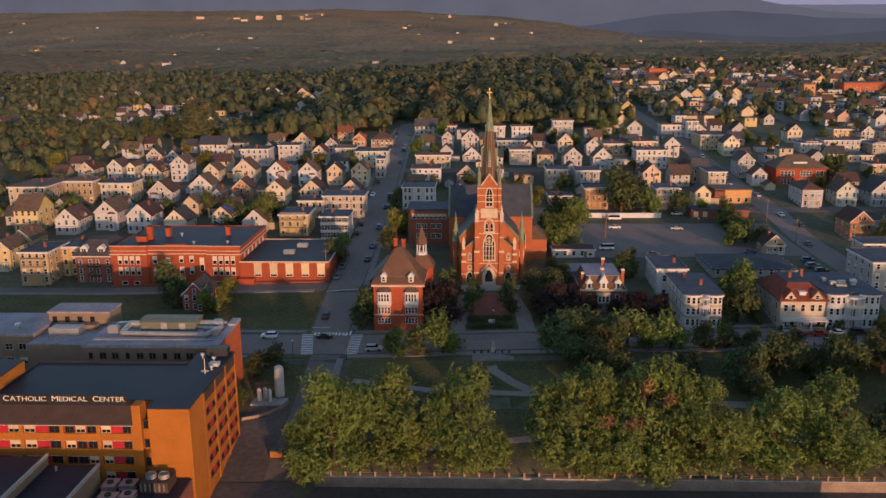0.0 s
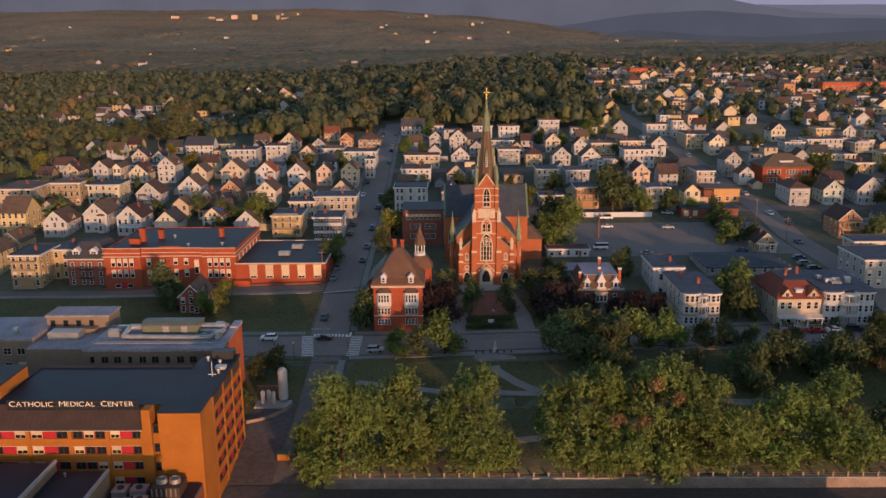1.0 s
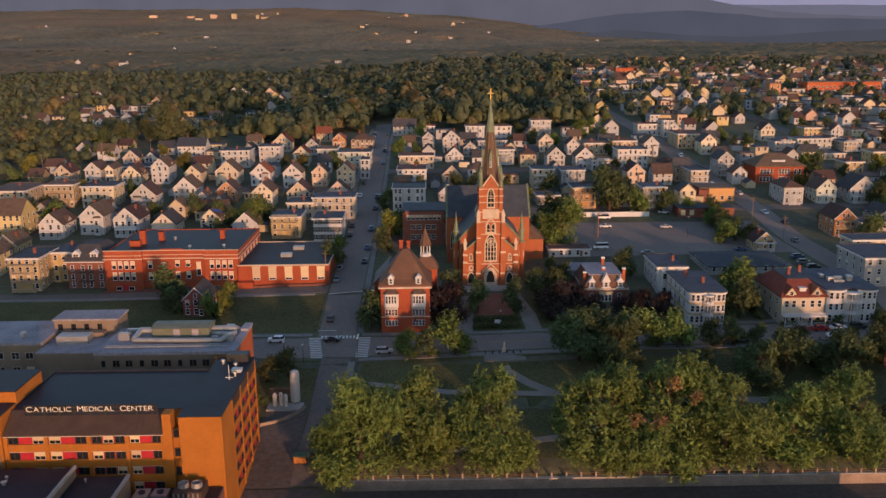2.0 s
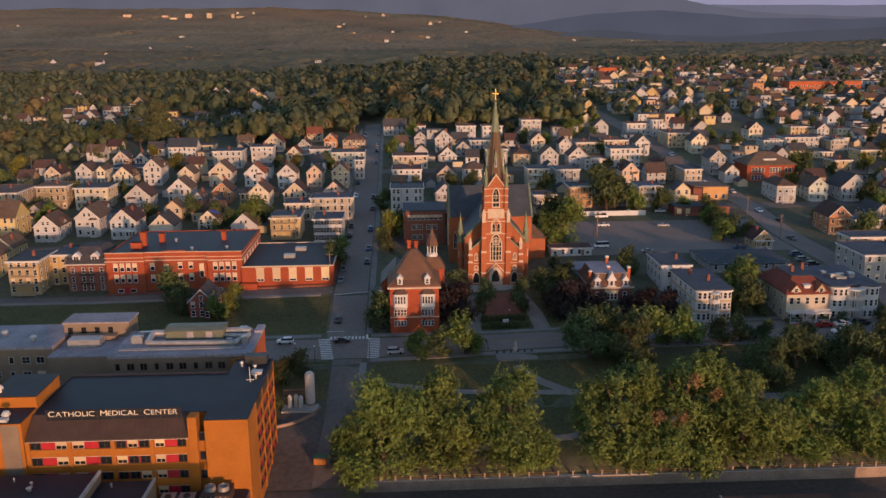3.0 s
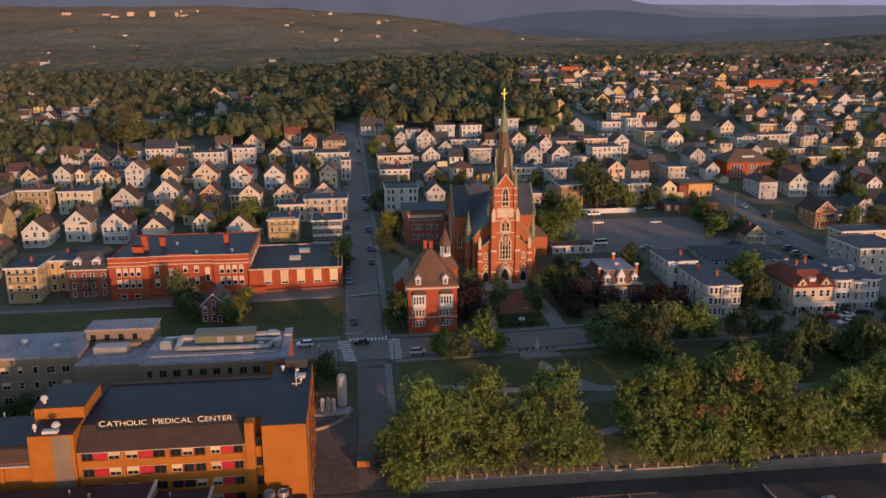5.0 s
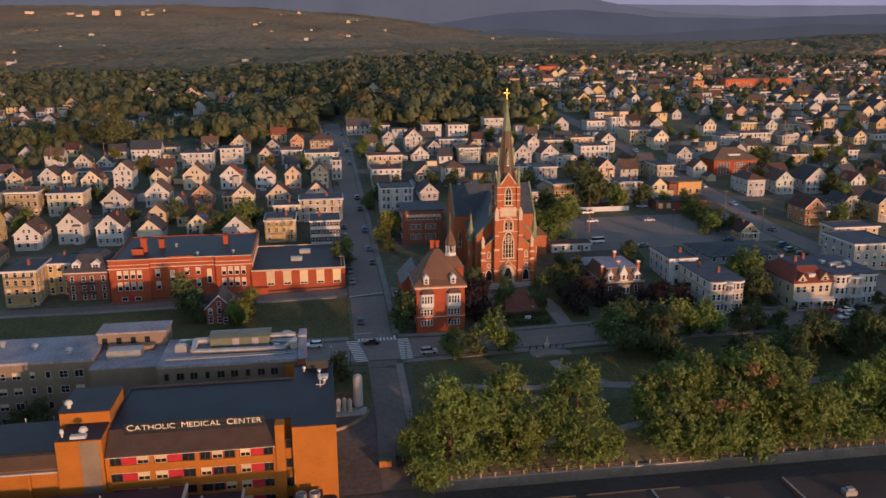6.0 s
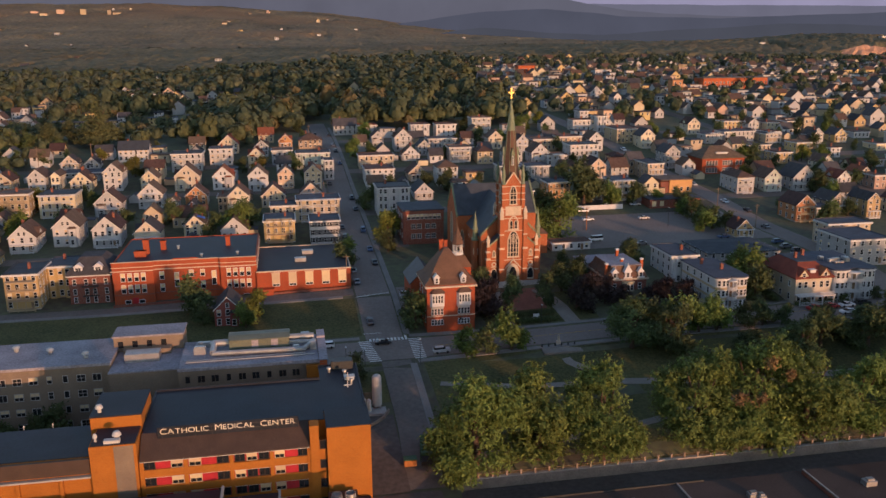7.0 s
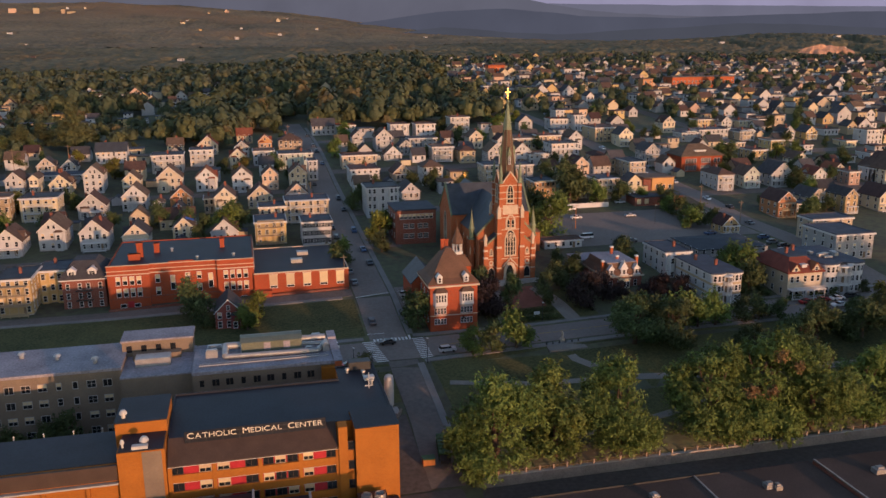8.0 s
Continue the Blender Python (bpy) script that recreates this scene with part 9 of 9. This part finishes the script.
# this farther canopy has a paler base colour in place of haze
far_canopy(2060.0, 4660, 12.0, 1.0065, 300, canopy_mat("hazed_canopy", (0.147, 0.131, 0.085), (0.196, 0.159, 0.097), (0.230, 0.154, 0.087)), "far wooded hillsides rising to the skyline")

# bare quarry face on the far hill
q = Build()
qr = random.Random(2)
rows = []
for j in range(5):
    rows.append([(930 + 7.5 * i, 1395 + 7 * j + 6 * math.sin(i * 0.7) + qr.uniform(-3, 3), ground(930 + 7.5 * i, 1395) - 3 + (6.5 * j + qr.uniform(-2, 2)) * math.sin(math.pi * (i + 1) / 22) ** 0.6) for i in range(21)])
n = 21
q.v = [p_ for r_ in rows for p_ in r_]
q.f = [(j * n + i, j * n + i + 1, (j + 1) * n + i + 1, (j + 1) * n + i) for j in range(4) for i in range(n - 1)]
q.k = [0] * len(q.f)
solid("quarry_face", q, "rock", "bare orange-brown rock face on the wooded hill", "rock", "structure")

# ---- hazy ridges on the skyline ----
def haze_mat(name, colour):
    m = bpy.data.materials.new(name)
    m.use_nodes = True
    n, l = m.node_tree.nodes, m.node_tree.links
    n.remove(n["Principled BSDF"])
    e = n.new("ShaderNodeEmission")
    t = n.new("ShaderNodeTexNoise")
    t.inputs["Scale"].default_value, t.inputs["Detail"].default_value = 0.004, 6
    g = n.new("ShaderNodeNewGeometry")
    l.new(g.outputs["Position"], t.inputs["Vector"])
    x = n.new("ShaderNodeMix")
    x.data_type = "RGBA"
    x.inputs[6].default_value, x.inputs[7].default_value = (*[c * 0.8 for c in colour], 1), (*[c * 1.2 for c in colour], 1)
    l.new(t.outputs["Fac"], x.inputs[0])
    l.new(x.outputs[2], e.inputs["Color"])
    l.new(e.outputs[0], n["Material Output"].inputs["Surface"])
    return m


# glowing backdrop sheets: haze is put into the colour, paler farther off
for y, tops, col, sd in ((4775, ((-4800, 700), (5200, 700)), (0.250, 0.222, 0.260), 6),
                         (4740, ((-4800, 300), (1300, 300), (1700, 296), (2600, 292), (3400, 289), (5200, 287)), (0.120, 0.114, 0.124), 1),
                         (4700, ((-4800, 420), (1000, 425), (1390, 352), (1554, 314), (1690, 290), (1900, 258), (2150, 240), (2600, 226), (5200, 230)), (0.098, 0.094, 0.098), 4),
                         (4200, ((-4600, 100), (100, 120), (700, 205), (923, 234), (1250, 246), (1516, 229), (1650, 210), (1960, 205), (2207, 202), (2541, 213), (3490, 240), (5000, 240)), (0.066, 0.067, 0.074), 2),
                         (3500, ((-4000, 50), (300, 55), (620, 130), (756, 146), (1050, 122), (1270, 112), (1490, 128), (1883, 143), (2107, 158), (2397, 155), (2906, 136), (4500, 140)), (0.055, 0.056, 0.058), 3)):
    b = Build()
    xs_ = np.arange(-4800, 5201, 50.0)
    xs_t, zs_t = [p_[0] for p_ in tops], [p_[1] for p_ in tops]
    low_, up_ = [(x, y, -50.0) for x in xs_], [(x, y, float(np.interp(x, xs_t, zs_t)) + 5 * noise.noise(Vector((x / 260, sd, 0))) + 2 * noise.noise(Vector((x / 60, sd, 4)))) for x in xs_]
    # to the right the ridge bends round the town
    bend = lambda p_: (-38 + (p_[0] + 38) * min(1, y * 1.022 / (0.232 * p_[0] + 0.973 * y)), y * min(1, y * 1.022 / (0.232 * p_[0] + 0.973 * y)), 81 + (p_[2] - 81) * min(1, y * 1.022 / (0.232 * p_[0] + 0.973 * y)))
    low_, up_ = [bend(p_) for p_ in low_], [bend(p_) for p_ in up_]
    n = len(xs_)
    b.v = low_ + up_
    b.f = [(i, i + 1, n + i + 1, n + i) for i in range(n - 1)]
    b.k = [0] * len(b.f)
    solid("backdrop_ridge", b, haze_mat("hazy_ridge", col), "glowing mountain ridge backdrop with grey-violet haze in its colour" if sd < 6 else "glowing pale lilac backdrop sheet coloured as low haze", "backdrop", "structure")
